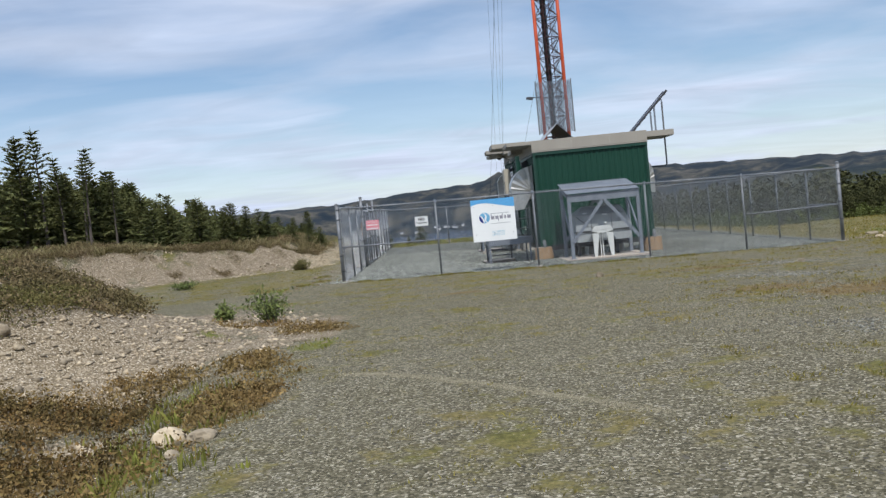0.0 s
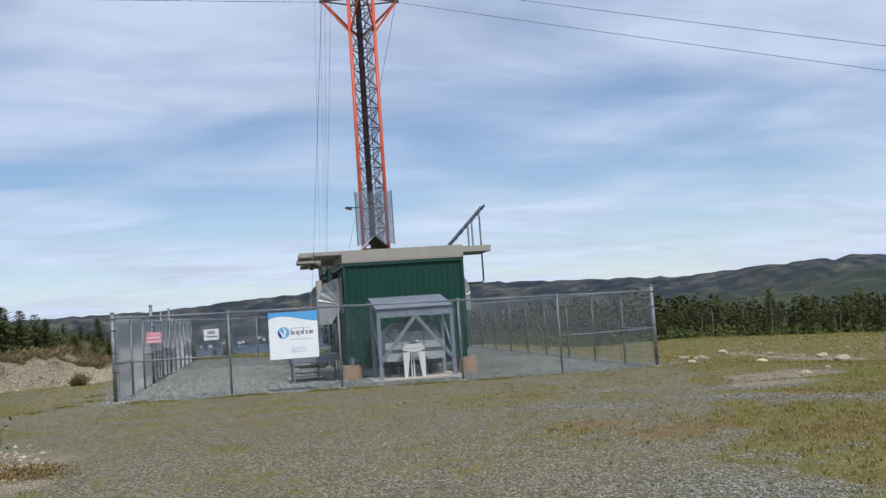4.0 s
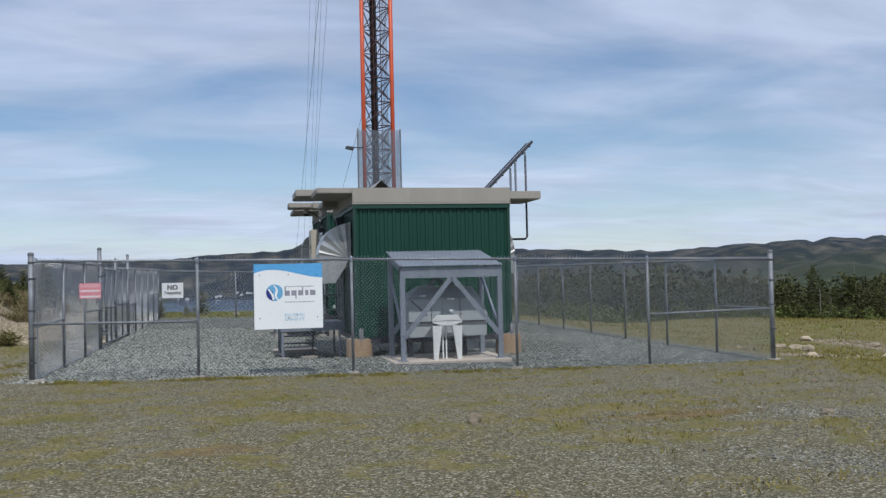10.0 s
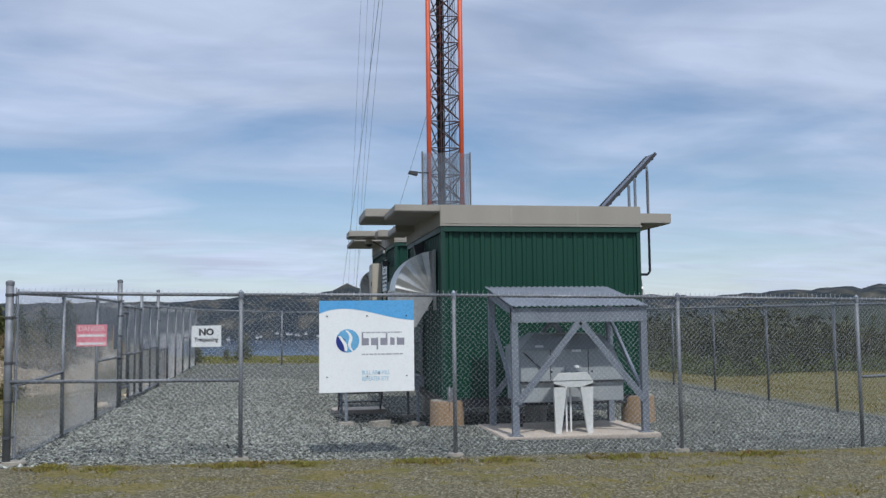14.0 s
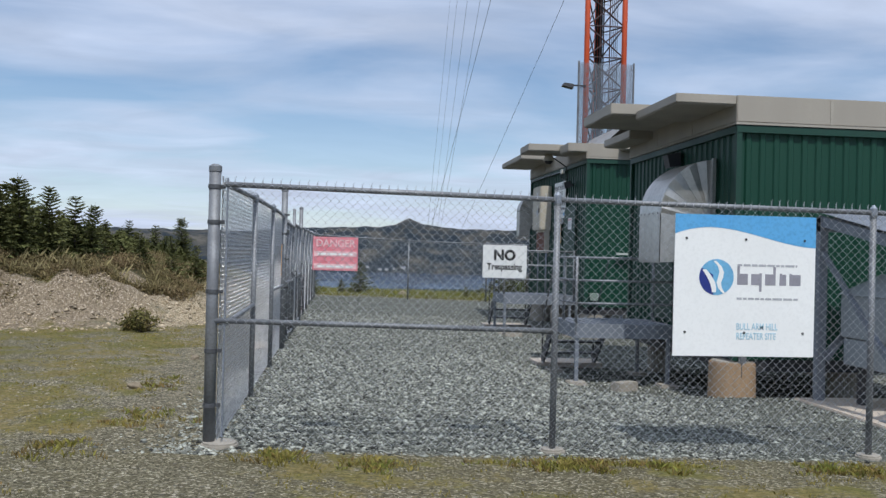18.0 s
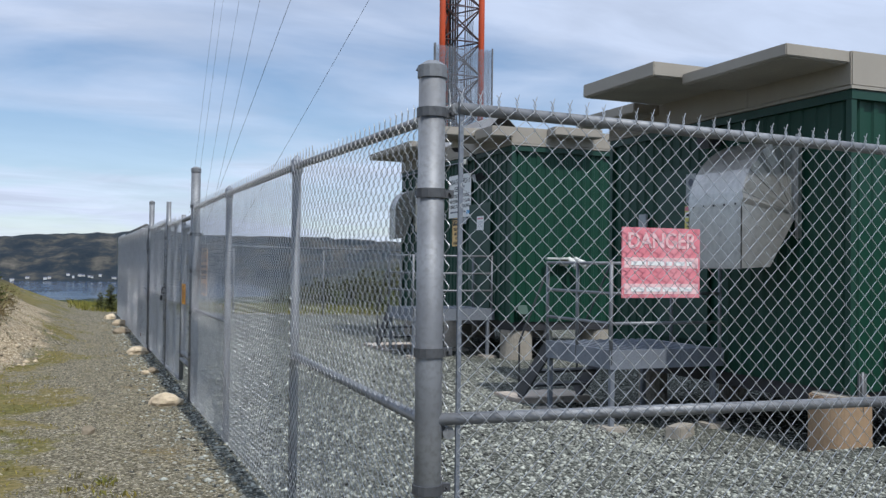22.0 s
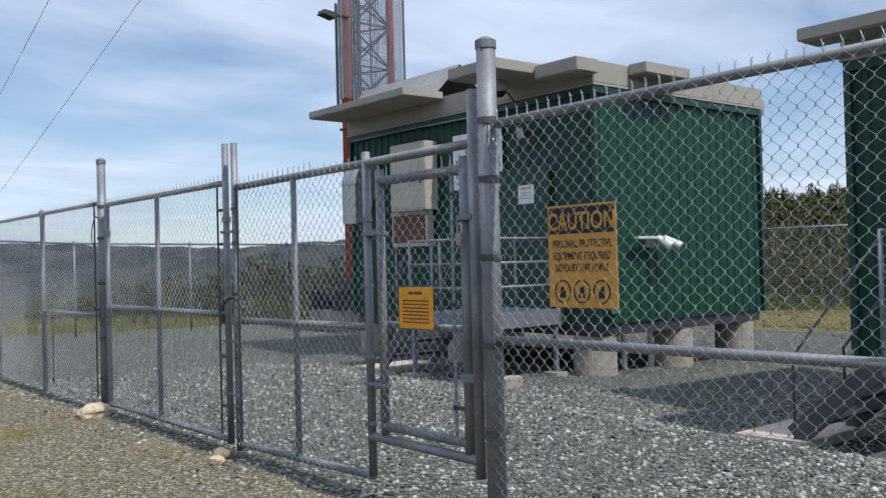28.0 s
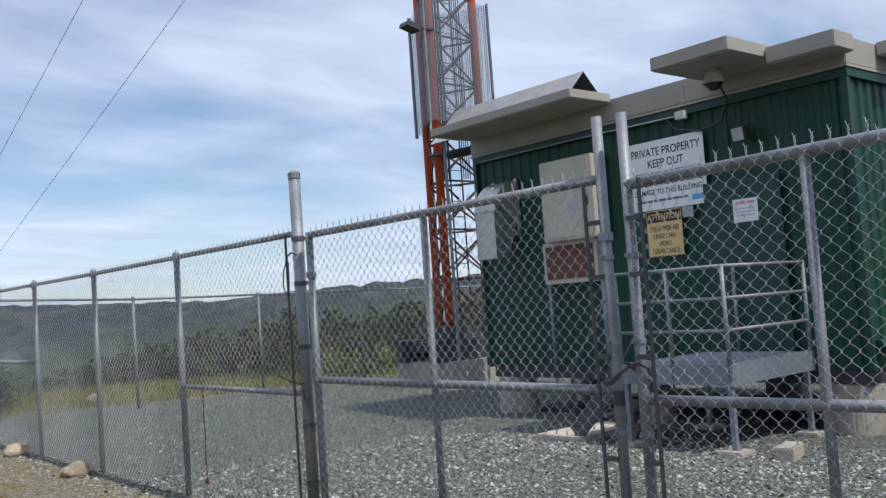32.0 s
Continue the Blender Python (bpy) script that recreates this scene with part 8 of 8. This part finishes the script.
M["greystone"] = surf("clean_grey_stone", (0.160, 0.156, 0.128), (0.24, 0.235, 0.195), 9, 0.9, 0, 0.3, 60, (0.085, 0.083, 0.068), vary=0.8)
M["deadwood"] = surf("grey_deadwood", (0.24, 0.22, 0.19), (0.18, 0.165, 0.14), 3, 0.9, 0, 0.2)


def shrub(x, y, w, h, seed, label, leaf="shrub"):
    r = random.Random(seed)
    t = thing("shrub", (x, y, ground_z(x, y)), label, "shrub", "low shrubs by the track")
    stems, leaves = MB(), MB()
    z0 = ground_z(x, y)
    for i in range(34):
        a, l = r.uniform(0, 6.283), r.uniform(0.2, 1) * w / 2
        tip = (x + math.cos(a) * l, y + math.sin(a) * l, z0 + h * r.uniform(0.55, 1.05) * (1 - 0.4 * (2 * l / w) ** 2))
        stems.tube((x + math.cos(a) * l * 0.15, y + math.sin(a) * l * 0.15, z0 - 0.02), tip, 0.006, 4, 0.003)
        for k in range(26):
            u = r.uniform(0.25, 1.05)
            c = Vector((x, y, z0)).lerp(Vector(tip), u) + Vector((r.gauss(0, 0.05), r.gauss(0, 0.05), r.gauss(0, 0.04)))
            d = Vector((r.gauss(0, 1), r.gauss(0, 1), r.gauss(0.3, 1))).normalized()
            s = d.orthogonal().normalized()
            L = r.uniform(0.022, 0.05)
            leaves.add([c - s * L * 0.4, c + d * L, c + s * L * 0.4, c - d * L * 0.8], [(0, 1, 2), (0, 2, 3)])
    part("stems", stems, "bark", t)
    part("leaves", leaves, leaf, t)


def build_far_houses():
    """Small white houses along the far shore of the bay."""
    r = random.Random(5)
    for i in range(34):
        ang, d = radians(-13 + 17 * r.random()), r.uniform(3400, 3450)
        x, y = 3 + d * math.sin(ang), 30 + d * math.cos(ang)
        z = ground_z(x, y)
        w, l, hh = r.uniform(6, 9), r.uniform(7, 13), r.uniform(4, 6)
        t = thing("far_house", (x, y, z), "small pale house on the far shore of the bay", "house", "houses on the far shore")
        part("wall", MB().box(x - l / 2, x + l / 2, y - w / 2, y + w / 2, z - 3, z + hh), "plaster", t)
        part("roof", MB().prism([(y - w / 2 - 0.5, z + hh), (y + w / 2 + 0.5, z + hh), (y, z + hh + 3)], "x", x - l / 2 - 0.4, x + l / 2 + 0.4), "slate", t)


build_rocks()
for x, y, w, h, s in ((-3.0, 14.9, 0.95, 0.60, 1), (-4.05, 16.3, 0.34, 0.30, 2), (-8.4, 29.2, 0.95, 0.30, 3)):
    shrub(x, y, w, h, s, "small yellow-green leafy shrub beside the track")
for x, y, w, h, s in ((-5.5, 35.5, 0.62, 0.44, 4), (-5.75, 35.8, 0.4, 0.26, 5)):
    shrub(x, y, w, h, s, "small dull green shrub at the foot of the bank", "juniper")
build_spruces()
build_far_houses()
build_woods()
build_scatter()
build_fence_tufts()
